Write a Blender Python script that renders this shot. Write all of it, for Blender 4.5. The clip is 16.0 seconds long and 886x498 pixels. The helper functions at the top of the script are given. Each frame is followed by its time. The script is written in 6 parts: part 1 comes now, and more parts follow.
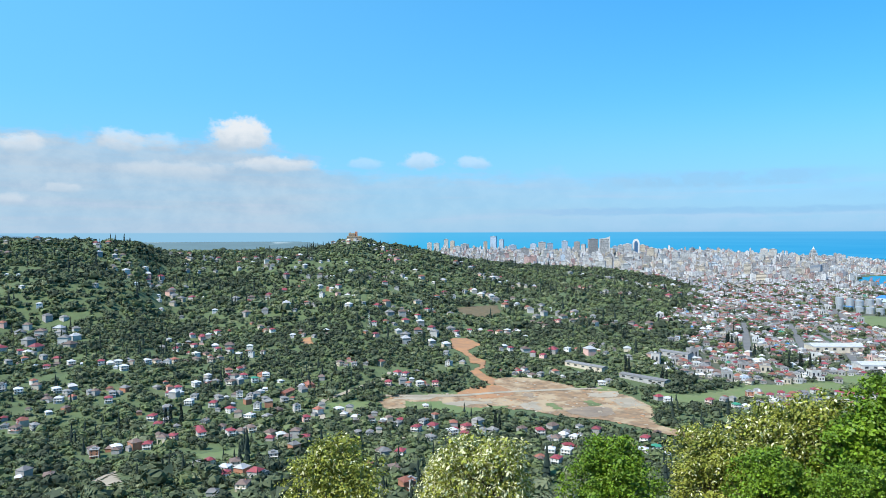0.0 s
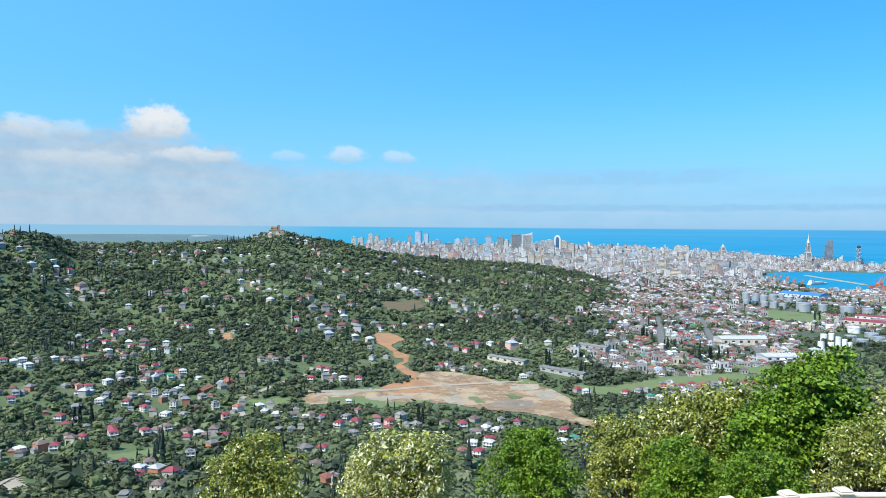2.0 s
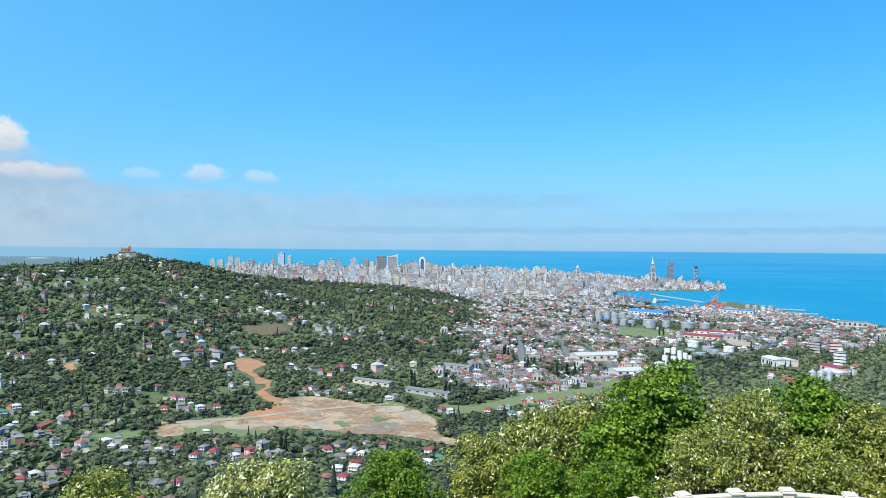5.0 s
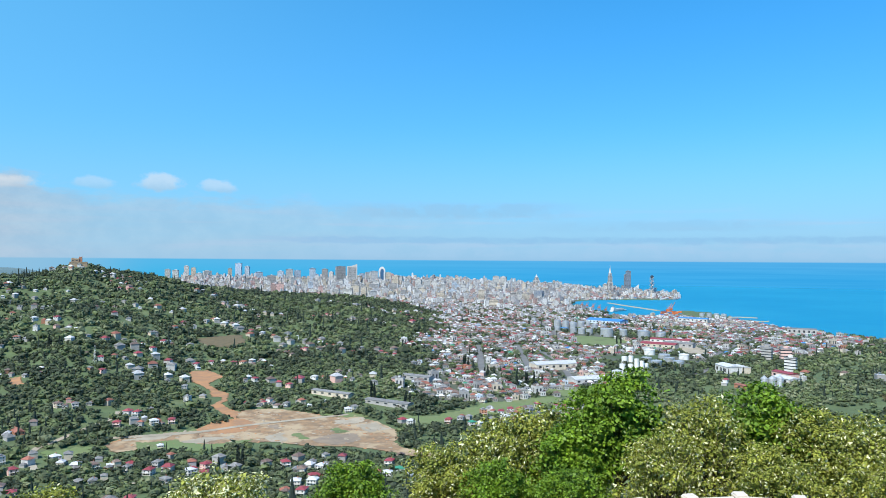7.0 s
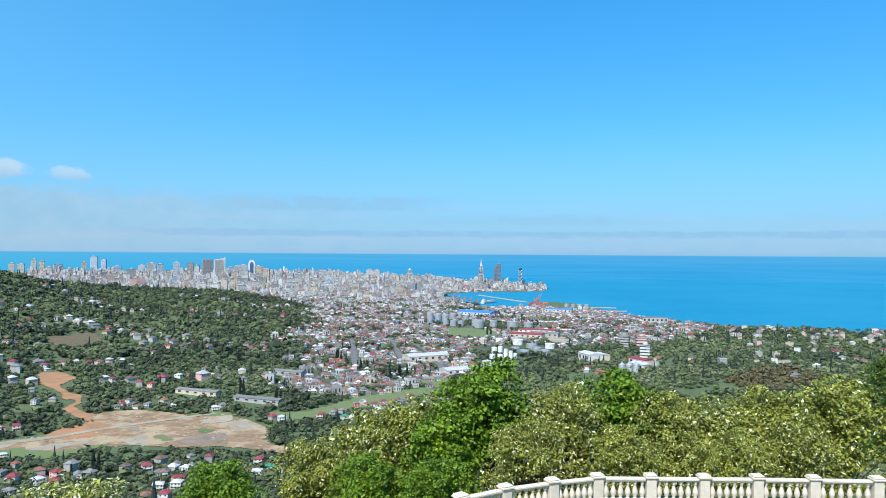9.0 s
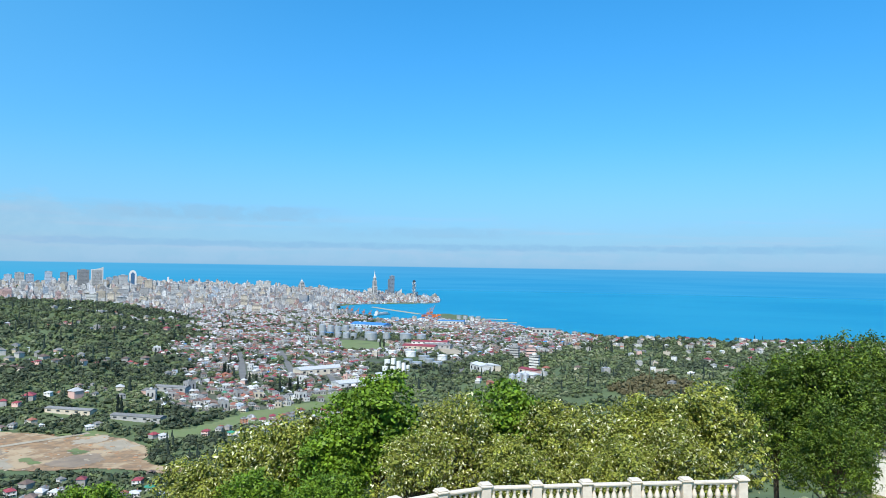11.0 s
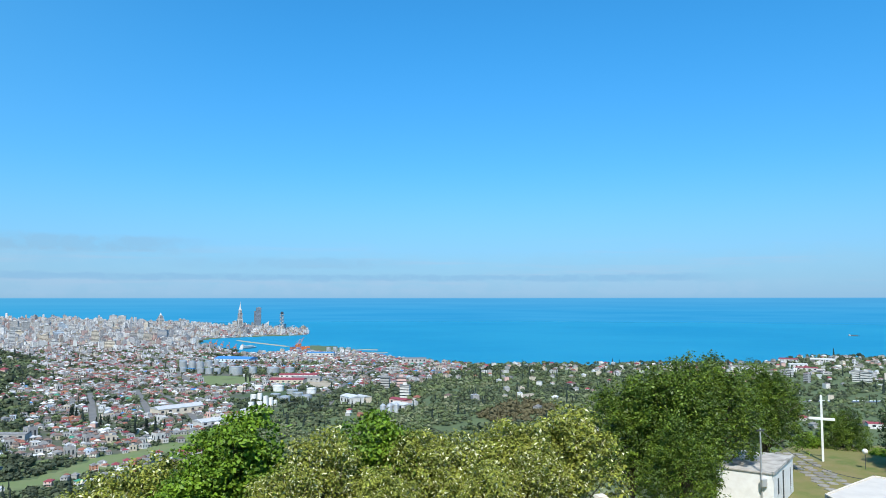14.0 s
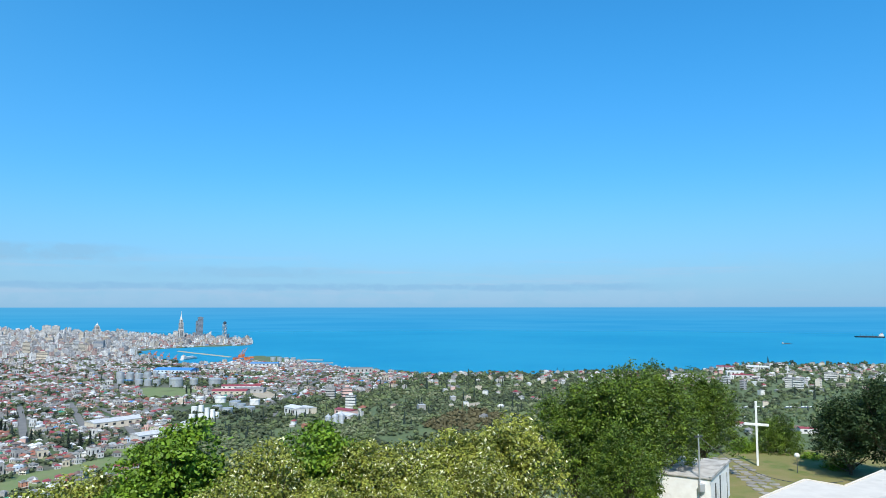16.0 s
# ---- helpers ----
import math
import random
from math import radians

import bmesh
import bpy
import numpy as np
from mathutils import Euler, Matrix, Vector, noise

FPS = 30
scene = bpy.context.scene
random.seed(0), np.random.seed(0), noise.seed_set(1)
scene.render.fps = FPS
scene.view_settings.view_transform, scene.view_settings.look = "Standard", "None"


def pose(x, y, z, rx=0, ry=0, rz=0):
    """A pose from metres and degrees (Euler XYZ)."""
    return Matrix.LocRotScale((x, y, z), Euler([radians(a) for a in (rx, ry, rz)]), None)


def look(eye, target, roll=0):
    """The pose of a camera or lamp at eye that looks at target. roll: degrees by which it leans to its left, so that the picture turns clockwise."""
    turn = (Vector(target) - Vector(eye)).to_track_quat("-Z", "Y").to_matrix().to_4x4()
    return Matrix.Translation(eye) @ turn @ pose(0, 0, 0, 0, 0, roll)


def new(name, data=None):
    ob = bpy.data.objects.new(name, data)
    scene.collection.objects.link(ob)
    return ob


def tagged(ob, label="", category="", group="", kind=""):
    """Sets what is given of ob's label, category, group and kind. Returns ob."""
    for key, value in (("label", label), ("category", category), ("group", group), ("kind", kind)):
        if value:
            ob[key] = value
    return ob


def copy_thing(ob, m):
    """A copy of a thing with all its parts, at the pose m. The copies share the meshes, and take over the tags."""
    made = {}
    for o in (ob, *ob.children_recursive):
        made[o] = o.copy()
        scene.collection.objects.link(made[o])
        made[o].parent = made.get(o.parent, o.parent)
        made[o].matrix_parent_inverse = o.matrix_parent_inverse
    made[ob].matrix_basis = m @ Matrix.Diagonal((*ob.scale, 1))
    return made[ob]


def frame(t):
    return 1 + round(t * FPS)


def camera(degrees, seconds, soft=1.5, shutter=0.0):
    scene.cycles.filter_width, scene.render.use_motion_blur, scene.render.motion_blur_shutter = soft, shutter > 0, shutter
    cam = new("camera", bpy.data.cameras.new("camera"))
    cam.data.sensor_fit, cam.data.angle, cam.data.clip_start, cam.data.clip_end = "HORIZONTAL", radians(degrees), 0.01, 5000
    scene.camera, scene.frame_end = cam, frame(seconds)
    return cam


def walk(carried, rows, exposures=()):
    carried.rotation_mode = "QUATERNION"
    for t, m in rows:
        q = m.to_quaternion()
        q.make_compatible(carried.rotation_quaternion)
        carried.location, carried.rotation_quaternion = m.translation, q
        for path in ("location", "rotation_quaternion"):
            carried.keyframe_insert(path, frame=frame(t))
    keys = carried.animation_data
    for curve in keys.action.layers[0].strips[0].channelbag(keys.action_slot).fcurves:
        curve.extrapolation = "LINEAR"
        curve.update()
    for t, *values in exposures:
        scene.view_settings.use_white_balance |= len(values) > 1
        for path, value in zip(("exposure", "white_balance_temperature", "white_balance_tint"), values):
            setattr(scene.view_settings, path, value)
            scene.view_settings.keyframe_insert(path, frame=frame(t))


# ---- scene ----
import itertools

# ---- camera: one turn on the spot, held at arm's length ----
EYE_Z = 150.0
cam = camera(62.83, 16.0, soft=0.65)
TURN = [
    (0.0, -32.601, -1.230, -0.137),
    (0.5, -31.434, -1.450, 0.277),
    (1.0, -29.854, -1.425, 0.850),
    (1.5, -28.283, -1.493, 0.494),
    (2.0, -26.647, -1.631, 0.439),
    (2.5, -23.624, -1.643, 0.412),
    (3.0, -22.298, -1.200, 0.590),
    (3.5, -20.564, -0.644, 0.556),
    (4.0, -19.033, -0.231, 0.588),
    (4.2, -18.275, -0.184, 0.510),
    (6.5, -13.737, 0.839, 0.532),
    (7.0, -12.899, 0.971, 0.368),
    (7.5, -12.230, 0.823, 0.666),
    (8.0, -10.050, 0.399, 0.526),
    (8.5, -6.376, 0.261, 0.164),
    (9.0, -2.936, 0.493, 0.392),
    (9.2, -1.730, 0.575, 0.293),
    (11.3, 5.653, 2.040, 0.858),
    (11.5, 5.738, 2.536, 0.830),
    (12.0, 9.466, 2.904, 0.828),
    (12.5, 11.588, 3.296, 0.505),
    (13.0, 13.667, 3.366, 0.426),
    (13.5, 14.816, 3.508, 0.384),
    (14.0, 15.646, 3.948, -0.022),
    (14.5, 17.050, 4.452, -0.220),
    (15.0, 17.915, 4.512, -0.233),
    (15.5, 18.820, 4.594, -0.110),
    (16.0, 19.837, 4.684, -0.048),
]


def facing(yaw, pitch, roll):
    """The pose of the camera for a bearing, a pitch and a roll in degrees."""
    a, p = radians(yaw), radians(pitch)
    eye = Vector((0.6 * math.sin(a), 0.6 * math.cos(a) - 0.6, EYE_Z))
    return look(eye, eye + Vector((math.sin(a) * math.cos(p), math.cos(a) * math.cos(p), math.sin(p))) * 100, roll)


walk(cam, [(t, facing(y, p, r)) for t, y, p, r in TURN], exposures=[(0.0, 0.6), (3.0, 0.58), (7.0, 0.52), (9.0, 0.5), (16.0, 0.43)])

# ---- world and sun ----
SUN_AZ, SUN_EL = -160.0, 52.0   # bearing from +y, clockwise, and height
world = bpy.data.worlds.new("sky")
scene.world = world
world.use_nodes = True
wt = world.node_tree
wt.nodes.clear()


class Nodes:
    """Short forms for building a node tree."""

    def __init__(self, tree):
        self.tree = tree

    def add(self, kind):
        return self.tree.nodes.new(kind)

    def link(self, a, b):
        self.tree.links.new(a, b)

    def put(self, socket, value):
        if hasattr(value, "is_output"):
            self.link(value, socket)
        elif value is not None:
            socket.default_value = value

    def math(self, op, a, b=None, c=None, clamp=False):
        n = self.add("ShaderNodeMath")
        n.operation, n.use_clamp = op, clamp
        for s, v in zip(n.inputs, (a, b, c)):
            self.put(s, v)
        return n.outputs[0]

    def mix(self, fac, a, b, blend="MIX"):
        n = self.add("ShaderNodeMix")
        n.data_type, n.blend_type = "RGBA", blend
        self.put(n.inputs[0], fac)
        self.put(n.inputs[6], (*a, 1) if isinstance(a, tuple) and len(a) == 3 else a)
        self.put(n.inputs[7], (*b, 1) if isinstance(b, tuple) and len(b) == 3 else b)
        return n.outputs[2]

    def step(self, x, lo, hi):
        n = self.add("ShaderNodeMapRange")
        n.interpolation_type = "SMOOTHSTEP"
        self.put(n.inputs[0], x)
        n.inputs[1].default_value, n.inputs[2].default_value = lo, hi
        return n.outputs[0]

    def noise(self, vector, scale, detail=4.0, rough=0.55, out=0):
        n = self.add("ShaderNodeTexNoise")
        self.put(n.inputs["Vector"], vector)
        n.inputs["Scale"].default_value, n.inputs["Detail"].default_value = scale, detail
        n.inputs["Roughness"].default_value = rough
        return n.outputs[out]

    def combine(self, x, y, z):
        n = self.add("ShaderNodeCombineXYZ")
        for s, v in zip(n.inputs, (x, y, z)):
            self.put(s, v)
        return n.outputs[0]


wn = Nodes(wt)
sky = wn.add("ShaderNodeTexSky")
sky.sky_type, sky.sun_disc = "NISHITA", False
sky.sun_elevation, sky.sun_rotation = radians(SUN_EL), radians(SUN_AZ)
sky.altitude, sky.air_density, sky.dust_density, sky.ozone_density = 150, 1.0, 0.6, 1.6
direction = wn.add("ShaderNodeTexCoord").outputs["Generated"]
split = wn.add("ShaderNodeSeparateXYZ")
wn.link(direction, split.inputs[0])
el = wn.math("MULTIPLY", wn.math("ARCSINE", split.outputs[2]), 57.2958)
az = wn.math("MULTIPLY", wn.math("ARCTAN2", split.outputs[0], split.outputs[1]), 57.2958)
air = wn.mix(1.0, sky.outputs[0], wn.mix(wn.step(el, 0.0, 24.0), (0.36, 0.79, 1.15), (0.25, 1.08, 1.54)), "MULTIPLY")
# milky band along the horizon
haze = wn.math("MULTIPLY", wn.math("SUBTRACT", 1.0, wn.step(el, -1.0, 11.0)), 0.7)
air = wn.mix(haze, air, (2.15, 3.8, 6.15))
veil = wn.math("MULTIPLY", wn.math("SUBTRACT", 1.0, wn.step(az, -75.0, 8.0)), 0.42)
air = wn.mix(veil, air, (1.9, 5.3, 7.4))
# a broad soft bank of cloud over the hills, thinning out over the sea
flat = wn.combine(wn.math("MULTIPLY", az, 0.16), wn.math("MULTIPLY", el, 0.5), 0.0)
streak = wn.combine(wn.math("MULTIPLY", az, 0.045), wn.math("MULTIPLY", el, 0.75), 3.0)
lumps = wn.noise(flat, 2.2, 6.0, 0.6)
layers = wn.noise(streak, 1.6, 5.0, 0.55)
billow = wn.noise(wn.combine(wn.math("MULTIPLY", az, 0.33), wn.math("MULTIPLY", el, 0.45), 5.0), 1.2, 6.0, 0.6)
top = wn.math("ADD", 6.9, wn.math("MULTIPLY", wn.math("SUBTRACT", lumps, 0.5), 3.4))
top = wn.math("SUBTRACT", top, wn.math("MULTIPLY", wn.step(az, -49.0, -38.0), 2.3))
top = wn.math("SUBTRACT", top, wn.math("MULTIPLY", wn.step(az, -30.0, 0.0), 1.2))
bank = wn.math("SUBTRACT", 1.0, wn.step(wn.math("SUBTRACT", el, top), -0.8, 0.6))
bank = wn.math("MULTIPLY", bank, wn.math("SUBTRACT", 1.0, wn.math("MULTIPLY", wn.step(az, -47.0, -36.0), 0.45)))
bank = wn.math("MULTIPLY", bank, wn.math("SUBTRACT", 1.0, wn.math("MULTIPLY", wn.step(az, -36.0, 0.0), 0.8)))
bank = wn.math("MULTIPLY", bank, wn.math("ADD", 0.8, wn.math("MULTIPLY", wn.step(layers, 0.30, 0.70), 0.2)), clamp=True)
grey = wn.mix(wn.step(billow, 0.32, 0.68), (2.7, 3.65, 4.7), (3.45, 4.25, 5.05))
grey = wn.mix(wn.math("MULTIPLY", wn.math("SUBTRACT", 1.0, wn.step(el, -0.5, 3.0)), 0.5), grey, (3.0, 4.1, 5.3))
air = wn.mix(wn.math("MULTIPLY", bank, 0.95), air, grey)
wisps = wn.math("MULTIPLY", wn.step(layers, 0.52, 0.7), wn.math("MULTIPLY", wn.step(el, 0.2, 1.4), wn.math("SUBTRACT", 1.0, wn.step(el, 2.5, 5.0))))
air = wn.mix(wn.math("MULTIPLY", wisps, 0.25), air, (3.5, 4.3, 5.8))


def bar(low, high, soft, first, last, share, tone, tilt=0.0):
    """A thin level layer of cloud between two heights and two bearings."""
    global air
    h = wn.math("ADD", wn.math("ADD", el, wn.math("MULTIPLY", az, tilt)), wn.math("MULTIPLY", wn.math("SUBTRACT", lumps, 0.5), 0.7))
    a = wn.math("MULTIPLY", wn.step(h, low - soft, low), wn.math("SUBTRACT", 1.0, wn.step(h, high, high + soft)))
    a = wn.math("MULTIPLY", a, wn.math("MULTIPLY", wn.step(az, first, first + 9.0), wn.math("SUBTRACT", 1.0, wn.step(az, last - 9.0, last))))
    a = wn.math("MULTIPLY", a, wn.math("ADD", 0.35, wn.step(billow, 0.35, 0.6)), clamp=True)
    air = wn.mix(wn.math("MULTIPLY", a, share), air, tone)


bar(1.55, 1.75, 0.25, -30.0, 40.0, 0.45, (1.75, 3.5, 5.6))
bar(0.6, 1.2, 0.5, -26.0, 45.0, 0.22, (3.2, 4.5, 6.2))
bar(3.7, 4.3, 0.5, -24.0, 0.0, 0.45, (2.1, 3.7, 5.3))
bar(2.6, 2.9, 0.4, -8.0, 16.0, 0.3, (2.0, 3.7, 5.5))
fluff = wn.noise(wn.combine(wn.math("MULTIPLY", az, 0.6), wn.math("MULTIPLY", el, 0.85), 7.0), 1.3, 7.0, 0.6)
for paz, pel, wide, high, share in ((-48.0, 7.3, 2.7, 1.75, 0.97), (-56.4, 6.6, 1.9, 1.2, 0.55), (-45.6, 5.2, 3.6, 0.8, 0.6), (-53.0, 4.7, 5.0, 0.8, 0.3), (-53.6, 6.6, 1.6, 0.9, 0.35),
                                    (-34.3, 5.6, 1.9, 0.9, 0.5), (-30.1, 5.5, 1.7, 0.7, 0.4), (-38.7, 5.4, 1.7, 0.6, 0.28), (-62.8, 6.1, 2.0, 0.9, 0.6), (-60.2, 3.2, 1.6, 0.5, 0.35), (-63.4, 2.4, 1.4, 0.5, 0.4)):
    dx = wn.math("DIVIDE", wn.math("SUBTRACT", az, paz), wide)
    dy = wn.math("DIVIDE", wn.math("SUBTRACT", el, pel), high)
    dy = wn.math("MULTIPLY", dy, wn.math("ADD", 1.0, wn.math("MULTIPLY", wn.step(dy, 0.2, -0.6), 0.35)))
    far = wn.math("SQRT", wn.math("ADD", wn.math("MULTIPLY", dx, dx), wn.math("MULTIPLY", dy, dy)))
    far = wn.math("ADD", far, wn.math("MULTIPLY", wn.math("SUBTRACT", fluff, 0.5), 1.3))
    puff = wn.math("SUBTRACT", 1.0, wn.step(far, 0.55, 1.0))
    shade = wn.step(wn.math("ADD", dy, wn.math("MULTIPLY", wn.math("SUBTRACT", fluff, 0.5), 1.5)), -0.9, 0.6)
    air = wn.mix(wn.math("MULTIPLY", puff, share), air, wn.mix(shade, (3.3, 4.1, 4.9), (5.5, 5.75, 6.0)))
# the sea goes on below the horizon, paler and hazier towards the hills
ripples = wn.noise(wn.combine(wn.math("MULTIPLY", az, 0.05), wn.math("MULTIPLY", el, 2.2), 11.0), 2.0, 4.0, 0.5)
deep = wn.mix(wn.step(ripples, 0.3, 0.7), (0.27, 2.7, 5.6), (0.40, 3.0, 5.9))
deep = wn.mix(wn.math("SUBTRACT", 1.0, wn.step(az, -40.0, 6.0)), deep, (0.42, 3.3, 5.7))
# haze blended into the sea colour, near the skyline and towards the hills
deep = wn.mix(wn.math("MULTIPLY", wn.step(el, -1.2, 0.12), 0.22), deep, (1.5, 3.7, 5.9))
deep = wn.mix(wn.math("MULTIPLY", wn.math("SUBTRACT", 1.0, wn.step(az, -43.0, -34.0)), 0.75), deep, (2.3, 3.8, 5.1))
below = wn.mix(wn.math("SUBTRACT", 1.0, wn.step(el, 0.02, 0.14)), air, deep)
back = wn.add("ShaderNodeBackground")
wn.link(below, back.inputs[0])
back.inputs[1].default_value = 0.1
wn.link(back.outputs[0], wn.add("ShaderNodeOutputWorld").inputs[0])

sun = new("sun", bpy.data.lights.new("sun", "SUN"))
sun.data.energy, sun.data.angle, sun.data.color = 4.4, radians(0.55), (1.0, 0.95, 0.87)
sa, se = radians(SUN_AZ), radians(SUN_EL)
sun.matrix_world = look((math.sin(sa) * math.cos(se) * 900, math.cos(sa) * math.cos(se) * 900, 900 * math.sin(se)), (0, 0, 0))

# ---- materials ----


def material(name, colour, other=None, scale=1.0, rough=0.8, metal=0.0, bump=0.0, bump_scale=None, spot=None, spot_scale=0.2,
             spot_at=(0.55, 0.7), vary=0.0, through_light=0.0, specular=0.5, island=0.0):
    """A surface of two tones at one grain size, with larger spots, relief, and change from piece to piece."""
    m = bpy.data.materials.new(name)
    m.use_nodes = True
    n = Nodes(m.node_tree)
    bsdf = m.node_tree.nodes["Principled BSDF"]
    place = n.add("ShaderNodeNewGeometry").outputs["Position"]
    other = other or tuple(c * 0.8 for c in colour)
    tone = n.mix(n.step(n.noise(place, scale, 5.0), 0.3, 0.7), colour, other)
    if spot:
        tone = n.mix(n.step(n.noise(place, spot_scale, 4.0), *spot_at), tone, spot)
    if vary:
        rnd = n.add("ShaderNodeObjectInfo").outputs["Random"]
        tone = n.mix(1.0, tone, n.combine(*[n.math("ADD", 1 - vary / 2, n.math("MULTIPLY", rnd, vary))] * 3), "MULTIPLY")
    if island:
        rnd = n.add("ShaderNodeNewGeometry").outputs["Random Per Island"]
        tone = n.mix(1.0, tone, n.combine(*[n.math("ADD", 1 - island / 2, n.math("MULTIPLY", rnd, island))] * 3), "MULTIPLY")
    n.link(tone, bsdf.inputs["Base Color"])
    bsdf.inputs["Roughness"].default_value, bsdf.inputs["Metallic"].default_value = rough, metal
    bsdf.inputs["Specular IOR Level"].default_value = specular
    if bump:
        b = n.add("ShaderNodeBump")
        b.inputs["Strength"].default_value, b.inputs["Distance"].default_value = bump, 0.02
        n.link(n.noise(place, bump_scale or scale * 3, 6.0), b.inputs["Height"])
        n.link(b.outputs[0], bsdf.inputs["Normal"])
    if through_light:
        t = n.add("ShaderNodeBsdfTranslucent")
        n.link(tone, t.inputs[0])
        s = n.add("ShaderNodeMixShader")
        s.inputs[0].default_value = through_light
        n.link(bsdf.outputs[0], s.inputs[1])
        n.link(t.outputs[0], s.inputs[2])
        n.link(s.outputs[0], m.node_tree.nodes["Material Output"].inputs[0])
    return m


GRASS = material("meadow", (0.092, 0.130, 0.052), (0.07, 0.098, 0.042), 0.08, 0.95, spot=(0.115, 0.14, 0.062), spot_scale=0.015, bump=0.6, bump_scale=0.8)
LAWN = material("lawn", (0.15, 0.155, 0.04), (0.20, 0.165, 0.065), 0.6, 0.95, spot=(0.105, 0.135, 0.028), spot_scale=0.35, bump=0.9, bump_scale=9)
FIELD = material("field", (0.12, 0.17, 0.06), (0.15, 0.175, 0.075), 0.06, 0.95, spot=(0.10, 0.13, 0.05), spot_scale=0.03, bump=0.5, bump_scale=0.7)
EARTH = material("bare_earth", (0.31, 0.195, 0.105), (0.18, 0.125, 0.08), 0.14, 0.95, spot=(0.38, 0.285, 0.18), spot_scale=0.05, spot_at=(0.46, 0.60), bump=0.8, bump_scale=0.4)
CLAY = material("red_clay", (0.40, 0.20, 0.09), (0.28, 0.16, 0.09), 0.08, 0.95, bump=0.8, bump_scale=0.4)
GRAVEL = material("pale_gravel", (0.36, 0.31, 0.24), (0.28, 0.24, 0.18), 0.08, 0.95)
MUD = material("dark_mud", (0.20, 0.155, 0.115), (0.27, 0.205, 0.145), 0.1, 0.85)
DRY = material("dry_shrub", (0.15, 0.11, 0.06), (0.10, 0.085, 0.045), 0.2, 0.95)
ASPHALT = material("asphalt", (0.16, 0.155, 0.15), (0.12, 0.12, 0.12), 0.08, 0.9)
URBAN = material("urban_ground", (0.105, 0.10, 0.088), (0.06, 0.08, 0.04), 0.04, 0.95, spot=(0.05, 0.08, 0.03), spot_scale=0.012, spot_at=(0.45, 0.58))
# plain beyond the hills: bluish distance haze is painted into its tones
HAZED_PLAIN = material("hazed_plain_woods", (0.085, 0.14, 0.155), (0.10, 0.16, 0.17), 0.004, 0.95, spot=(0.26, 0.31, 0.31), spot_scale=0.003, spot_at=(0.58, 0.66))
# the ridge's blue is aerial haze mixed into the wood's colour
HAZED_RIDGE = material("hazed_ridge_woods", (0.11, 0.20, 0.26), (0.09, 0.17, 0.23), 0.01, 0.95)
LEAF = [material("leaf_deep", (0.064, 0.082, 0.050), (0.046, 0.060, 0.039), 0.3, 0.75, specular=0.2, through_light=0.12, island=0.45),
        material("leaf_mid", (0.104, 0.130, 0.070), (0.078, 0.099, 0.056), 0.3, 0.75, specular=0.2, through_light=0.12, island=0.45),
        material("leaf_fresh", (0.150, 0.190, 0.084), (0.114, 0.146, 0.068), 0.3, 0.75, specular=0.2, through_light=0.15, island=0.45),
        material("leaf_pale", (0.21, 0.235, 0.135), (0.165, 0.185, 0.105), 0.3, 0.75, specular=0.2, through_light=0.15, island=0.45),
        material("conifer", (0.028, 0.044, 0.034), (0.022, 0.034, 0.028), 0.3, 0.8, specular=0.2)]
RUSSET = material("russet_leaf", (0.125, 0.11, 0.058), (0.095, 0.085, 0.045), 0.3, 0.85, specular=0.2)
BARK = material("bark", (0.10, 0.075, 0.05), (0.06, 0.045, 0.03), 6.0, 0.9, bump=0.8)
LOCUST = material("locust_leaf", (0.30, 0.32, 0.05), (0.13, 0.152, 0.024), 0.9, 0.55, specular=0.3, through_light=0.14, island=0.7)
BROAD = material("broad_leaf", (0.165, 0.27, 0.018), (0.075, 0.145, 0.011), 0.7, 0.5, specular=0.3, through_light=0.12, island=0.7)
BEECH = material("beech_leaf", (0.125, 0.19, 0.017), (0.038, 0.070, 0.008), 0.7, 0.5, specular=0.3, through_light=0.07, island=0.8)
# the shade on the lawn-edge tree is put into this darker leaf colour
SHADY = material("shaded_leaf", (0.034, 0.062, 0.014), (0.020, 0.040, 0.010), 1.0, 0.6, specular=0.3, through_light=0.1, island=0.6)
BLOSSOM = material("blossom", (0.72, 0.70, 0.44), (0.60, 0.59, 0.34), 3.0, 0.8, through_light=0.2, island=0.4)
WALLS = [material("white_render", (0.58, 0.565, 0.54), (0.43, 0.42, 0.40), 0.3, 0.85, vary=0.2, island=0.3),
         material("cream_render", (0.56, 0.49, 0.39), (0.45, 0.39, 0.31), 0.3, 0.85, vary=0.2, island=0.3),
         material("grey_concrete", (0.36, 0.35, 0.34), (0.27, 0.265, 0.255), 0.3, 0.9, vary=0.2, island=0.3),
         material("rose_render", (0.62, 0.40, 0.36), (0.55, 0.36, 0.31), 0.3, 0.85, vary=0.2, island=0.3),
         material("brick_wall", (0.44, 0.20, 0.12), (0.35, 0.16, 0.10), 0.3, 0.9, vary=0.2, island=0.3),
         material("pale_blue_render", (0.50, 0.58, 0.66), (0.44, 0.52, 0.60), 0.3, 0.85, vary=0.2, island=0.3)]
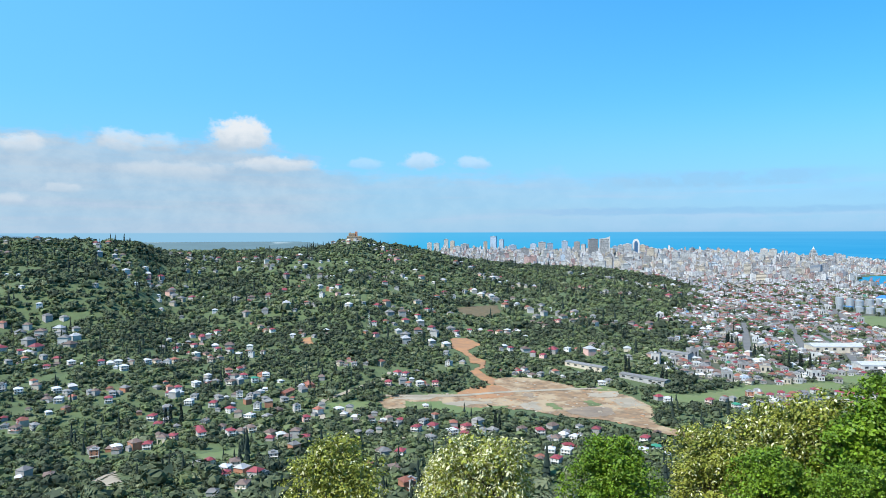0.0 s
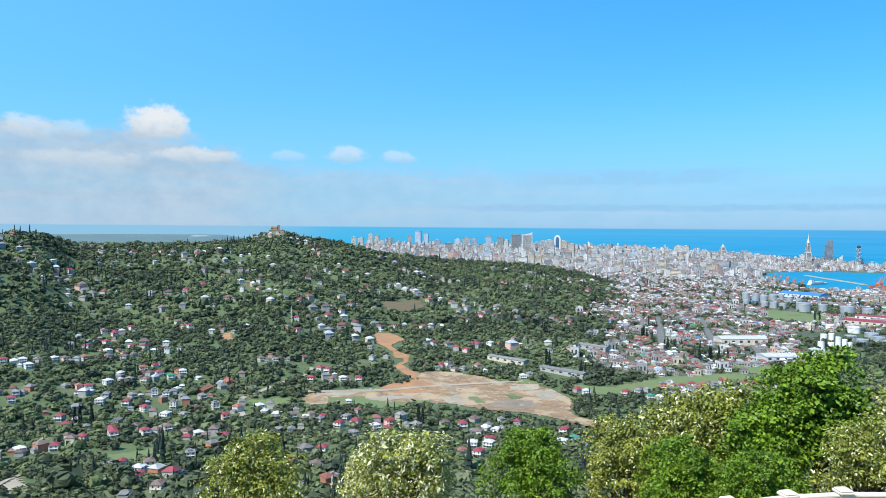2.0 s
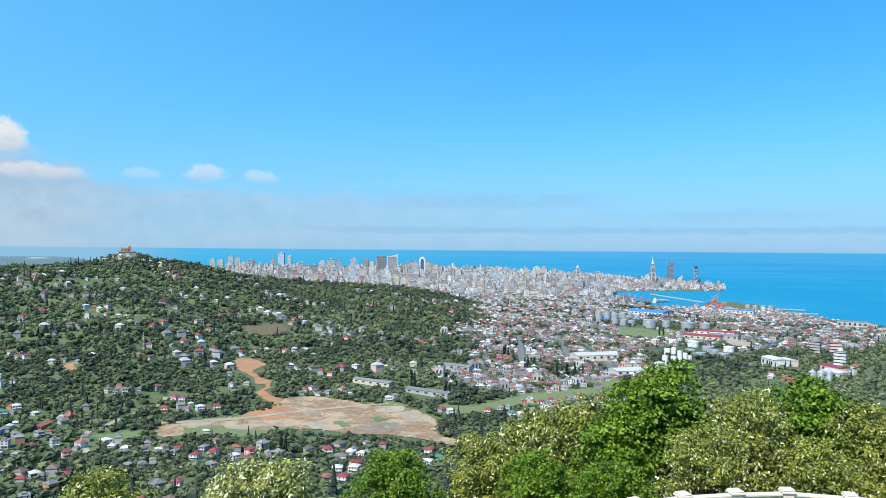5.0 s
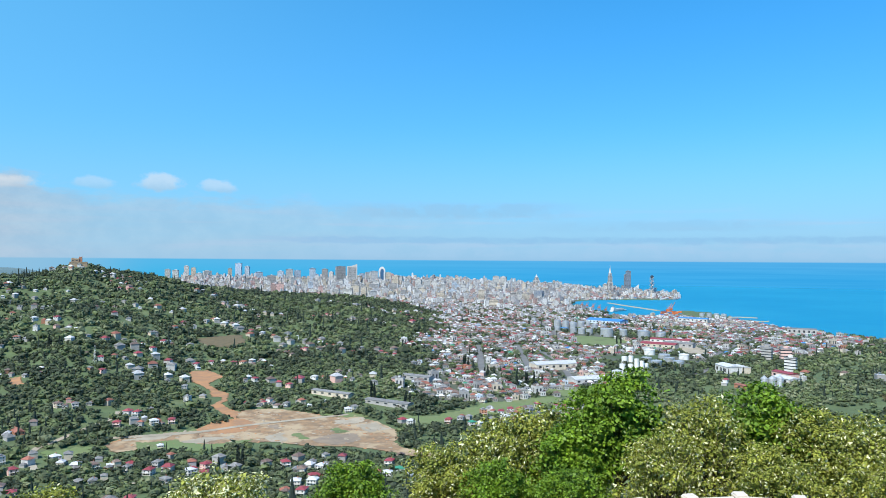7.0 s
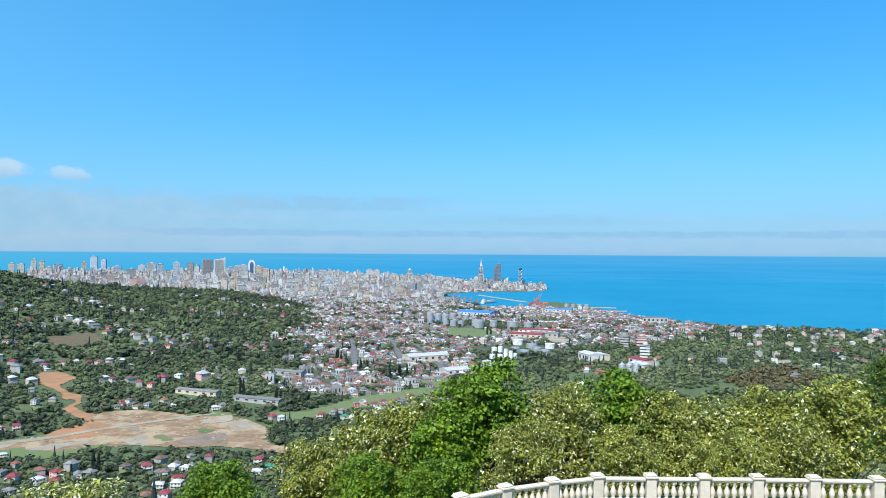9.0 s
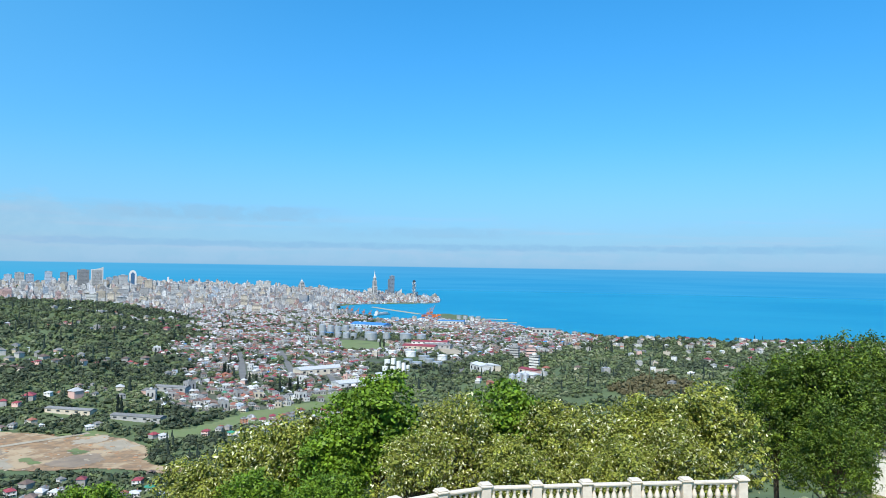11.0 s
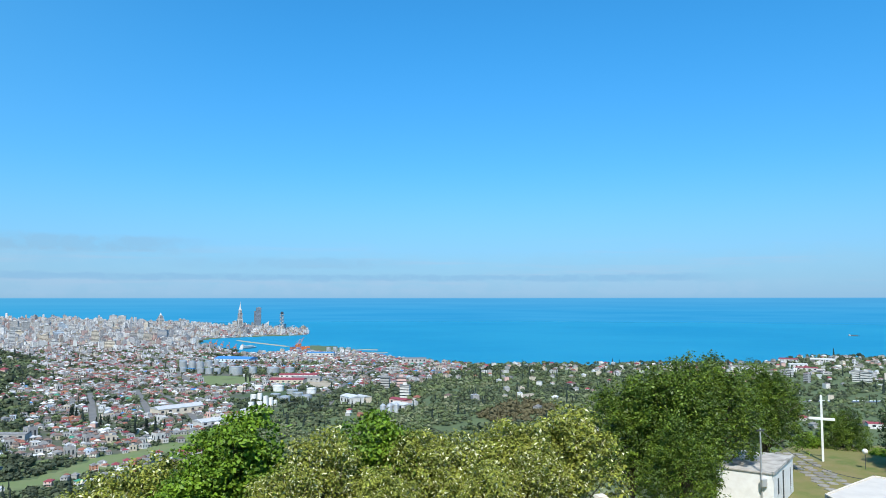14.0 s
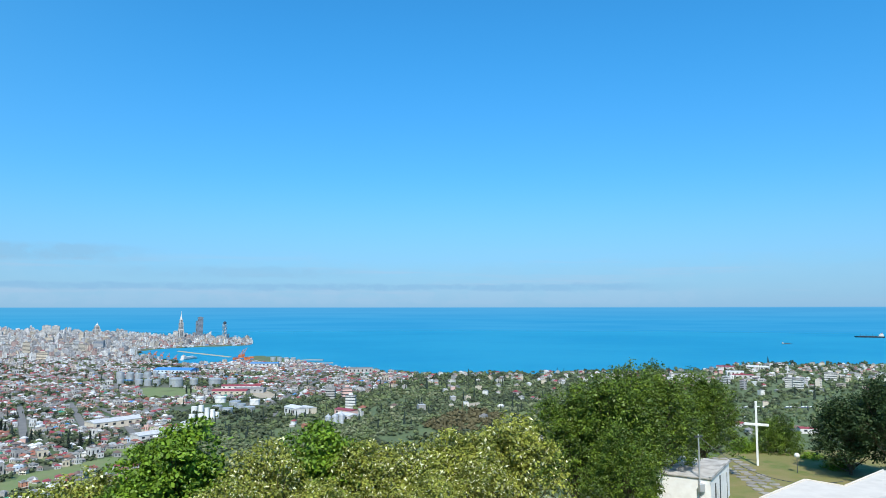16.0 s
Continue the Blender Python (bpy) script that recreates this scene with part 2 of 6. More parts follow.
ROOFS = [material("crimson_sheet", (0.27, 0.05, 0.06), (0.21, 0.04, 0.05), 0.5, 0.55, vary=0.25, island=0.5),
         material("tile_roof", (0.28, 0.105, 0.075), (0.21, 0.085, 0.06), 0.5, 0.85, vary=0.25, island=0.5),
         material("grey_sheet", (0.22, 0.215, 0.215), (0.15, 0.145, 0.14), 0.4, 0.6, vary=0.25, island=0.5),
         material("zinc_sheet", (0.56, 0.565, 0.58), (0.42, 0.42, 0.43), 0.4, 0.45, vary=0.2, island=0.5),
         material("brown_sheet", (0.17, 0.12, 0.10), (0.13, 0.09, 0.08), 0.4, 0.75, vary=0.25, island=0.5),
         material("green_sheet", (0.04, 0.24, 0.15), (0.03, 0.19, 0.12), 0.4, 0.6),
         material("blue_sheet", (0.05, 0.22, 0.50), (0.04, 0.17, 0.42), 0.4, 0.6)]
TAN = material("tan_stone", (0.40, 0.29, 0.19), (0.32, 0.235, 0.15), 0.3, 0.9)
GLASS = material("window_glass", (0.045, 0.055, 0.065), (0.03, 0.035, 0.045), 0.4, 0.15, specular=0.7)
BLUEGLASS = material("blue_glass", (0.06, 0.14, 0.26), (0.05, 0.11, 0.2), 0.2, 0.2, specular=0.7)
STONE = material("cast_stone", (0.64, 0.57, 0.48), (0.56, 0.49, 0.41), 4.0, 0.8, bump=0.25, spot=(0.50, 0.45, 0.38), spot_scale=2.0, spot_at=(0.6, 0.8))
WHITEWASH = material("whitewash", (0.78, 0.78, 0.76), (0.70, 0.69, 0.66), 2.0, 0.85, bump=0.2, spot=(0.55, 0.53, 0.48), spot_scale=0.9, spot_at=(0.62, 0.8))
ROOFGREY = material("stained_concrete", (0.46, 0.44, 0.41), (0.34, 0.325, 0.30), 1.5, 0.9, spot=(0.24, 0.23, 0.21), spot_scale=0.8, spot_at=(0.5, 0.7))
PAVING = material("pale_paving", (0.56, 0.52, 0.47), (0.50, 0.46, 0.42), 1.2, 0.8, spot=(0.44, 0.41, 0.37), spot_scale=0.7)
STEEL = material("galvanised_steel", (0.55, 0.56, 0.57), (0.45, 0.46, 0.47), 0.5, 0.45, metal=0.5)
TANKWHITE = material("tank_white", (0.76, 0.76, 0.74), (0.66, 0.65, 0.62), 0.1, 0.6, vary=0.15)
ORANGE = material("orange_paint", (0.62, 0.17, 0.05), (0.52, 0.13, 0.04), 0.3, 0.6)
DARKPAINT = material("dark_paint", (0.05, 0.055, 0.06), (0.035, 0.04, 0.045), 0.5, 0.6)
CABLE = material("cable", (0.12, 0.12, 0.115), None, 2.0, 0.7)


def facade(name, colour):
    """A far wall with rows of small windows."""
    m = bpy.data.materials.new(name)
    m.use_nodes = True
    n = Nodes(m.node_tree)
    bsdf = m.node_tree.nodes["Principled BSDF"]
    geo = n.add("ShaderNodeNewGeometry")
    xyz = n.add("ShaderNodeSeparateXYZ")
    n.link(geo.outputs["Position"], xyz.inputs[0])
    row = n.step(n.math("FRACT", n.math("DIVIDE", xyz.outputs[2], 3.1)), 0.38, 0.48)
    along = n.math("ADD", n.math("MULTIPLY", xyz.outputs[0], 1.3), n.math("MULTIPLY", xyz.outputs[1], 0.52))
    col = n.step(n.math("FRACT", n.math("DIVIDE", along, 4.3)), 0.40, 0.50)
    tone = n.mix(n.step(n.noise(geo.outputs["Position"], 0.2, 4.0), 0.3, 0.7), colour, tuple(c * 0.82 for c in colour))
    lift = n.math("ADD", 0.72, n.math("MULTIPLY", geo.outputs["Random Per Island"], 0.45))
    tone = n.mix(1.0, tone, n.combine(lift, lift, lift), "MULTIPLY")
    tone = n.mix(n.math("MULTIPLY", n.math("MULTIPLY", row, col), 0.85), tone, (0.05, 0.055, 0.065))
    n.link(tone, bsdf.inputs["Base Color"])
    bsdf.inputs["Roughness"].default_value = 0.8
    return m


FACADES = [facade("white_facade", (0.72, 0.71, 0.70)), facade("cream_facade", (0.62, 0.55, 0.46)), facade("grey_facade", (0.40, 0.40, 0.41)),
           facade("rose_facade", (0.54, 0.38, 0.34))]


def sea_material():
    m = bpy.data.materials.new("sea_water")
    m.use_nodes = True
    n = Nodes(m.node_tree)
    bsdf = m.node_tree.nodes["Principled BSDF"]
    place = n.add("ShaderNodeNewGeometry").outputs["Position"]
    far = n.noise(place, 0.0012, 4.0)
    near = n.noise(place, 0.012, 5.0)
    tone = n.mix(n.step(far, 0.35, 0.65), (0.010, 0.19, 0.34), (0.018, 0.22, 0.365))
    tone = n.mix(n.math("MULTIPLY", n.step(near, 0.4, 0.7), 0.3), tone, (0.02, 0.23, 0.36))
    n.link(tone, bsdf.inputs["Base Color"])
    bsdf.inputs["Roughness"].default_value = 0.6
    bsdf.inputs["Specular IOR Level"].default_value = 0.05
    return m


SEA = sea_material()

# ---- shared builders ----


def mesh_from(name, verts, faces, mats, which=None, smooth=False):
    """One mesh from arrays of places and of triangles or quads."""
    me = bpy.data.meshes.new(name)
    verts, faces = np.asarray(verts, np.float32), np.asarray(faces, np.int32)
    k = faces.shape[1]
    me.vertices.add(len(verts))
    me.vertices.foreach_set("co", verts.ravel())
    me.loops.add(faces.size)
    me.loops.foreach_set("vertex_index", faces.ravel())
    me.polygons.add(len(faces))
    me.polygons.foreach_set("loop_start", np.arange(0, faces.size, k, dtype=np.int32))
    for m in mats:
        me.materials.append(m)
    if which is not None:
        me.polygons.foreach_set("material_index", np.asarray(which, np.int32))
    me.polygons.foreach_set("use_smooth", np.full(len(faces), smooth))
    me.update(calc_edges=True)
    return me


def part(name, bm, mat, parent=None, label="", smooth=False, at=None):
    """Links a bmesh as one mesh object under a thing or a part."""
    me = bm
    if not isinstance(bm, bpy.types.Mesh):
        me = bpy.data.meshes.new(name)
        bmesh.ops.recalc_face_normals(bm, faces=bm.faces)
        bm.to_mesh(me)
        bm.free()
        me.polygons.foreach_set("use_smooth", np.full(len(me.polygons), smooth))
    if not me.materials:
        for m in (mat if isinstance(mat, (list, tuple)) else [mat]):
            me.materials.append(m)
    ob = new(name, me)
    if at is not None:
        ob.matrix_basis = at
    if parent is not None:
        ob.parent = parent
    if label:
        ob["label"] = label
    return ob


def thing(name, place, label, category, group="", kind=""):
    """An Empty at the base of a thing, which parents its parts."""
    ob = new(name)
    ob.empty_display_size = 0.5
    ob.matrix_basis = place if isinstance(place, Matrix) else Matrix.Translation(place)
    return tagged(ob, label, category, group, kind)


def box(bm, lo, hi, bevel=0.0):
    """A box from corner to corner, its edges softened."""
    c = [(a + b) / 2 for a, b in zip(lo, hi)]
    s = [abs(b - a) for a, b in zip(lo, hi)]
    v = bmesh.ops.create_cube(bm, size=1.0, matrix=Matrix.Translation(c) @ Matrix.Diagonal((*s, 1)))["verts"]
    if bevel:
        edges = list({e for w in v for e in w.link_edges})
        bmesh.ops.bevel(bm, geom=edges, offset=bevel, segments=1, affect="EDGES", profile=0.5)
    return bm


def boxed(lo, hi, bevel=0.0):
    return box(bmesh.new(), lo, hi, bevel)


def turned(profile, steps=16, bm=None, centre=(0, 0, 0)):
    """A body of revolution from (radius, height) pairs."""
    bm = bm or bmesh.new()
    rings = []
    for r, z in profile:
        rings.append([bm.verts.new((centre[0] + r * math.cos(2 * math.pi * i / steps), centre[1] + r * math.sin(2 * math.pi * i / steps), centre[2] + z)) for i in range(steps)])
    for a, b in zip(rings, rings[1:]):
        for i in range(steps):
            bm.faces.new((a[i], a[(i + 1) % steps], b[(i + 1) % steps], b[i]))
    bm.faces.new(rings[0][::-1])
    bm.faces.new(rings[-1])
    return bm


def rod(bm, a, b, r, r2=None, steps=8):
    """A tapered rod from a to b."""
    a, b = Vector(a), Vector(b)
    q = (b - a).to_track_quat("Z", "X").to_matrix().to_4x4()
    bmesh.ops.create_cone(bm, cap_ends=True, segments=steps, radius1=r, radius2=r if r2 is None else r2, depth=(b - a).length,
                          matrix=Matrix.Translation((a + b) / 2) @ q)
    return bm


def stamp(protos, places, sizes, turns, pick, heights=None):
    """Many copies of small triangle shapes in one array pair, and the copy each triangle belongs to."""
    vs, fs, owner, base = [], [], [], 0
    for k, (V, T) in enumerate(protos):
        i = np.nonzero(pick == k)[0]
        if not len(i):
            continue
        c, s = np.cos(turns[i])[:, None], np.sin(turns[i])[:, None]
        S = sizes[i][:, None]
        Z = S if heights is None else heights[i][:, None]
        x, y, z = V[:, 0][None] * S, V[:, 1][None] * S, V[:, 2][None] * Z
        P = np.stack([x * c - y * s + places[i, 0:1], x * s + y * c + places[i, 1:2], z + places[i, 2:3]], -1)
        vs.append(P.reshape(-1, 3))
        fs.append((T[None] + (np.arange(len(i)) * len(V))[:, None, None]).reshape(-1, T.shape[1]) + base)
        owner.append(np.repeat(i, len(T)))
        base += len(i) * len(V)
    return np.concatenate(vs), np.concatenate(fs), np.concatenate(owner)


# ---- the lie of the land ----
COAST_AZ = (-180, -90, -8, -5, -2, 0, 1.5, 3.2, 4.6, 5.3, 5.6, 6.2, 7.2, 8.8, 9.6, 14.2, 19, 24, 28.5, 35, 40.3, 40.7, 43, 48, 60, 90, 180)
COAST_D = (4940, 4940, 4880, 4700, 4300, 4020, 3960, 3720, 3520, 3400, 2420, 2340, 2330, 2120, 2020, 1740, 1650, 1670, 1700, 1780, 1890, 2010, 2130, 2180, 2600, 3600, 4940)
BASIN = ((420, 3340), (264, 3088), (150, 3030), (48, 3000), (-111, 2881), (-132, 2713), (-95, 2474), (13, 2085), (89, 2075), (129, 2085), (150, 2240), (205, 2360), (420, 2500))
RIDGE_AZ = (-180, -100, -75, -64, -58, -55.5, -53.5, -50, -46, -42.5, -41, -40.2, -38.9, -37.6, -36, -34.5, -32, -27, -22, -18.7, -14.6, -12.5, -10, 180)
RIDGE_EL = (-0.4, -0.4, -0.3, -0.25, -0.45, -0.6, -1.3, -1.3, -1.25, -1.1, -0.65, -0.36, -0.36, -0.75, -0.95, -1.2, -1.9, -2.4, -2.6, -2.9, -3.8, -4.6, -5.6, -5.6)
RIDGE_D = (1500, 1500, 1500, 1500, 1520, 1600, 1850, 1950, 1950, 1900, 1900, 1900, 1900, 1900, 1950, 2000, 2100, 2200, 2200, 2100, 1950, 1800, 1500, 1500)


def smooth01(x):
    x = np.clip(x, 0, 1)
    return x * x * (3 - 2 * x)


def waves(x, y, size, seed):
    """Smooth rises and dips of about that size, between -1 and 1."""
    g = np.random.RandomState(seed)
    out = np.zeros_like(np.asarray(x, float))
    for k in range(9):
        a, p, f = g.uniform(0, 2 * np.pi), g.uniform(0, 2 * np.pi), (0.6 + 0.18 * k) * 2 * np.pi / size
        out = out + np.sin((x * np.cos(a) + y * np.sin(a)) * f + p) / (1.2 + 0.35 * k)
    return out / 3.0


def in_poly(x, y, poly):
    x, y = np.asarray(x, float), np.asarray(y, float)
    inside = np.zeros(np.broadcast(x, y).shape, bool)
    for (x1, y1), (x2, y2) in zip(poly, poly[1:] + poly[:1]):
        inside ^= ((y1 > y) != (y2 > y)) & (x < (x2 - x1) * (y - y1) / (y2 - y1 + 1e-9) + x1)
    return inside


def is_water(x, y):
    az, d = np.degrees(np.arctan2(x, y)), np.hypot(x, y)
    return (d > np.interp(az, COAST_AZ, COAST_D)) | in_poly(x, y, BASIN)


def land_z(x, y):
    """The height of the ground."""
    x, y = np.asarray(x, float), np.asarray(y, float)
    az, d = np.degrees(np.arctan2(x, y)), np.hypot(x, y)
    # plain, with the town's far end on slightly higher ground
    z = 3.0 + 34.0 * smooth01((d - 3700) / 1150) * smooth01((-5.0 - az) / 9.0)
    # far coastal plain beyond the hills
    z = z + 62.0 * smooth01((d - 3300) / 1500) * smooth01((-39.0 - az) / 5.0)
    # wooded ridge
    rd, re = np.interp(az, RIDGE_AZ, RIDGE_D), np.interp(az, RIDGE_AZ, RIDGE_EL)
    crest = np.maximum(150.0 + rd * np.tan(np.radians(re)) - 4.0, 3.0)
    up = np.clip((d - 560) / (rd - 560), 0, 1) ** 1.15
    down = 1 - smooth01((d - rd) / 620)
    hill = (crest - 3.0) * np.where(d < rd, up, down)
    rough = waves(x, y, 420, 3) * 25.0 + waves(x, y, 170, 5) * 9.0
    hill = hill + rough * np.clip(hill / 40, 0, 1) * np.clip((rd - d) / 350, 0, 1)
    z = z + hill
    # low rise under the slopes to the north
    z = z + 26 * np.exp(-((az - 26) / 14) ** 2 - ((d - 820) / 260) ** 2)
    # the viewpoint's own hill
    edge = np.interp(az, (-180, -70, -20, -2, 4, 14, 27, 30, 34, 40, 42, 60, 180), (30, 24, 22, 27, 30, 32, 35, 38, 48, 74, 80, 86, 60))
    own = np.interp(np.maximum(d - edge, 0), (0, 8, 30, 90, 180, 300, 470, 700), (136.3, 133.5, 122, 92, 60, 32, 10, 0))
    own = own + waves(x, y, 120, 9) * np.interp(d, (80, 200, 400, 600), (0, 3, 3, 0))
    z = np.maximum(z, own)
    z = np.where((d < edge) & (az < 33) & (az > -60), 136.3 + 4.2 * smooth01((edge - d + 2) / 3) * smooth01((31 - az) / 3), z)
    z = np.where(d < 14, np.maximum(z, 148.3 - 7.8 * smooth01((d - 2.5) / 9.5)), z)
    return np.where(is_water(x, y), -4.0, np.maximum(z, 1.6))


# ---- ground and sea ----


def ground_sheet():
    az = np.unique(np.round(np.concatenate([np.arange(-180, -72, 3.0), np.arange(-72, 60, 0.6), np.arange(60, 180.1, 3.0)]), 3))[:-1]
    rr = np.concatenate([[0.0], np.geomspace(3, 120, 60), np.geomspace(124, 2400, 170), np.geomspace(2420, 4960, 60)])
    A, R = np.meshgrid(np.radians(az), rr, indexing="ij")
    X, Y = R * np.sin(A), R * np.cos(A)
    V = np.stack([X, Y, land_z(X, Y)], -1).reshape(-1, 3)
    n, k = len(az), len(rr)
    i, j = np.meshgrid(np.arange(n), np.arange(k - 1), indexing="ij")
    a, b = i * k + j, ((i + 1) % n) * k + j
    F = np.stack([a, b, b + 1, a + 1], -1).reshape(-1, 4)
    C = V[F].mean(1)
    az_c, d_c = np.degrees(np.arctan2(C[:, 0], C[:, 1])), np.hypot(C[:, 0], C[:, 1])
    which = np.zeros(len(F), int)
    which[in_town(C[:, 0], C[:, 1])] = 1
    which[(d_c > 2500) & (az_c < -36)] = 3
    which[(d_c < 90) & (C[:, 2] > 130)] = 2
    ob = new("ground", mesh_from("ground", V, F, [GRASS, URBAN, LAWN, HAZED_PLAIN], which, True))
    return tagged(ob, "green hilly ground running down to a coastal plain", "ground", kind="structure")


TOWN = ((-215, 800), (-90, 760), (0, 900), (150, 1180), (330, 1250), (470, 1500), (330, 2030), (120, 2060), (0, 2080), (-100, 2470),
        (-135, 2715), (-115, 2885), (45, 3005), (290, 3110), (330, 3350), (100, 3990), (-200, 4350), (-500, 4750), (-2600, 4100),
        (-2300, 3500), (-1500, 2900), (-900, 2500), (-600, 2200), (-420, 1850), (-360, 1500), (-330, 1200), (-260, 980))


def in_town(x, y):
    u, v = 45 * waves(x, y, 240, 81) + 22 * waves(x, y, 70, 82), 45 * waves(y, x, 240, 83)
    return in_poly(x + u, y + v, TOWN) & ~is_water(x, y)


ground_sheet()
az = np.radians(np.arange(0, 360, 3.0))
rings = np.concatenate([[900.0], np.geomspace(1500, 4985, 40)])
SV = np.array([(r * math.sin(a), r * math.cos(a), 0.0) for a in az for r in rings])
SF = [(i * 41 + j, ((i + 1) % 120) * 41 + j, ((i + 1) % 120) * 41 + j + 1, i * 41 + j + 1) for i in range(120) for j in range(40)]
tagged(new("water", mesh_from("water", SV, SF, [SEA])), "calm bright turquoise-blue sea reaching the horizon", "sea", kind="structure")


def ground_patch(name, outline, mat, label, lift=0.3, cell=3.0, ragged=4.0, kind="structure"):
    """A sheet of other ground that follows the land inside an outline, with an uneven edge."""
    p = np.array(outline, float)
    lo, hi = p.min(0) - 4, p.max(0) + 4
    gx, gy = np.arange(lo[0], hi[0] + cell, cell), np.arange(lo[1], hi[1] + cell, cell)
    X, Y = np.meshgrid(gx, gy, indexing="ij")
    X = X + waves(X, Y, 17, 4) * cell * 0.3
    Y = Y + waves(Y, X, 17, 6) * cell * 0.3
    wob = np.stack([X + waves(X, Y, 31, 21) * ragged, Y + waves(X, Y, 31, 22) * ragged], -1)
    keep = in_poly(wob[..., 0], wob[..., 1], [tuple(q) for q in outline])
    V = np.stack([X, Y, land_z(X, Y) + lift], -1).reshape(-1, 3)
    k = len(gy)
    i, j = np.nonzero(keep[:-1, :-1] & keep[1:, :-1] & keep[1:, 1:] & keep[:-1, 1:])
    F = np.stack([i * k + j, (i + 1) * k + j, (i + 1) * k + j + 1, i * k + j + 1], -1)
    if not len(F):
        return None
    used, F = np.unique(F, return_inverse=True)
    ob = new(name, mesh_from(name, V[used], F.reshape(-1, 4), [mat], None, True))
    return tagged(ob, label, "ground", kind=kind)


def road(name, line, width, mat, label, lift=0.5):
    """A ribbon that follows the land along a line of places."""
    pts = [Vector((*p, 0)) for p in line]
    fine = []
    for k in range(len(pts) - 1):
        p0, p1, p2, p3 = pts[max(k - 1, 0)], pts[k], pts[k + 1], pts[min(k + 2, len(pts) - 1)]
        m = max(2, int((p2 - p1).length / 8))
        for s in range(m):
            u = s / m
            fine.append(0.5 * ((2 * p1) + (p2 - p0) * u + (2 * p0 - 5 * p1 + 4 * p2 - p3) * u * u + (3 * p1 - p0 - 3 * p2 + p3) * u ** 3))
    fine.append(pts[-1])
    V = []
    for k, p in enumerate(fine):
        d = (fine[min(k + 1, len(fine) - 1)] - fine[max(k - 1, 0)]).normalized()
        for side in (-0.5, 0.5):
            q = p + Vector((-d.y, d.x, 0)) * side * width
            V.append((q.x, q.y, float(land_z(q.x, q.y)) + lift))
    F = [(2 * k, 2 * k + 1, 2 * k + 3, 2 * k + 2) for k in range(len(fine) - 1)]
    return tagged(new(name, mesh_from(name, V, F, [mat], None, True)), label, "road", kind="structure")


SITE = ((-358, 470), (-379, 489), (-380, 508), (-365, 530), (-351, 549), (-338, 559), (-331, 580), (-331, 603), (-346, 627), (-341, 644), (-322, 657), (-284, 649), (-251, 640), (-235, 657), (-215, 640), (-192, 625), (-173, 595), (-165, 559), (-153, 537), (-129, 524), (-110, 514), (-111, 500), (-137, 513), (-163, 523), (-190, 530), (-215, 526), (-237, 528), (-261, 534), (-278, 520), (-302, 510), (-323, 501), (-320, 501), (-349, 488))
RAMP = ((-491, 782), (-476, 802), (-439, 777), (-436, 745), (-428, 721), (-405, 706), (-388, 696), (-373, 670), (-372, 653), (-355, 638), (-340, 631), (-330, 600), (-355, 622), (-380, 641), (-382, 665), (-387, 678), (-398, 671), (-410, 694), (-441, 721), (-457, 729))
ground_patch("ground_site", SITE, EARTH, "bare orange-brown earth of a levelled building site", lift=0.36, cell=2.5, ragged=4.0)
ground_patch("ground_ramp", RAMP, CLAY, "red clay track climbing from the building site", lift=0.42, cell=2.0, ragged=3.0)

# ---- woods on the hills, as one body of many crowns ----


def crown_proto(seed, tris=18, flat=0.8, leaf=0.42):
    """A small far tree: an uneven core and loose leaf faces lying on it, about 1 wide and 1 high."""
    g = np.random.RandomState(seed)
    bm = bmesh.new()
    bmesh.ops.create_icosphere(bm, subdivisions=1, radius=0.5)
    V = np.array([v.co for v in bm.verts])
    T = np.array([[v.index for v in f.verts] for f in bm.faces])
    bm.free()
    T = T[V[T].mean(1)[:, 2] > -0.32]
    V = V * (0.60 + 0.42 * g.rand(len(V), 1))
    V[:, 2] = V[:, 2] * flat + 0.50
    u = g.normal(size=(tris, 3))
    u[:, 2] = np.abs(u[:, 2]) * 0.9 - 0.25
    u /= np.linalg.norm(u, axis=1)[:, None]
    c = u * (0.36 + 0.2 * g.rand(tris, 1))
    c[:, 2] = c[:, 2] * flat + 0.52
    side = np.cross(u, g.normal(size=u.shape))
    side /= np.linalg.norm(side, axis=1)[:, None]
    over = np.cross(u, side)
    a = np.array((0.0, 2.1, 4.2))[None, :, None] + g.uniform(0, 6.28, (tris, 1, 1))
    tri = c[:, None, :] + (np.cos(a) * side[:, None, :] + np.sin(a) * over[:, None, :]) * leaf * g.uniform(0.3, 0.62, (tris, 1, 1))
    tri = tri + g.normal(size=tri.shape) * leaf * 0.13
    return np.concatenate([V, tri.reshape(-1, 3)]), np.concatenate([T, len(V) + np.arange(tris * 3).reshape(-1, 3)])


def conifer_proto(seed):
    """A slim dark far conifer, 1 high."""
    g = np.random.RandomState(seed)
    V, T = [], []
    for k in range(5):
        z0, r = 0.08 + 0.17 * k, 0.20 * (1 - k / 6.0)
        b = len(V)
        ring = 7
        V += [((r * (0.75 + 0.5 * g.rand())) * math.cos(2 * math.pi * i / ring), (r * (0.75 + 0.5 * g.rand())) * math.sin(2 * math.pi * i / ring), z0 - 0.05 * g.rand()) for i in range(ring)]
        V.append((0, 0, min(1.0, z0 + 0.30)))
        T += [(b + i, b + (i + 1) % ring, b + ring) for i in range(ring)]
    return np.array(V), np.array(T)


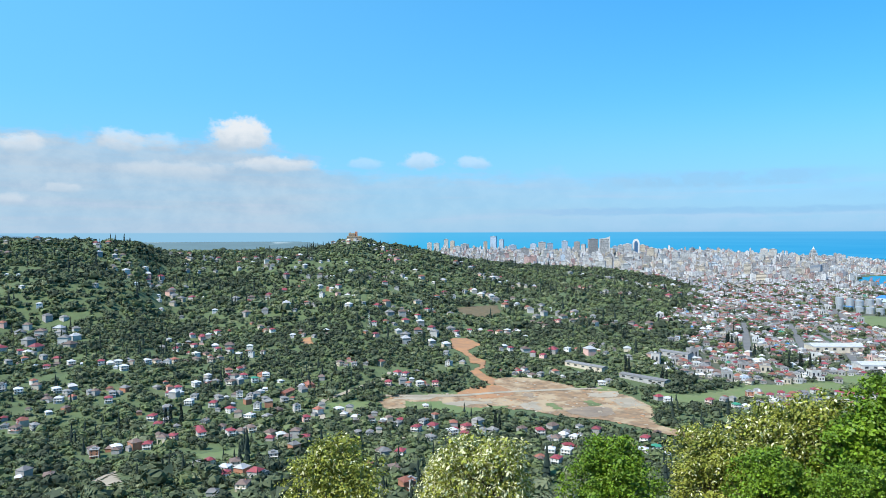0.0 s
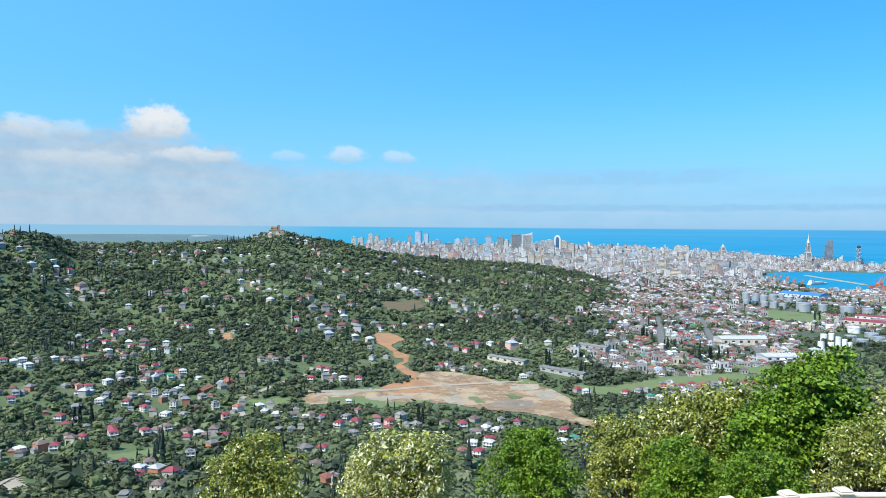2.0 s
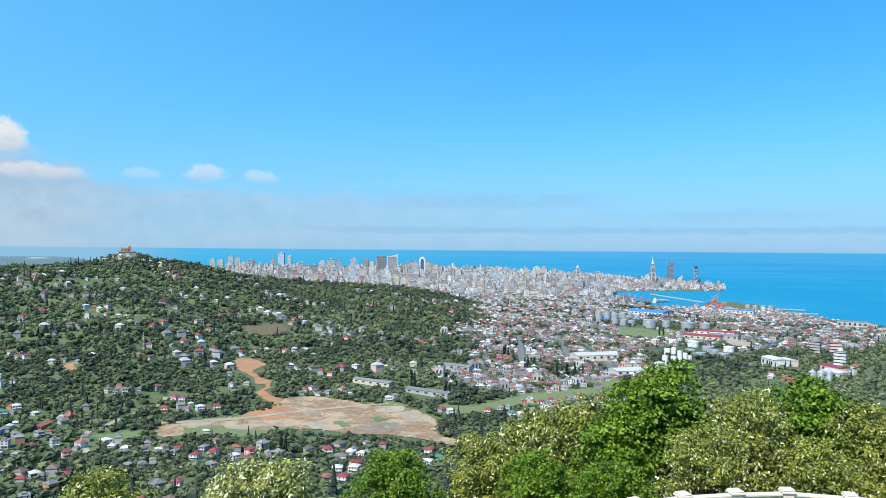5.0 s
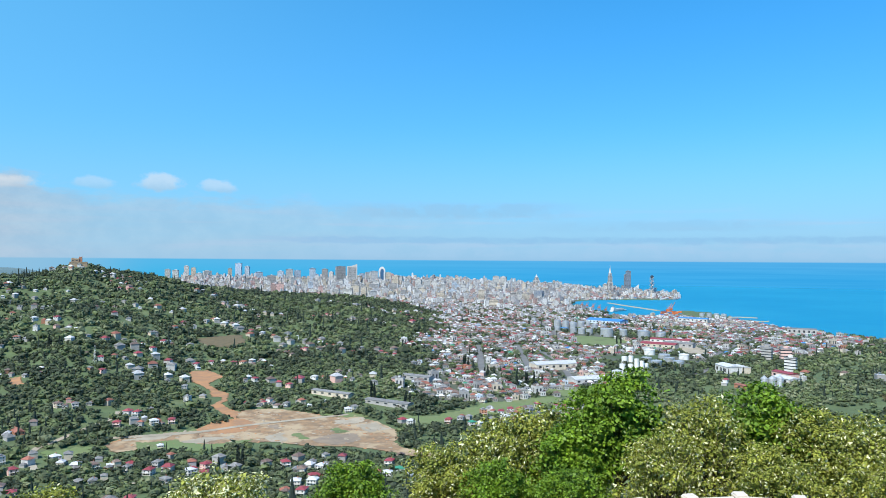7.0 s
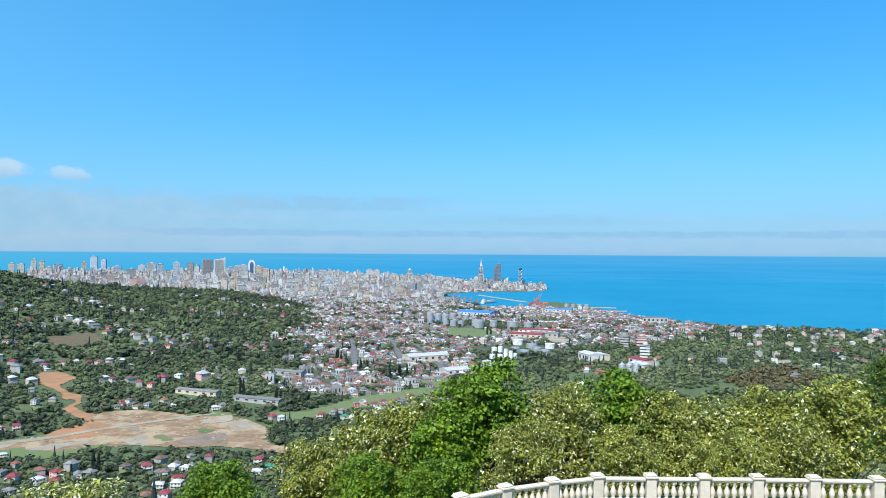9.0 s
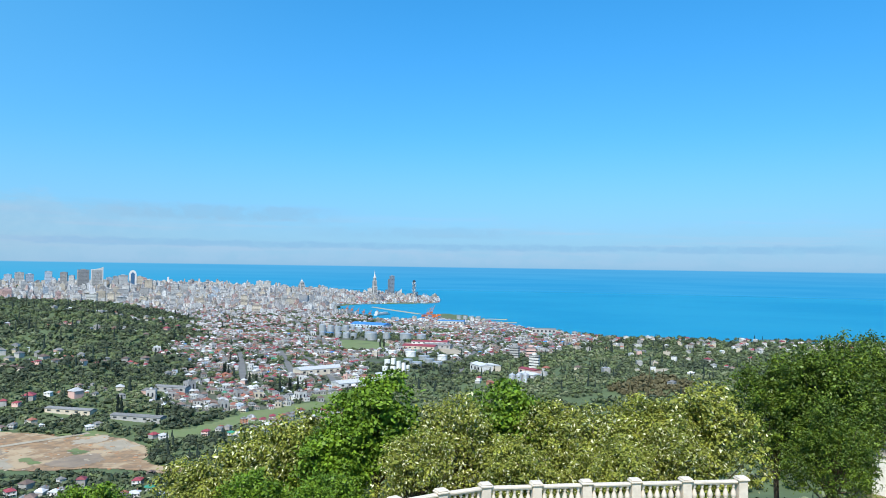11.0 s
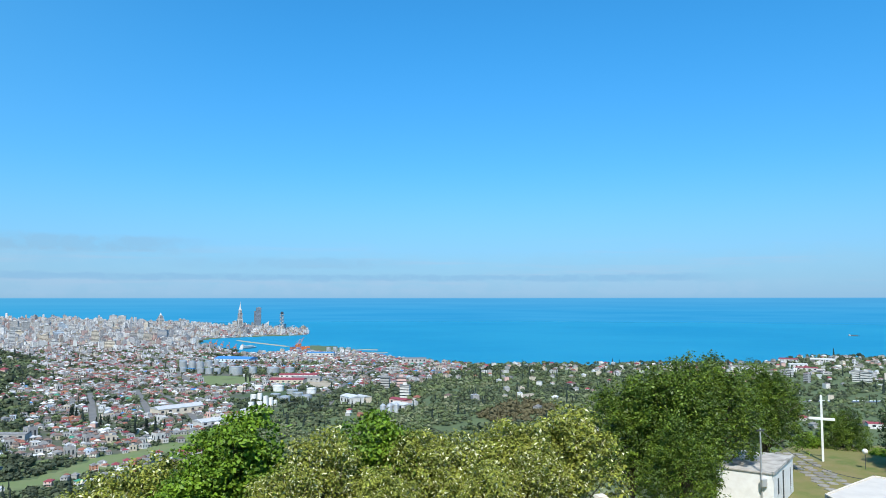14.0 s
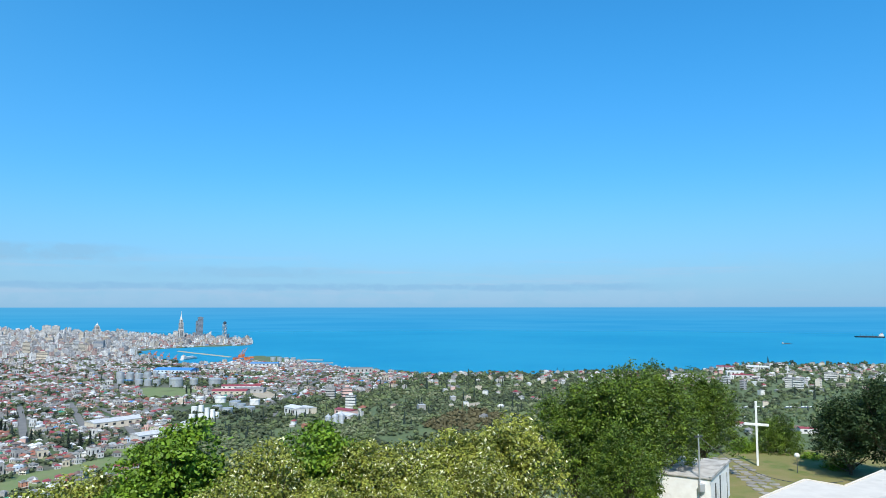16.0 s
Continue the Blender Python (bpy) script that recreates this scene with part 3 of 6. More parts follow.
PORT = ((-30, 2060), (130, 1760), (330, 1700), (420, 1800), (360, 2150), (200, 2420), (100, 2300))
KEEP_OUT = [(SITE, 6.0), (RAMP, 4.0), (PORT, 0.0)] + [([(x * k, y * k) for x, y in patch], 0.0) for patch in (SITE, RAMP) for k in (0.985, 0.97)]
clear_spots = []      # (x, y, radius) round houses


def open_ground(x, y):
    """Where no tree stands: the site, fields, roads and the ground round houses."""
    out = on_street(x, y, 4.5)
    for poly, _ in KEEP_OUT:
        out |= in_poly(x, y, list(poly))
    if clear_spots:
        c = np.array(clear_spots)
        cell = {}
        for k, (cx, cy, _) in enumerate(c):
            cell.setdefault((int(cx // 40), int(cy // 40)), []).append(k)
        for n in range(len(x)):
            if out[n]:
                continue
            kx, ky = int(x[n] // 40), int(y[n] // 40)
            for a in (-1, 0, 1):
                for b in (-1, 0, 1):
                    for k in cell.get((kx + a, ky + b), ()):
                        if (x[n] - c[k, 0]) ** 2 + (y[n] - c[k, 1]) ** 2 < c[k, 2] ** 2:
                            out[n] = True
    return out


def scatter(seed, lo_az, hi_az, lo_d, hi_d, spacing):
    """Uneven places over a wedge of land, about that far apart."""
    g = np.random.RandomState(seed)
    n = int(radians(hi_az - lo_az) / 2 * (hi_d ** 2 - lo_d ** 2) / spacing ** 2)
    a = np.radians(g.uniform(lo_az, hi_az, n))
    d = np.sqrt(g.uniform(lo_d ** 2, hi_d ** 2, n))
    return d * np.sin(a), d * np.cos(a), g


CROWNS = [crown_proto(k, 20, 0.85, 0.46) for k in range(6)]
CROWNS_FAR = [crown_proto(20 + k, 9, 0.85, 0.6) for k in range(6)]
CONIFERS = [conifer_proto(k) for k in range(3)]


def woods(name, seed, wedge, spacing, size, label, protos, keep, mats=None, fresh=0.0):
    x, y, g = scatter(seed, *wedge, spacing)
    m = keep(x, y, g) & ~is_water(x, y)
    x, y = x[m], y[m]
    m = ~open_ground(x, y)
    x, y = x[m], y[m]
    n = len(x)
    s = size * np.exp(g.normal(0, 0.28, n))
    P = np.stack([x, y, land_z(x, y) - 0.06 * s], -1)
    kind = np.where(g.rand(n) < np.clip(0.02 + 0.10 * waves(x, y, 160, 31), 0, 1), 4, 0)
    tone = waves(x, y, 260, 33) * 0.9 + waves(x, y, 60, 34) * 0.7 + g.normal(0, 0.62, n) + fresh
    leaf = np.digitize(tone, (-0.45, 0.45, 1.2))
    pick = np.where(kind == 4, len(protos) + g.randint(0, len(CONIFERS), n), g.randint(0, len(protos), n))
    tall = np.where(kind == 4, s * g.uniform(1.5, 2.3, n), s * g.uniform(0.6, 1.0, n))
    wide = np.where(kind == 4, s * 1.2, s)
    V, F, owner = stamp(list(protos) + CONIFERS, P, wide, g.uniform(0, 6.28, n), pick, tall)
    which = np.where(kind[owner] == 4, 4, leaf[owner])
    return tagged(new(name, mesh_from(name, V, F, mats or LEAF, which)), label, "trees", kind="stuff")


# fields, clearings and roads
for name, outline, mat, words in (
        ("ground_field", ((-78, 1418), (-62, 1477), (-22, 1469), (45, 1401), (38, 1361), (19, 1302), (1, 1274), (-50, 1304)), FIELD, "flat green field beside the tank farm"),
        ("ground_meadow_1", ((-202, 658), (-163, 670), (-125, 746), (-88, 781), (-55, 807), (-44, 773), (-114, 680), (-149, 635), (-179, 630)), FIELD, "long green meadow below the town"),
        ("ground_meadow_2", ((-78, 820), (-15, 788), (-16, 843), (-62, 877)), FIELD, "green meadow at the town's edge"),
        ("ground_meadow_3", ((-413, 461), (-398, 480), (-382, 487), (-373, 465), (-394, 444)), FIELD, "pale green meadow in the valley"),
        ("ground_meadow_4", ((-380, 515), (-327, 584), (-308, 560), (-330, 478), (-352, 478)), FIELD, "green strip of grass beside the building site"),
        ("ground_terraces", ((-356, 213), (-384, 247), (-346, 230), (-335, 219), (-345, 211)), GRAVEL, "small terraced brown garden plot"),
        ("ground_plough", ((-622, 1008), (-588, 1091), (-546, 1031), (-558, 929)), DRY, "brown ploughed plot on the slope"),
        ("ground_clearing", ((-352, 300), (-330, 318), (-318, 300), (-340, 285)), FIELD, "small bright meadow below the houses"),
        ("ground_stubble", ((383, 975), (423, 1016), (410, 960), (371, 894), (349, 893)), GRAVEL, "small tan stubble field among the trees"),
        ("ground_cutting", ((-610, 634), (-599, 646), (-568, 620), (-575, 604)), CLAY, "raw clay cutting beside hillside houses"),
        ("ground_orchard", ((-382, 299), (-376, 309), (-365, 328), (-335, 294), (-342, 271)), FIELD, "bright grassy orchard on the near slope"),
        ("ground_yard", ((62, 1435), (146, 1392), (158, 1273), (140, 1198), (106, 1293), (53, 1334)), GRAVEL, "pale gravel yard among the halls"),
        ("ground_spit", ((230, 3280), (300, 3330), (334, 3372), (322, 3395), (240, 3400)), GRAVEL, "pale sandy tip of the spit")):
    ground_patch(name, outline, mat, words, lift=0.3, cell=3.5 if outline[0][1] < 2000 else 14.0)
    if name != "ground_spit":
        KEEP_OUT.append((outline, 3.0))
for name, outline, mat, words in (
        ("ground_clay_patch", ((-341, 556), (-342, 591), (-332, 613), (-306, 602), (-295, 576), (-307, 559), (-325, 550)), CLAY, "raw orange clay pushed up at the building site"),
        ("ground_pale_strip", ((-377, 508), (-366, 527), (-342, 556), (-336, 546), (-354, 519), (-371, 501)), GRAVEL, "pale gravel strip beside the site"),
        ("ground_pale_strip_2", ((-336, 515), (-321, 540), (-303, 552), (-297, 541), (-315, 515), (-326, 502)), GRAVEL, "second pale gravel strip beside the site"),
        ("ground_mud_patch", ((-222, 558), (-216, 583), (-205, 582), (-200, 558), (-210, 544)), MUD, "dark wet mud on the building site"),
        ("ground_mud_patch_2", ((-293, 590), (-289, 599), (-276, 588), (-280, 577)), MUD, "dark rutted earth on the building site"),
        ("ground_weed_strip", ((-277, 649), (-260, 668), (-243, 677), (-216, 645), (-243, 638)), FIELD, "green weeds along the upper edge of the site"),
        ("ground_grey_patch", ((-235, 544), (-224, 573), (-208, 581), (-191, 552), (-207, 532)), MUD, "grey-brown rubble on the building site"),
        ("ground_pale_patch_3", ((-226, 611), (-206, 632), (-183, 606), (-195, 585)), GRAVEL, "pale levelled gravel at the end of the site"),
        ("ground_weed_patch", ((-237, 595), (-230, 605), (-217, 588), (-222, 573)), FIELD, "green weeds on the building site"),
        ("ground_weed_patch_2", ((-260, 565), (-255, 574), (-234, 549), (-240, 541)), FIELD, "green weeds at the edge of the site"),
        ("ground_pale_patch", ((-245, 622), (-227, 645), (-213, 640), (-223, 618), (-238, 609)), GRAVEL, "pale levelled gravel on the building site"),
        ("ground_pale_patch_2", ((-275, 549), (-270, 569), (-251, 543), (-260, 530)), GRAVEL, "pale levelled gravel on the building site"),
        ("ground_grass_strip", ((-270, 520), (-333, 456), (-363, 503), (-342, 524), (-308, 511), (-280, 540)), FIELD, "green strip of grass beside the site")):
    ground_patch(name, outline, mat, words, lift=0.42 if mat in (CLAY, GRAVEL) else 0.5, cell=2.0, ragged=5.0)
road("road_street_1", ((-223, 1258), (-188, 1078), (-162, 943)), 9, ASPHALT, "grey straight town street")
road("road_street_2", ((-159, 1282), (-134, 1150), (-106, 998)), 9, ASPHALT, "grey straight town street")
road("road_street_3", ((-290, 2400), (-186, 1875), (-112, 1531), (-79, 1367)), 14, ASPHALT, "wide pale road into the town")
road("road_street_4", ((-106, 1190), (-75, 1088), (-46, 928)), 8, ASPHALT, "grey straight town street")
road("road_rail", ((-262, 2251), (-93, 2009), (72, 1838), (190, 1635)), 26, GRAVEL, "pale railway bed beside the port")
road("road_coast", ((60, 940), (117, 1005), (151, 1176), (209, 1351), (305, 1582), (363, 1684)), 9, ASPHALT, "grey road bending towards the shore")
road("road_valley", ((-375, 415), (-416, 458), (-419, 485), (-421, 553), (-429, 572)), 5, GRAVEL, "pale winding lane in the valley")
road("road_lane", ((-321, 447), (-312, 416), (-278, 390)), 4, GRAVEL, "pale lane between the houses")
road("road_track", ((-352, 211), (-370, 232), (-383, 252)), 4, GRAVEL, "pale track beside the garden plot")
road("road_site", ((-395, 500), (-341, 545), (-305, 590), (-240, 650)), 6, GRAVEL, "pale haul road across the building site", 0.6)
STREETS = ((-223, 1258, -162, 943), (-159, 1282, -106, 998), (-290, 2400, -186, 1875), (-186, 1875, -79, 1367), (-106, 1190, -46, 928), (60, 940, 151, 1176), (151, 1176, 305, 1582), (-375, 415, -416, 458), (-421, 485, -429, 572))


def on_street(x, y, gap=8.0):
    near = np.zeros(np.shape(x), bool)
    for x1, y1, x2, y2 in STREETS:
        u = np.clip(((x - x1) * (x2 - x1) + (y - y1) * (y2 - y1)) / ((x2 - x1) ** 2 + (y2 - y1) ** 2), 0, 1)
        near |= np.hypot(x - x1 - u * (x2 - x1), y - y1 - u * (y2 - y1)) < gap
    return near


# ---- houses ----


def hip_roof(w, l, h, over=0.5, ridge=0.45, thick=0.25):
    """A hipped (ridge > 0) roof over a plan w by l, its underside at 0."""
    bm = bmesh.new()
    a, b = w / 2 + over, l / 2 + over
    r = max(b - a * 1.0, 0.0) if ridge < 1 else b
    lo = [bm.verts.new(p) for p in ((-a, -b, 0), (a, -b, 0), (a, b, 0), (-a, b, 0))]
    hi = [bm.verts.new((p.co.x, p.co.y, thick)) for p in lo]
    top = [bm.verts.new((0, -r, h + thick)), bm.verts.new((0, r, h + thick))]
    bm.faces.new(lo[::-1])
    for i in range(4):
        bm.faces.new((lo[i], lo[(i + 1) % 4], hi[(i + 1) % 4], hi[i]))
    bm.faces.new((hi[0], hi[1], top[0]))
    bm.faces.new((hi[2], hi[3], top[1]))
    bm.faces.new((hi[1], hi[2], top[1], top[0]))
    bm.faces.new((hi[3], hi[0], top[0], top[1]))
    return bm


PANE = {}


def pane_mesh(w, h):
    """One window: a raised frame round a set-back pane."""
    if (w, h) not in PANE:
        bm = bmesh.new()
        box(bm, (-w / 2, -0.05, -h / 2), (w / 2, 0.06, h / 2))
        me = bpy.data.meshes.new("window")
        bm.to_mesh(me)
        bm.free()
        me.materials.append(GLASS)
        PANE[(w, h)] = me
    return PANE[(w, h)]


def make_house(place, w, l, storeys, roof_kind, wall, roof, label, turn=0.0, balcony=True, group="houses", far=False):
    """A house with walls, roof, windows, a door and perhaps a balcony."""
    h = 3.0 * storeys
    top = thing("house", place @ pose(0, 0, 0, 0, 0, turn), label, "house", group)
    body = part("wall", box(boxed((-w / 2, -l / 2, -3.0), (w / 2, l / 2, h)), (-w / 2 - 0.15, -l / 2 - 0.15, -3.0), (w / 2 + 0.15, l / 2 + 0.15, 0.5)), wall, top)
    if roof_kind == "flat":
        slab = boxed((-w / 2 - 0.3, -l / 2 - 0.3, h), (w / 2 + 0.3, l / 2 + 0.3, h + 0.3))
        box(slab, (-w / 4, -l / 4, h + 0.3), (w / 6, l / 6, h + 2.2))
        part("roof", slab, roof, top)
    else:
        r = hip_roof(w, l, min(w, l) * 0.24, ridge=1.0 if roof_kind == "gable" else 0.45)
        bmesh.ops.translate(r, verts=r.verts, vec=(0, 0, h))
        cover = part("roof", r, roof, top)
        if not far:
            part("chimney", boxed((w * 0.15, l * 0.1, h), (w * 0.15 + 0.7, l * 0.1 + 0.7, h + min(w, l) * 0.24 + 0.9)), WALLS[4], cover)
    nl, nw = (1, 2) if far else (max(2, int(l / 3.6)), max(2, int(w / 3.2)))
    for s in range(1 if far else storeys):
        if far:
            s = storeys - 1
        z = 3.0 * s + 1.6
        for k in range(nl):
            y = -l / 2 + (k + 0.5) * l / nl
            for side in (-1, 1):
                part("window", pane_mesh(1.3, 1.5), GLASS, top, at=pose(side * w / 2, y, z, 0, 0, 90))
        for k in range(nw):
            x = -w / 2 + (k + 0.5) * w / nw
            part("window", pane_mesh(1.3, 1.5), GLASS, top, at=pose(x, -l / 2, z))
    if not far:
        part("door", boxed((-0.55, -l / 2 - 0.08, 0), (0.55, -l / 2 + 0.05, 2.1)), ROOFS[4], top)
    if balcony and storeys > 1 and not far:
        part("balcony", boxed((-w / 2, -l / 2 - 1.6, 2.9), (w / 2, -l / 2 - 0.02, 3.1)), WALLS[0], top)
        part("rail", boxed((-w / 2, -l / 2 - 1.6, 3.75), (w / 2, -l / 2 - 1.5, 3.97)), WALLS[0], top)
        for x in (-w / 2 + 0.2, w / 2 - 0.2):
            part("column", boxed((x - 0.14, -l / 2 - 1.5, 0), (x + 0.14, -l / 2 - 1.22, h + 0.02)), WALLS[0], top)
    return top


HOUSE_KINDS = []
AWAY = Matrix.Translation((0, 0, 0))
for w, l, st, rk, wi, ri, words in (
        (9, 11, 2, "hip", 0, 0, "white two-storey house with a crimson sheet roof"),
        (10, 10, 2, "hip", 0, 3, "white two-storey house with a pale zinc roof"),
        (9, 12, 2, "hip", 1, 4, "cream two-storey house with a brown hipped roof"),
        (8, 9, 3, "flat", 0, 2, "white three-storey house with a flat grey roof"),
        (8, 10, 1, "gable", 2, 2, "grey one-storey house with a grey gabled roof"),
        (9, 10, 2, "hip", 3, 0, "rose-coloured house with a crimson sheet roof"),
        (9, 10, 2, "flat", 2, 2, "unfinished grey concrete house with a flat roof"),
        (8, 11, 2, "hip", 2, 2, "grey two-storey house with a grey hipped roof"),
        (10, 12, 2, "hip", 1, 1, "cream house with a red tiled roof"),
        (7, 8, 1, "hip", 0, 3, "small white house with a pale zinc roof"),
        (9, 9, 2, "hip", 0, 5, "white house with a green sheet roof"),
        (9, 9, 3, "flat", 4, 2, "unfinished orange brick house with a flat roof"),
        (9, 30, 2, "hip", 0, 0, "long white school-like building with a crimson roof"),
        (11, 26, 1, "gable", 4, 1, "long workshop with a rust-red gabled roof")):
    HOUSE_KINDS.append((w, l, st, rk, WALLS[wi], ROOFS[ri], words))
first_house = {}


def put_house(kind, x, y, turn, z=None):
    far = kind < 10 and math.hypot(x, y) > 800
    z = float(land_z(x, y)) if z is None else z
    m = pose(x, y, z, 0, 0, turn)
    size = float(np.interp(math.hypot(x, y), (420, 560, 900, 1400), (0.58, 0.63, 0.68, 0.82)))
    clear_spots.append((x, y, 9.5 * size))
    for gap in (9.0, 17.0):
        near = gap * size / math.hypot(x, y)
        clear_spots.append((x * (1 - near), y * (1 - near), 7.5 * size))
    key = (kind, far)
    if key in first_house:
        ob = copy_thing(first_house[key], m)
        ob.scale = (size, size, size)
        return ob
    w, l, st, rk, wall, roof, words = HOUSE_KINDS[kind]
    first_house[key] = make_house(m, w, l, st, rk, wall, roof, words, far=far)
    first_house[key].scale = (size, size, size)
    return first_house[key]


WEST_HAMLET = ((-1357, 1170, 4), (-1288, 1146, 8), (-1245, 1148, 1), (-1260, 1056, 7), (-1240, 968, 7), (-1241, 997, 7), (-1217, 1107, 9), (-1129, 823, 7), (-1086, 538, 9), (-1076, 549, 9), (-1061, 1094, 9), (-1048, 1156, 9), (-1046, 1178, 9), (-1058, 771, 7), (-1026, 858, 9), (-990, 509, 9), (-1001, 1185, 9), (-964, 660, 9), (-956, 693, 9), (-950, 588, 7), (-956, 779, 9), (-937, 680, 9), (-929, 499, 1), (-913, 666, 9), (-868, 666, 4), (-760, 837, 1), (-828, 692, 1), (-808, 1131, 9), (-817, 435, 2), (-735, 850, 0))
UPPER_HAMLET = ((-758, 1151, 9), (-734, 812, 3), (-721, 765, 8), (-740, 622, 0), (-734, 579, 0), (-705, 764, 7), (-723, 596, 0), (-719, 581, 5), (-721, 357, 7), (-722, 391, 7), (-713, 543, 4), (-707, 665, 2), (-690, 818, 1), (-684, 827, 9), (-694, 550, 0), (-687, 520, 0), (-678, 657, 0), (-680, 395, 1), (-678, 370, 5), (-667, 399, 9), (-650, 407, 0), (-640, 509, 1), (-636, 416, 1), (-632, 455, 2), (-634, 309, 3), (-632, 476, 8), (-628, 441, 1), (-621, 635, 1), (-621, 315, 1), (-617, 491, 2))
RIDGE_HAMLET = ((-614, 407, 1), (-610, 843, 2), (-601, 497, 2), (-602, 534, 1), (-603, 337, 1), (-598, 890, 0), (-593, 643, 4), (-590, 541, 3), (-590, 339, 7), (-578, 325, 1), (-575, 833, 0), (-575, 350, 7), (-564, 720, 0), (-558, 359, 7), (-559, 306, 9), (-553, 478, 8), (-554, 271, 4), (-553, 283, 5), (-548, 349, 0), (-541, 430, 1), (-540, 410, 0), (-541, 272, 2), (-533, 446, 7), (-536, 283, 7), (-533, 683, 5), (-532, 396, 0), (-530, 476, 0), (-522, 454, 2), (-513, 474, 10), (-510, 404, 7))
VALLEY_HAMLET = ((-502, 392, 1), (-493, 415, 7), (-491, 349, 0), (-483, 429, 3), (-483, 561, 2), (-483, 401, 0), (-475, 435, 6), (-472, 855, 5), (-467, 564, 7), (-469, 981, 2), (-470, 1110, 2), (-466, 336, 0), (-463, 578, 4), (-462, 493, 13), (-461, 463, 13), (-460, 399, 0), (-462, 861, 8), (-458, 435, 7), (-459, 879, 1), (-447, 416, 3), (-445, 444, 7), (-443, 1015, 5), (-438, 956, 2), (-432, 280, 1), (-430, 264, 11), (-429, 391, 1), (-431, 1064, 8), (-424, 317, 5), (-420, 854, 9), (-419, 294, 0))
MILL_HAMLET = ((-420, 337, 12), (-417, 430, 3), (-410, 572, 0), (-405, 538, 5), (-405, 644, 3), (-401, 219, 2), (-400, 347, 0), (-396, 362, 2), (-395, 765, 0), (-386, 408, 5), (-385, 445, 1), (-382, 556, 1), (-372, 567, 5), (-368, 1017, 5), (-364, 360, 1), (-352, 426, 1), (-346, 750, 5), (-343, 362, 0), (-341, 429, 2), (-338, 801, 1), (-337, 499, 9), (-337, 662, 4), (-333, 436, 9), (-329, 673, 4), (-324, 846, 2), (-325, 1037, 8), (-315, 276, 2), (-314, 395, 4), (-313, 427, 7), (-311, 301, 6))
EAST_HAMLET = ((-311, 668, 7), (-308, 263, 1), (-301, 443, 7), (-295, 811, 4), (-293, 422, 0), (-291, 249, 0), (-289, 674, 9), (-279, 263, 4), (-267, 428, 1), (-265, 444, 5), (-265, 237, 2), (-255, 425, 0), (-252, 346, 0), (-252, 446, 4), (-244, 661, 1), (-229, 309, 2), (-216, 463, 0), (-203, 451, 4), (-200, 472, 4), (-199, 973, 8), (-195, 275, 3), (-188, 459, 1), (-183, 407, 1), (-181, 273, 1), (-173, 630, 1), (-172, 407, 1), (-170, 909, 0), (-167, 380, 0), (-147, 481, 0), (-142, 647, 5))
TOWN_EDGE = ((-139, 752, 2), (-134, 434, 1), (-133, 658, 7), (-131, 451, 10), (-127, 749, 2), (-124, 773, 7), (-119, 640, 10), (-117, 688, 11), (-101, 695, 0), (-94, 709, 0), (-85, 692, 0), (-84, 814, 1), (-84, 662, 0), (-78, 683, 7), (-76, 710, 7), (-67, 678, 4), (-64, 700, 7), (-48, 692, 2), (-44, 720, 8), (-36, 734, 0), (-29, 712, 0), (-23, 683, 0), (-22, 761, 8))
g = random.Random(2)
for x, y, kind in itertools.chain(WEST_HAMLET, UPPER_HAMLET, RIDGE_HAMLET, VALLEY_HAMLET, MILL_HAMLET, EAST_HAMLET, TOWN_EDGE):
    put_house(kind, x, y, g.uniform(-35, 35) - math.degrees(math.atan2(x, y)))
ESTATE = ((-29, 763, 12), (-31, 733, 12), (-18, 741, 0), (-20, 700, 5), (-36, 690, 0), (-50, 737, 0), (-92, 709, 0), (-101, 697, 5), (-93, 682, 7), (-81, 691, 1), (-76, 722, 7), (-67, 653, 7),
          (-78, 670, 4), (-54, 880, 8), (-42, 868, 8), (-3, 812, 0), (-84, 811, 8), (-132, 756, 12), (-60, 668, 1), (-52, 690, 7), (-58, 706, 0), (-70, 738, 0), (-110, 672, 1), (-104, 660, 7))
for x, y, kind in ESTATE:
    if all((x - c[0]) ** 2 + (y - c[1]) ** 2 > 90 for c in clear_spots):
        put_house(kind, x, y, g.uniform(-12, 12) + (60 if kind == 12 else 25))


# further houses strewn over the slopes
g = random.Random(11)
strewn, far_spots = 0, []
while strewn < 330:
    a, d = radians(g.uniform(-66, -13)), math.sqrt(g.uniform((420 if strewn < 85 else 850) ** 2, 1900 ** 2))
    x, y = d * math.sin(a), d * math.cos(a)
    if waves(x, y, 210, 41) < 0.12 + 0.3 * g.random() or in_poly(x, y, SITE) or in_poly(x, y, RAMP) or in_town(x, y):
        continue
    if d > float(np.interp(math.degrees(a), RIDGE_AZ, RIDGE_D)) or any((x - c[0]) ** 2 + (y - c[1]) ** 2 < 17 ** 2 for c in clear_spots):
        continue
    if strewn < 85:
        put_house(g.choice((0, 1, 1, 2, 4, 4, 5, 6, 7, 7, 7, 8, 9, 9)), x, y, g.uniform(-40, 40) - math.degrees(a))
    else:
        far_spots.append((x, y))
        clear_spots.append((x, y, 7.5))
        clear_spots.append((x * 0.989, y * 0.989, 8.0))
    strewn += 1

# ---- the town: streets of small houses as one body ----


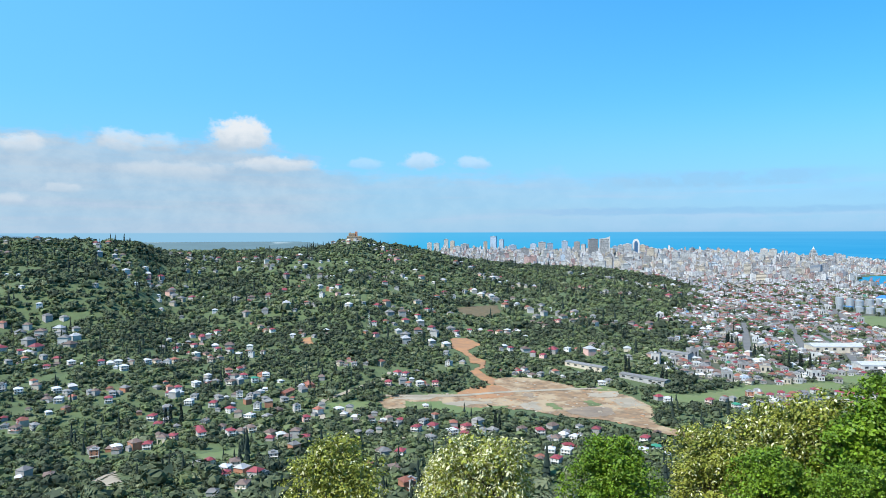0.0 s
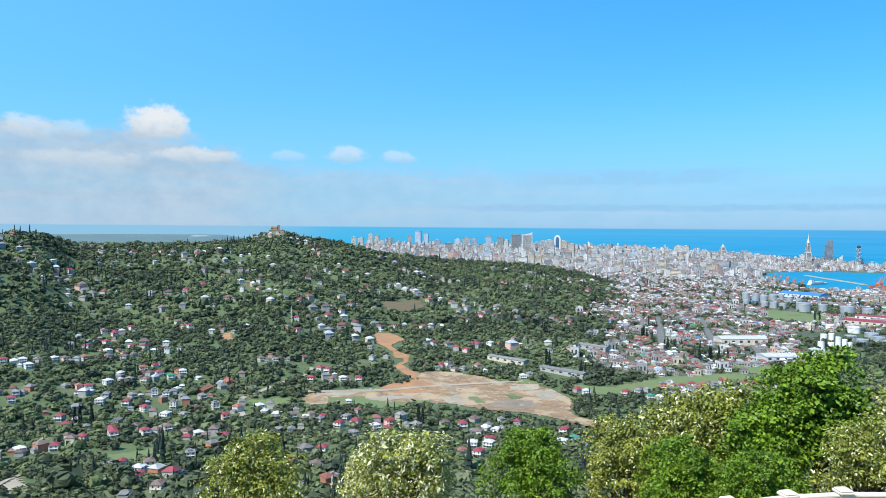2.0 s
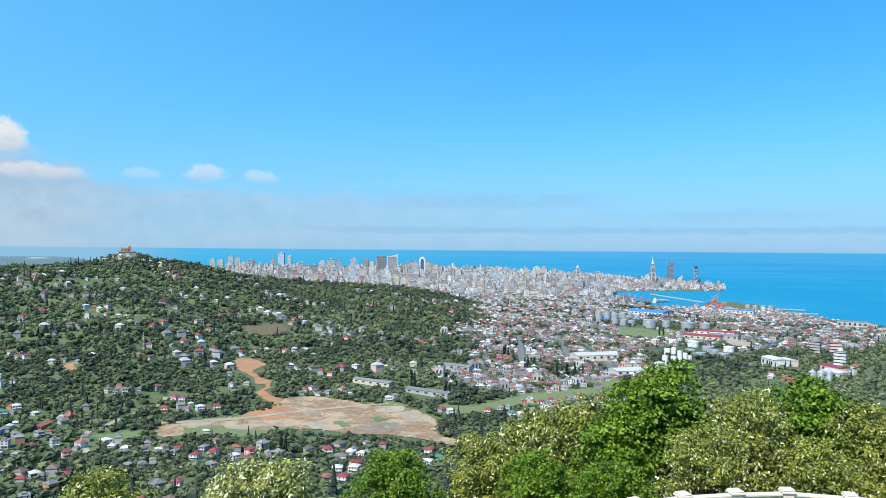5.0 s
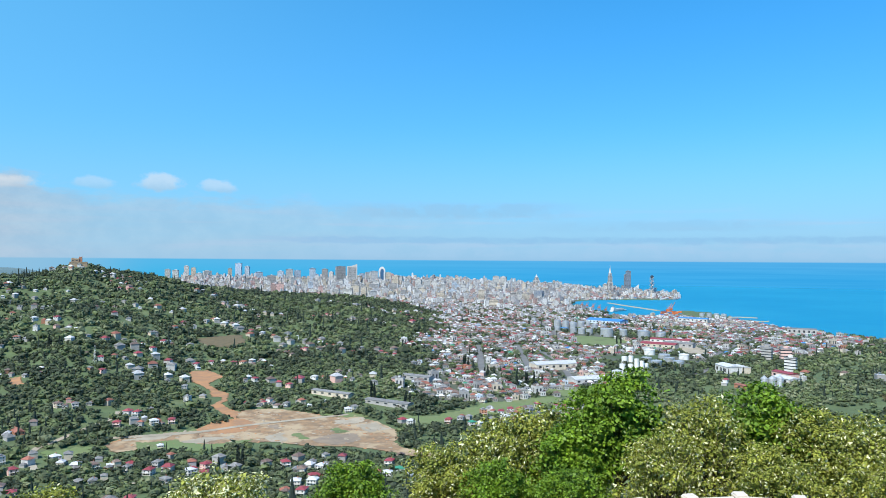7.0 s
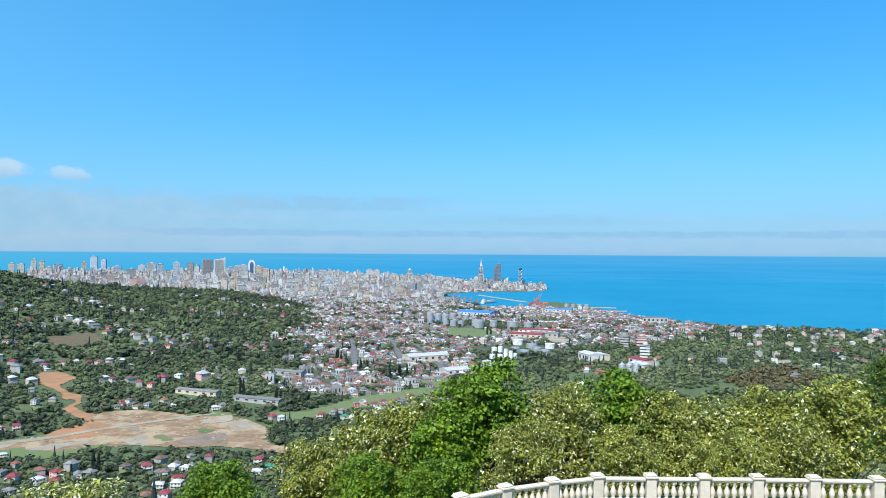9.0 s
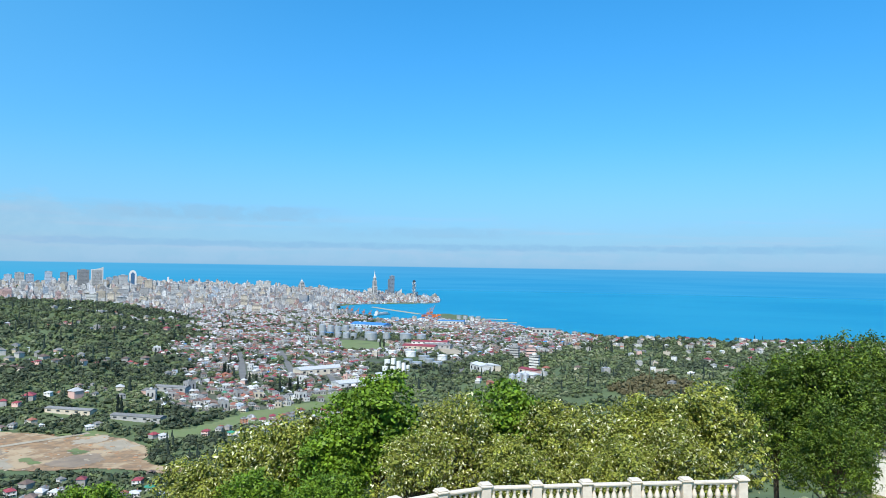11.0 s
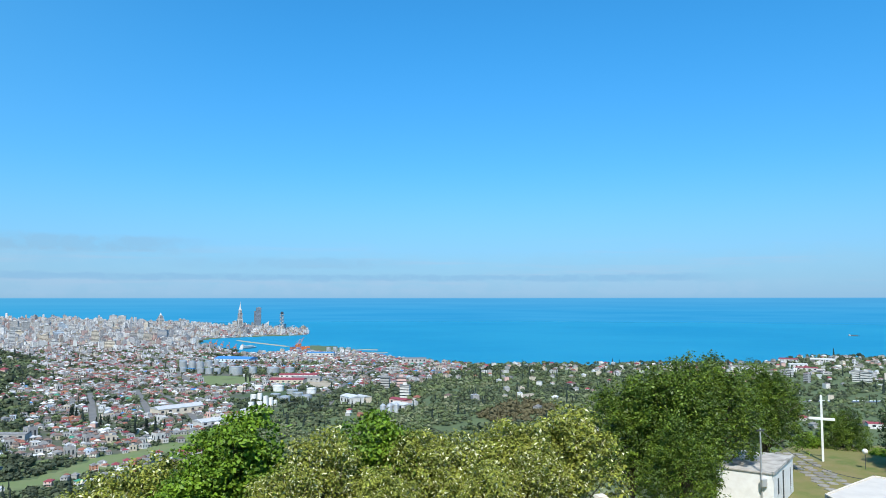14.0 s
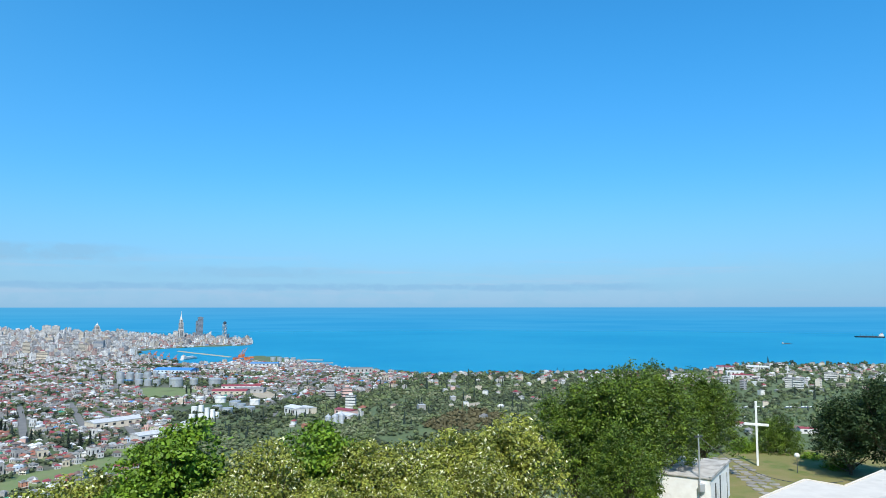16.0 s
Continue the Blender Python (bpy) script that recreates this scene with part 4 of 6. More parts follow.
def gable_proto(h):
    """A unit house, walls 1 by 1 by h and a hipped roof; the last faces are the roof."""
    V = [(-.5, -.5, -.3), (.5, -.5, -.3), (.5, .5, -.3), (-.5, .5, -.3), (-.5, -.5, h), (.5, -.5, h), (.5, .5, h), (-.5, .5, h),
         (-.56, -.56, h), (.56, -.56, h), (.56, .56, h), (-.56, .56, h), (0, -.16, h + .3), (0, .16, h + .3)]
    T = [(0, 1, 5), (0, 5, 4), (1, 2, 6), (1, 6, 5), (2, 3, 7), (2, 7, 6), (3, 0, 4), (3, 4, 7),
         (8, 9, 12), (9, 10, 13), (9, 13, 12), (10, 11, 13), (11, 8, 12), (11, 12, 13), (8, 10, 9), (8, 11, 10)]
    return np.array(V, float), np.array(T)


def flat_proto(h):
    V = [(x, y, z) for z in (-.3, h) for x, y in ((-.5, -.5), (.5, -.5), (.5, .5), (-.5, .5))]
    V += [(-.2, -.2, h), (.1, -.2, h), (.1, .2, h), (-.2, .2, h), (-.2, -.2, h + .2), (.1, -.2, h + .2), (.1, .2, h + .2), (-.2, .2, h + .2)]
    T = [(0, 1, 5), (0, 5, 4), (1, 2, 6), (1, 6, 5), (2, 3, 7), (2, 7, 6), (3, 0, 4), (3, 4, 7),
         (8, 9, 13), (8, 13, 12), (10, 11, 15), (10, 15, 14), (4, 5, 6), (4, 6, 7), (12, 13, 14), (12, 14, 15)]
    return np.array(V, float), np.array(T)


def town_houses():
    g = np.random.RandomState(5)
    ux, uy = math.sin(radians(-24)), math.cos(radians(-24))     # the way the streets run
    x, y, keep = [], [], []
    for gap, lo, hi in ((8.2, 0, 2350), (11.5, 2350, 5000)):
        i, j = np.meshgrid(np.arange(int(-3400 / gap), int(2500 / gap)), np.arange(int(360 / gap), int(5000 / gap)), indexing="ij")
        i, j = i.ravel(), j.ravel()
        a, b = i * gap + g.normal(0, gap * 0.26, i.size), j * gap + g.normal(0, gap * 0.26, i.size)
        a, b = a + 14 * waves(a, b, 700, 53), b + 14 * waves(b, a, 600, 54)
        px, py = a * uy + b * ux, -a * ux + b * uy
        d = np.hypot(px, py)
        ok = (i % 9 != 3) & (j % 13 != 5) & (d >= lo) & (d < hi)
        x.append(px[ok])
        y.append(py[ok])
    x, y = np.concatenate(x), np.concatenate(y)
    keep = in_town(x, y) & ~is_water(x + 15, y + 15) & ~is_water(x - 15, y - 15) & ~on_street(x, y)
    for poly in OPEN_TOWN:
        keep &= ~in_poly(x, y, list(poly))
    d = np.hypot(x, y)
    keep &= g.rand(len(x)) < np.where(d > 3000, 0.8, np.where(d < 1050, 0.62, 0.86)) * (1 - 0.8 * (waves(x, y, 120, 51) > 0.3))
    x, y, d = x[keep], y[keep], d[keep]
    n = len(x)
    size = g.uniform(3.9, 7.2, n) * np.where(d > 2350, 1.4, 1.0)
    far = smooth01((d - 1500) / 1500)
    block = g.rand(n) < 0.07 + 0.18 * far
    size = np.where(block, size * g.uniform(1.0, 1.5, n), size)
    tall = np.where(block, size * g.uniform(0.6, 1.0 + 0.9 * far, n), size)
    pick = np.where(block, 3 + g.randint(0, 2, n), g.randint(0, 3, n))
    protos = [gable_proto(0.36), gable_proto(0.5), gable_proto(0.66), flat_proto(1.0), flat_proto(1.2)]
    P = np.stack([x, y, land_z(x, y)], -1)
    turn = np.full(n, radians(24)) + g.normal(0, 0.2, n) + g.randint(0, 2, n) * math.pi / 2
    V, F, owner = stamp(protos, P, size, turn, pick, tall)
    wall = g.choice(6, n, p=(0.42, 0.18, 0.26, 0.07, 0.05, 0.02))
    wall = np.where(d > 1900, 13 + g.choice(4, n, p=(0.44, 0.2, 0.26, 0.10)), wall)
    roof = g.choice(7, n, p=(0.14, 0.09, 0.29, 0.22, 0.24, 0.01, 0.01))
    roof = np.where(block, g.choice((2, 4, 2, 3), n), roof)
    nth = np.concatenate([np.tile(np.arange(16), (pick == k).sum()) for k in range(5)])
    is_roof = np.where(pick[owner] < 3, nth >= 8, nth >= 12)
    which = np.where(is_roof, 6 + roof[owner], wall[owner])
    tagged(new("town_houses", mesh_from("town_houses", V, F, WALLS[:6] + ROOFS + FACADES, which)), "dense streets of low houses with red, grey and pale roofs", "houses", kind="stuff")
    # the windows of the nearer ones
    b = np.nonzero(d < 1900)[0]
    panes, quads = [], []
    for c, q in ((1, 0), (0, 1), (-1, 0), (0, -1)):
        for u in (-0.26, 0.2):
            k = len(panes)
            panes += [(0.508 * c - v * q, 0.508 * q + v * c, z) for v, z in ((u - 0.09, 0.3), (u + 0.09, 0.3), (u + 0.09, 0.72), (u - 0.09, 0.72))]
            quads.append((k, k + 1, k + 2, k + 3))
    high = tall[b] * np.array((0.36, 0.5, 0.66, 1.0, 1.2))[pick[b]]
    V, F, _ = stamp([(np.array(panes), np.array(quads))], P[b], size[b], turn[b], np.zeros(len(b), int), high)
    tagged(new("town_windows", mesh_from("town_windows", V, F, [GLASS])), "dark windows of the town's low houses", "windows", kind="stuff")
    return n


def far_blocks():
    """The crowd of mid-rise blocks at the town's far end and by the northern shore."""
    g = np.random.RandomState(77)
    a = np.radians(np.concatenate([g.uniform(-35, -3, 1500), g.uniform(40, 53, 95)]))
    d = np.concatenate([g.uniform(2500, 4750, 1500), g.uniform(1420, 2120, 95)])
    x, y = d * np.sin(a), d * np.cos(a)
    west = np.degrees(a) < 10
    keep = ~is_water(x, y) & ~is_water(x * 1.02, y * 1.02) & (in_town(x, y) | ~west)
    keep &= g.rand(len(x)) < np.where(west, np.clip(0.12 + 0.75 * (d - 2500) / 1500, 0, 0.8), 0.8)
    x, y, d, west = x[keep], y[keep], d[keep], west[keep]
    n = len(x)
    wide = np.where(west, g.uniform(9, 20, n), g.uniform(7, 15, n))
    tall = np.where(west, g.uniform(11, 26, n) + 20 * (g.rand(n) < 0.3 * smooth01((d - 3000) / 900)) * g.rand(n), g.uniform(4, 8, n) + 9 * (g.rand(n) < 0.1))
    V0 = [(px, py * 0.62, z) for z in (-0.1, 1.0) for px, py in ((-.5, -.5), (.5, -.5), (.5, .5), (-.5, .5))]
    V0 += [(px, py, z) for z in (1.0, 1.1) for px, py in ((-.2, -.15), (.15, -.15), (.15, .15), (-.2, .15))]
    T0 = []
    for k in (0, 8):
        T0 += [(k, k + 1, k + 5, k + 4), (k + 1, k + 2, k + 6, k + 5), (k + 2, k + 3, k + 7, k + 6), (k + 3, k, k + 4, k + 7), (k + 4, k + 5, k + 6, k + 7)]
    P = np.stack([x, y, land_z(x, y)], -1)
    V, F, owner = stamp([(np.array(V0), np.array(T0))], P, wide, g.normal(0.42, 0.25, n) + g.randint(0, 2, n) * math.pi / 2, np.zeros(n, int), tall)
    nth = np.tile(np.arange(10), n)
    wall = g.choice(4, n, p=(0.56, 0.2, 0.16, 0.08))
    which = np.where(nth % 5 == 4, 4 + g.choice(3, n, p=(0.6, 0.2, 0.2))[owner], wall[owner])
    tagged(new("far_town_blocks", mesh_from("far_town_blocks", V, F, FACADES + [ROOFS[2], ROOFS[3], ROOFS[0]], which)), "crowded pale mid-rise blocks in the seaside town", "apartment blocks", kind="stuff")


OPEN_TOWN = (((-78, 1418), (-62, 1477), (-22, 1469), (45, 1401), (38, 1361), (19, 1302), (1, 1274), (-50, 1304)), ((-20, 1180), (120, 1230), (160, 1000), (60, 960), (-5, 1000)), ((-130, 1690), (120, 1560), (110, 1420), (-90, 1480)), ((-100, 2060), (60, 1900), (200, 1660), (170, 1640), (30, 1850), (-130, 2020)), ((60, 1440), (150, 1400), (165, 1270), (140, 1190), (50, 1330)), ((110, 2060), (110, 2260), (230, 2350), (330, 2100)), ((120, 1020), (175, 1020), (220, 960), (200, 860), (150, 850)))
town_houses()
far_blocks()

# ---- town blocks ----


def make_block(place, w, l, storeys, wall, label, category="apartment block", group="town blocks", bands=True, step=3.0, glass=GLASS):
    """A tall block: walls between bands of windows at each storey, and a roof house."""
    h = storeys * step
    top = thing("apartment_block", place, label, category, group)
    part("wall", boxed((-w / 2, -l / 2, -2), (w / 2, l / 2, h)), wall, top)
    roof = boxed((-w / 2 - 0.4, -l / 2 - 0.4, h), (w / 2 + 0.4, l / 2 + 0.4, h + 0.9))
    cover = part("roof", roof, ROOFS[2], top)
    part("lift_house", boxed((-w / 5, -l / 5, h + 0.9), (w / 5, l / 5, h + 4.0)), wall, cover)
    key = (w, l, step, glass.name)
    if key not in BANDS:
        bm = boxed((-w / 2 - 0.2, -l / 2 - 0.2, step * 0.42), (w / 2 + 0.2, l / 2 + 0.2, step * 0.70))
        me = bpy.data.meshes.new("window_band")
        bm.to_mesh(me)
        bm.free()
        me.materials.append(glass)
        BANDS[key] = me
    for s in range(storeys):
        part("window_band", BANDS[key], glass, top, at=pose(0, 0, s * step))
    return top


BANDS = {}
FAR_BLOCKS = ((-2558, 4038, 33, 74), (-2523, 4060, 33, 63), (-2336, 4170, 30, 59), (-2243, 4221, 33, 73), (-2650, 3978, 37, 52), (-2611, 4004, 41, 48),
              (-2454, 4102, 56, 44), (-1954, 4097, 42, 53), (-1908, 4123, 50, 63), (-1864, 4143, 42, 56), (-1740, 4082, 41, 75), (-1673, 4113, 41, 71),
              (-1639, 4130, 31, 54), (-1452, 4158, 31, 47), (-1394, 4083, 27, 59), (-1358, 4099, 50, 65), (-1294, 4173, 41, 56), (-1070, 3585, 38, 70), (-2097, 4094, 50, 43))
MID_BLOCKS = ((-444, 2556, 24, 45), (-346, 2685, 25, 31), (-320, 2664, 19, 40), (-300, 2639, 19, 32), (-361, 2316, 33, 25), (-557, 2526, 28, 17),
              (-305, 3864, 45, 35), (-1297, 3306, 25, 41), (-1799, 3659, 54, 54), (-930, 3302, 27, 51), (-945, 3578, 35, 52), (-875, 3469, 33, 50),
              (-856, 3553, 28, 48), (-772, 3389, 27, 38), (-751, 3541, 28, 42), (-667, 3322, 26, 39), (-610, 3233, 20, 38))
COAST_BLOCKS = ((251, 1144, 15, 21, 3), (228, 1012, 14, 20, 0), (230, 1166, 14, 20, 2), (1064, 1058, 17, 19, 0), (1071, 1046, 16, 18, 0), (1228, 1118, 22, 18, 0), (820, 1260, 20, 12, 1), (960, 1230, 26, 9, 0))
WALLS.append(material("dark_cladding", (0.22, 0.27, 0.33), (0.17, 0.21, 0.26), 0.3, 0.4))
tones = ("white", "cream", "grey", "rose", "brick-red", "pale blue", "dark grey")
g = random.Random(4)


def block_at(x, y, w, h, tone, depth=None, glass=GLASS, what="apartment block in the seaside town"):
    az = -math.degrees(math.atan2(x, y))
    n = max(3, round(h / 4.2))
    return make_block(pose(x, y, float(land_z(x, y)), 0, 0, az + g.uniform(-18, 18)), w, depth or w * g.uniform(0.45, 0.8), n, WALLS[tone],
                      f"{'tall' if h > 40 else 'mid-rise'} {tones[tone]} {what}", step=h / n, glass=glass)


for x, y, w, h in FAR_BLOCKS + MID_BLOCKS:
    block_at(x, y, w * 0.85, h, g.choice((0, 0, 0, 1, 2, 0, 5)))
for x, y, w, h, tone in COAST_BLOCKS:
    block_at(x, y, w, h, tone, what="block near the shore")
block_at(-2289, 4196, 38, 92, 5, 30, BLUEGLASS, "tower clad in blue glass")
block_at(-253, 2703, 31, 40, 2, 22, BLUEGLASS, "glass office block")
for k in (-1, 1):
    block_at(-641 + 22 * k, 4338, 38, 50, 0, 20, what="hotel block standing as one of a pair")
# more mid-rise blocks, thickening towards the sea
made = 0
while made < 110:
    a, d = radians(g.uniform(-32, -4)), g.uniform(2700, 4600)
    x, y = d * math.sin(a), d * math.cos(a)
    if not in_town(x, y) or is_water(x, y) or g.random() > 0.35 + 0.65 * min(1, max(0, (-6 - math.degrees(a)) / 12)):
        continue
    block_at(x, y, g.uniform(16, 34), g.uniform(16, 40) * (1.15 if math.degrees(a) < -14 else 0.75), g.choice((0, 0, 0, 1, 1, 2, 3, 5)))
    made += 1


def curved_slab(x, y, w, depth, h, label, rise=14.0):
    """A tall slab with its roof sweeping up to one corner."""
    top = thing("apartment_block", pose(x, y, float(land_z(x, y)), 0, 0, -math.degrees(math.atan2(x, y))), label, "apartment block", "town blocks")
    bm = bmesh.new()
    n = 8
    cols = []
    for k in range(n + 1):
        u = k / n
        px, pz = -w / 2 + w * u, h - rise + rise * u * u
        cols.append([bm.verts.new((px, s * depth / 2, z)) for s in (-1, 1) for z in (-2, pz)])
    for a, b in zip(cols, cols[1:]):
        for i, j in ((0, 1), (1, 3), (3, 2), (2, 0)):
            bm.faces.new((a[i], a[j], b[j], b[i]))
    bm.faces.new([cols[0][i] for i in (0, 1, 3, 2)])
    bm.faces.new([cols[-1][i] for i in (0, 2, 3, 1)])
    part("wall", bm, WALLS[0], top)
    for s in range(int((h - rise) / 4)):
        part("window_band", boxed((-w * 0.42, -depth / 2 - 0.4, s * 4 + 1.4), (w * 0.42, -depth / 2 + 0.2, s * 4 + 2.9)), GLASS, top)
    return top


block_at(-1522, 3980, 54, 96, 2, 24, what="slab tower with dark window bands")
curved_slab(-1461, 4006, 60, 24, 112, "tall pale slab tower with a roof sweeping upward")


def arch_tower(x, y, w, h):
    """A white tower with a round head round a strip of blue glass."""
    top = thing("apartment_block", pose(x, y, float(land_z(x, y)), 0, 0, -math.degrees(math.atan2(x, y))), "white tower with a rounded head and a blue glass strip", "apartment block", "town blocks")
    for nm, ww, dd, hh, mat in (("wall", w, 22, h, WALLS[0]), ("glass_strip", w * 0.5, 23.5, h * 0.86, BLUEGLASS)):
        bm = bmesh.new()
        ring = [(-ww / 2, -2)] + [(-ww / 2 * math.cos(math.pi * k / 14), hh - ww * 0.75 + ww * 0.75 * math.sin(math.pi * k / 14)) for k in range(15)] + [(ww / 2, -2)]
        f = bm.faces.new([bm.verts.new((px, -dd / 2, pz)) for px, pz in ring])
        e = bmesh.ops.extrude_face_region(bm, geom=[f])["geom"]
        bmesh.ops.translate(bm, verts=[v for v in e if isinstance(v, bmesh.types.BMVert)], vec=(0, dd, 0))
        part(nm, bm, mat, top)


arch_tower(-1327, 4159, 40, 92)


def spire_tower(x, y, w, h, label, steps):
    """A white stepped tower that ends in a needle."""
    top = thing("tower", pose(x, y, float(land_z(x, y)), 0, 0, 20 - math.degrees(math.atan2(x, y))), label, "tower", "towers by the sea")
    bm, rows = bmesh.new(), []
    for lo, hi, share in steps:
        r = w * share / 2
        box(bm, (-r, -r, h * lo - 1), (r, r, h * hi), 0.4)
        for k in range(int(h * (hi - lo) / 4.2)):
            rows.append((r, h * lo + 4.2 * k + 1.4))
    part("wall", bm, WALLS[0], top)
    z0, r0 = h * steps[-1][1], w * steps[-1][2] / 2
    part("spire", turned([(r0, z0 - 0.5), (r0 * 0.55, z0 + (h - z0) * 0.3), (r0 * 0.22, z0 + (h - z0) * 0.6), (0.15, h)], 12), WALLS[0], top)
    for r, z in rows:
        bm = boxed((-r - 0.2, -r * 0.7, z), (r + 0.2, r * 0.7, z + 2.0))
        box(bm, (-r * 0.7, -r - 0.2, z), (r * 0.7, r + 0.2, z + 2.0))
        part("window_band", bm, GLASS, top)


spire_tower(5, 3747, 23, 136, "very tall white tower with a needle spire", ((0, 0.36, 1.0), (0.36, 0.58, 0.78), (0.58, 0.70, 0.55)))
spire_tower(-408, 4204, 30, 76, "white stepped hotel tower with a pointed top", ((0, 0.55, 1.0), (0.55, 0.72, 0.72), (0.72, 0.82, 0.45)))
block_at(-19, 3816, 24, 35, 0)
block_at(94, 3765, 25, 104, 6, 16, GLASS, "dark glass hotel tower on the seafront")
block_at(79, 3790, 12, 84, 6, 14, GLASS, "dark glass hotel wing on the seafront")
curved_slab(131, 3820, 34, 20, 36, "low white hotel wing with a sweeping roof", 16)


def lattice_tower(x, y, w, h):
    """An open round tower of crossing bands with a globe at its head."""
    top = thing("tower", (x, y, float(land_z(x, y))), "open lattice tower with winding bands and a globe on top", "tower", "towers by the sea")
    part("core", turned([(w * 0.17, -1), (w * 0.17, h * 0.86)], 12), STEEL, top)
    for way in (-1, 1):
        for s in range(3):
            bm = bmesh.new()
            last = None
            for k in range(33):
                a = way * k / 32 * 2 * math.pi * 1.5 + s * 2 * math.pi / 3
                r = w * 0.46
                p = Vector((r * math.cos(a), r * math.sin(a), h * 0.88 * k / 32))
                if last is not None:
                    rod(bm, last, p, w * 0.045, steps=5)
                last = p
            part("band", bm, STEEL, top)
    for k in range(9):
        part("ring", turned([(w * 0.46, 0), (w * 0.5, 0.5), (w * 0.46, 1.0)], 16), STEEL, top, at=pose(0, 0, h * (0.02 + 0.105 * k)))
    bm = bmesh.new()
    bmesh.ops.create_icosphere(bm, subdivisions=2, radius=w * 0.36, matrix=Matrix.Translation((0, 0, h * 0.93)))
    part("globe", bm, GLASS, top)


lattice_tower(195, 3512, 22, 87)


def ferris_wheel(x, y, r):
    """A great wheel at rest on two leg frames."""
    top = thing("ferris_wheel", pose(x, y, float(land_z(x, y)), 0, 0, 15), "white ferris wheel by the shore", "ferris wheel")
    bm = bmesh.new()
    for s in (-1.5, 1.5):
        ring = [Vector((r * math.cos(2 * math.pi * k / 28), s, r + 3 + r * math.sin(2 * math.pi * k / 28))) for k in range(28)]
        for k in range(28):
            rod(bm, ring[k], ring[(k + 1) % 28], 0.35, steps=5)
    part("rim", bm, WALLS[0], top)
    for k in range(14):
        a = 2 * math.pi * k / 14
        end = Vector((r * math.cos(a), 0, r + 3 + r * math.sin(a)))
        part("spoke", rod(bmesh.new(), (0, 0, r + 3), end, 0.16, steps=5), WALLS[0], top)
        part("cabin", boxed(end + Vector((-0.9, -1, -2.2)), end + Vector((0.9, 1, -0.2)), 0.3), WALLS[5], top)
    for s in (-1, 1):
        for q in (-0.45, 0.45):
            part("leg", rod(bmesh.new(), (0, 3 * s, r + 3), (q * r, 5 * s, -0.5), 0.5, steps=6), WALLS[0], top)


ferris_wheel(231, 3279, 14)

# ---- storage tanks, silos, sheds and the port ----


def tank(x, y, w, h, mat, label, rim=True):
    top = thing("storage_tank", (x, y, float(land_z(x, y))), label, "storage tank", "storage tanks")
    r = w / 2
    part("shell", turned([(r, -0.8), (r, h)], 24), mat, top, smooth=False)
    cover = part("roof", turned([(r * 1.02, h), (r * 1.02, h + 0.25), (r * 0.5, h + r * 0.10), (0.2, h + r * 0.14)], 24), mat, top)
    part("vent", turned([(0.3, h + r * 0.1), (0.3, h + r * 0.14 + 0.7)], 8), STEEL, cover)
    if rim:
        part("girder", turned([(r + 0.02, h * 0.8), (r + 0.3, h * 0.82), (r + 0.3, h * 0.85), (r + 0.02, h * 0.87)], 24), STEEL, top)
        bm = bmesh.new()
        for k in range(10):
            a, b = (-2.2 + 0.1 * k), (-2.2 + 0.1 * (k + 1))
            box(bm, ((r + 0.1) * math.cos(a) - 0.3, (r + 0.1) * math.sin(a) - 0.3, h * k / 10), ((r + 0.7) * math.cos(b), (r + 0.7) * math.sin(b), h * k / 10 + 0.25))
        part("stair", bm, STEEL, top)


for x, y, w, h in ((65, 1063, 15, 8.7), (81, 1144, 17, 8.2), (111, 1158, 15, 7.7), (87, 1110, 14, 7.4), (96, 1076, 15, 7.2), (33, 1214, 13, 8.7), (63, 1204, 17, 8.6),
                   (54, 1108, 14, 7.4), (66, 1469, 23, 13.6), (98, 1473, 19, 11.7), (-4, 1484, 25, 15), (28, 1483, 15, 13.8)):
    tank(x, y, w, h, STEEL if y < 1150 or y > 1300 else TANKWHITE, "round grey steel storage tank with a low cone roof" if y < 1150 or y > 1300 else "round white storage tank with a low cone roof")
tank(6, 1212, 14, 8, WALLS[1], "round tan storage tank with a low cone roof")
for x, y, w, h in ((18, 1018, 8, 8.3), (29, 1026, 7.5, 7.3), (37, 1026, 6.4, 14.6), (44, 1030, 6.4, 11.4), (50, 1034, 5.9, 7.4), (22, 1082, 8.4, 10.3), (31, 1083, 7, 11.7)):
    tank(x, y, w, h, TANKWHITE, "slim white upright storage tank", False)
for x, y, w, h in ((-114, 1667, 16, 15), (-94, 1645, 15, 15), (-77, 1628, 15, 14), (-61, 1659, 15, 14), (-46, 1675, 10, 13), (-71, 1523, 14, 11), (-55, 1517, 14, 11),
                   (-39, 1511, 14, 10.5), (-12, 1655, 13, 8), (-106, 1553, 12, 10), (-30, 1630, 13, 10.5), (250, 2110, 14, 9), (268, 2105, 14, 9), (286, 2100, 14, 9), (304, 2090, 14, 9)):
    tank(x, y, w, h, STEEL, "round grey steel storage tank with a low cone roof")


def silo(x, y, w, h):
    top = thing("grain_silo", (x, y, float(land_z(x, y))), "ribbed galvanised steel grain silo with a cone top", "silo", "grain silos")
    r = w / 2
    prof = [(r, -0.5)]
    for k in range(12):
        prof += [(r, h * 0.78 * k / 12), (r + 0.12, h * 0.78 * (k + 0.5) / 12)]
    part("shell", turned(prof + [(r, h * 0.78)], 20), STEEL, top)
    part("roof", turned([(r + 0.15, h * 0.78), (0.5, h), (0.4, h + 0.6)], 20), STEEL, top)


for x, y in ((171, 882), (179, 880), (187, 879)):
    silo(x, y, 7.8, 12.5)


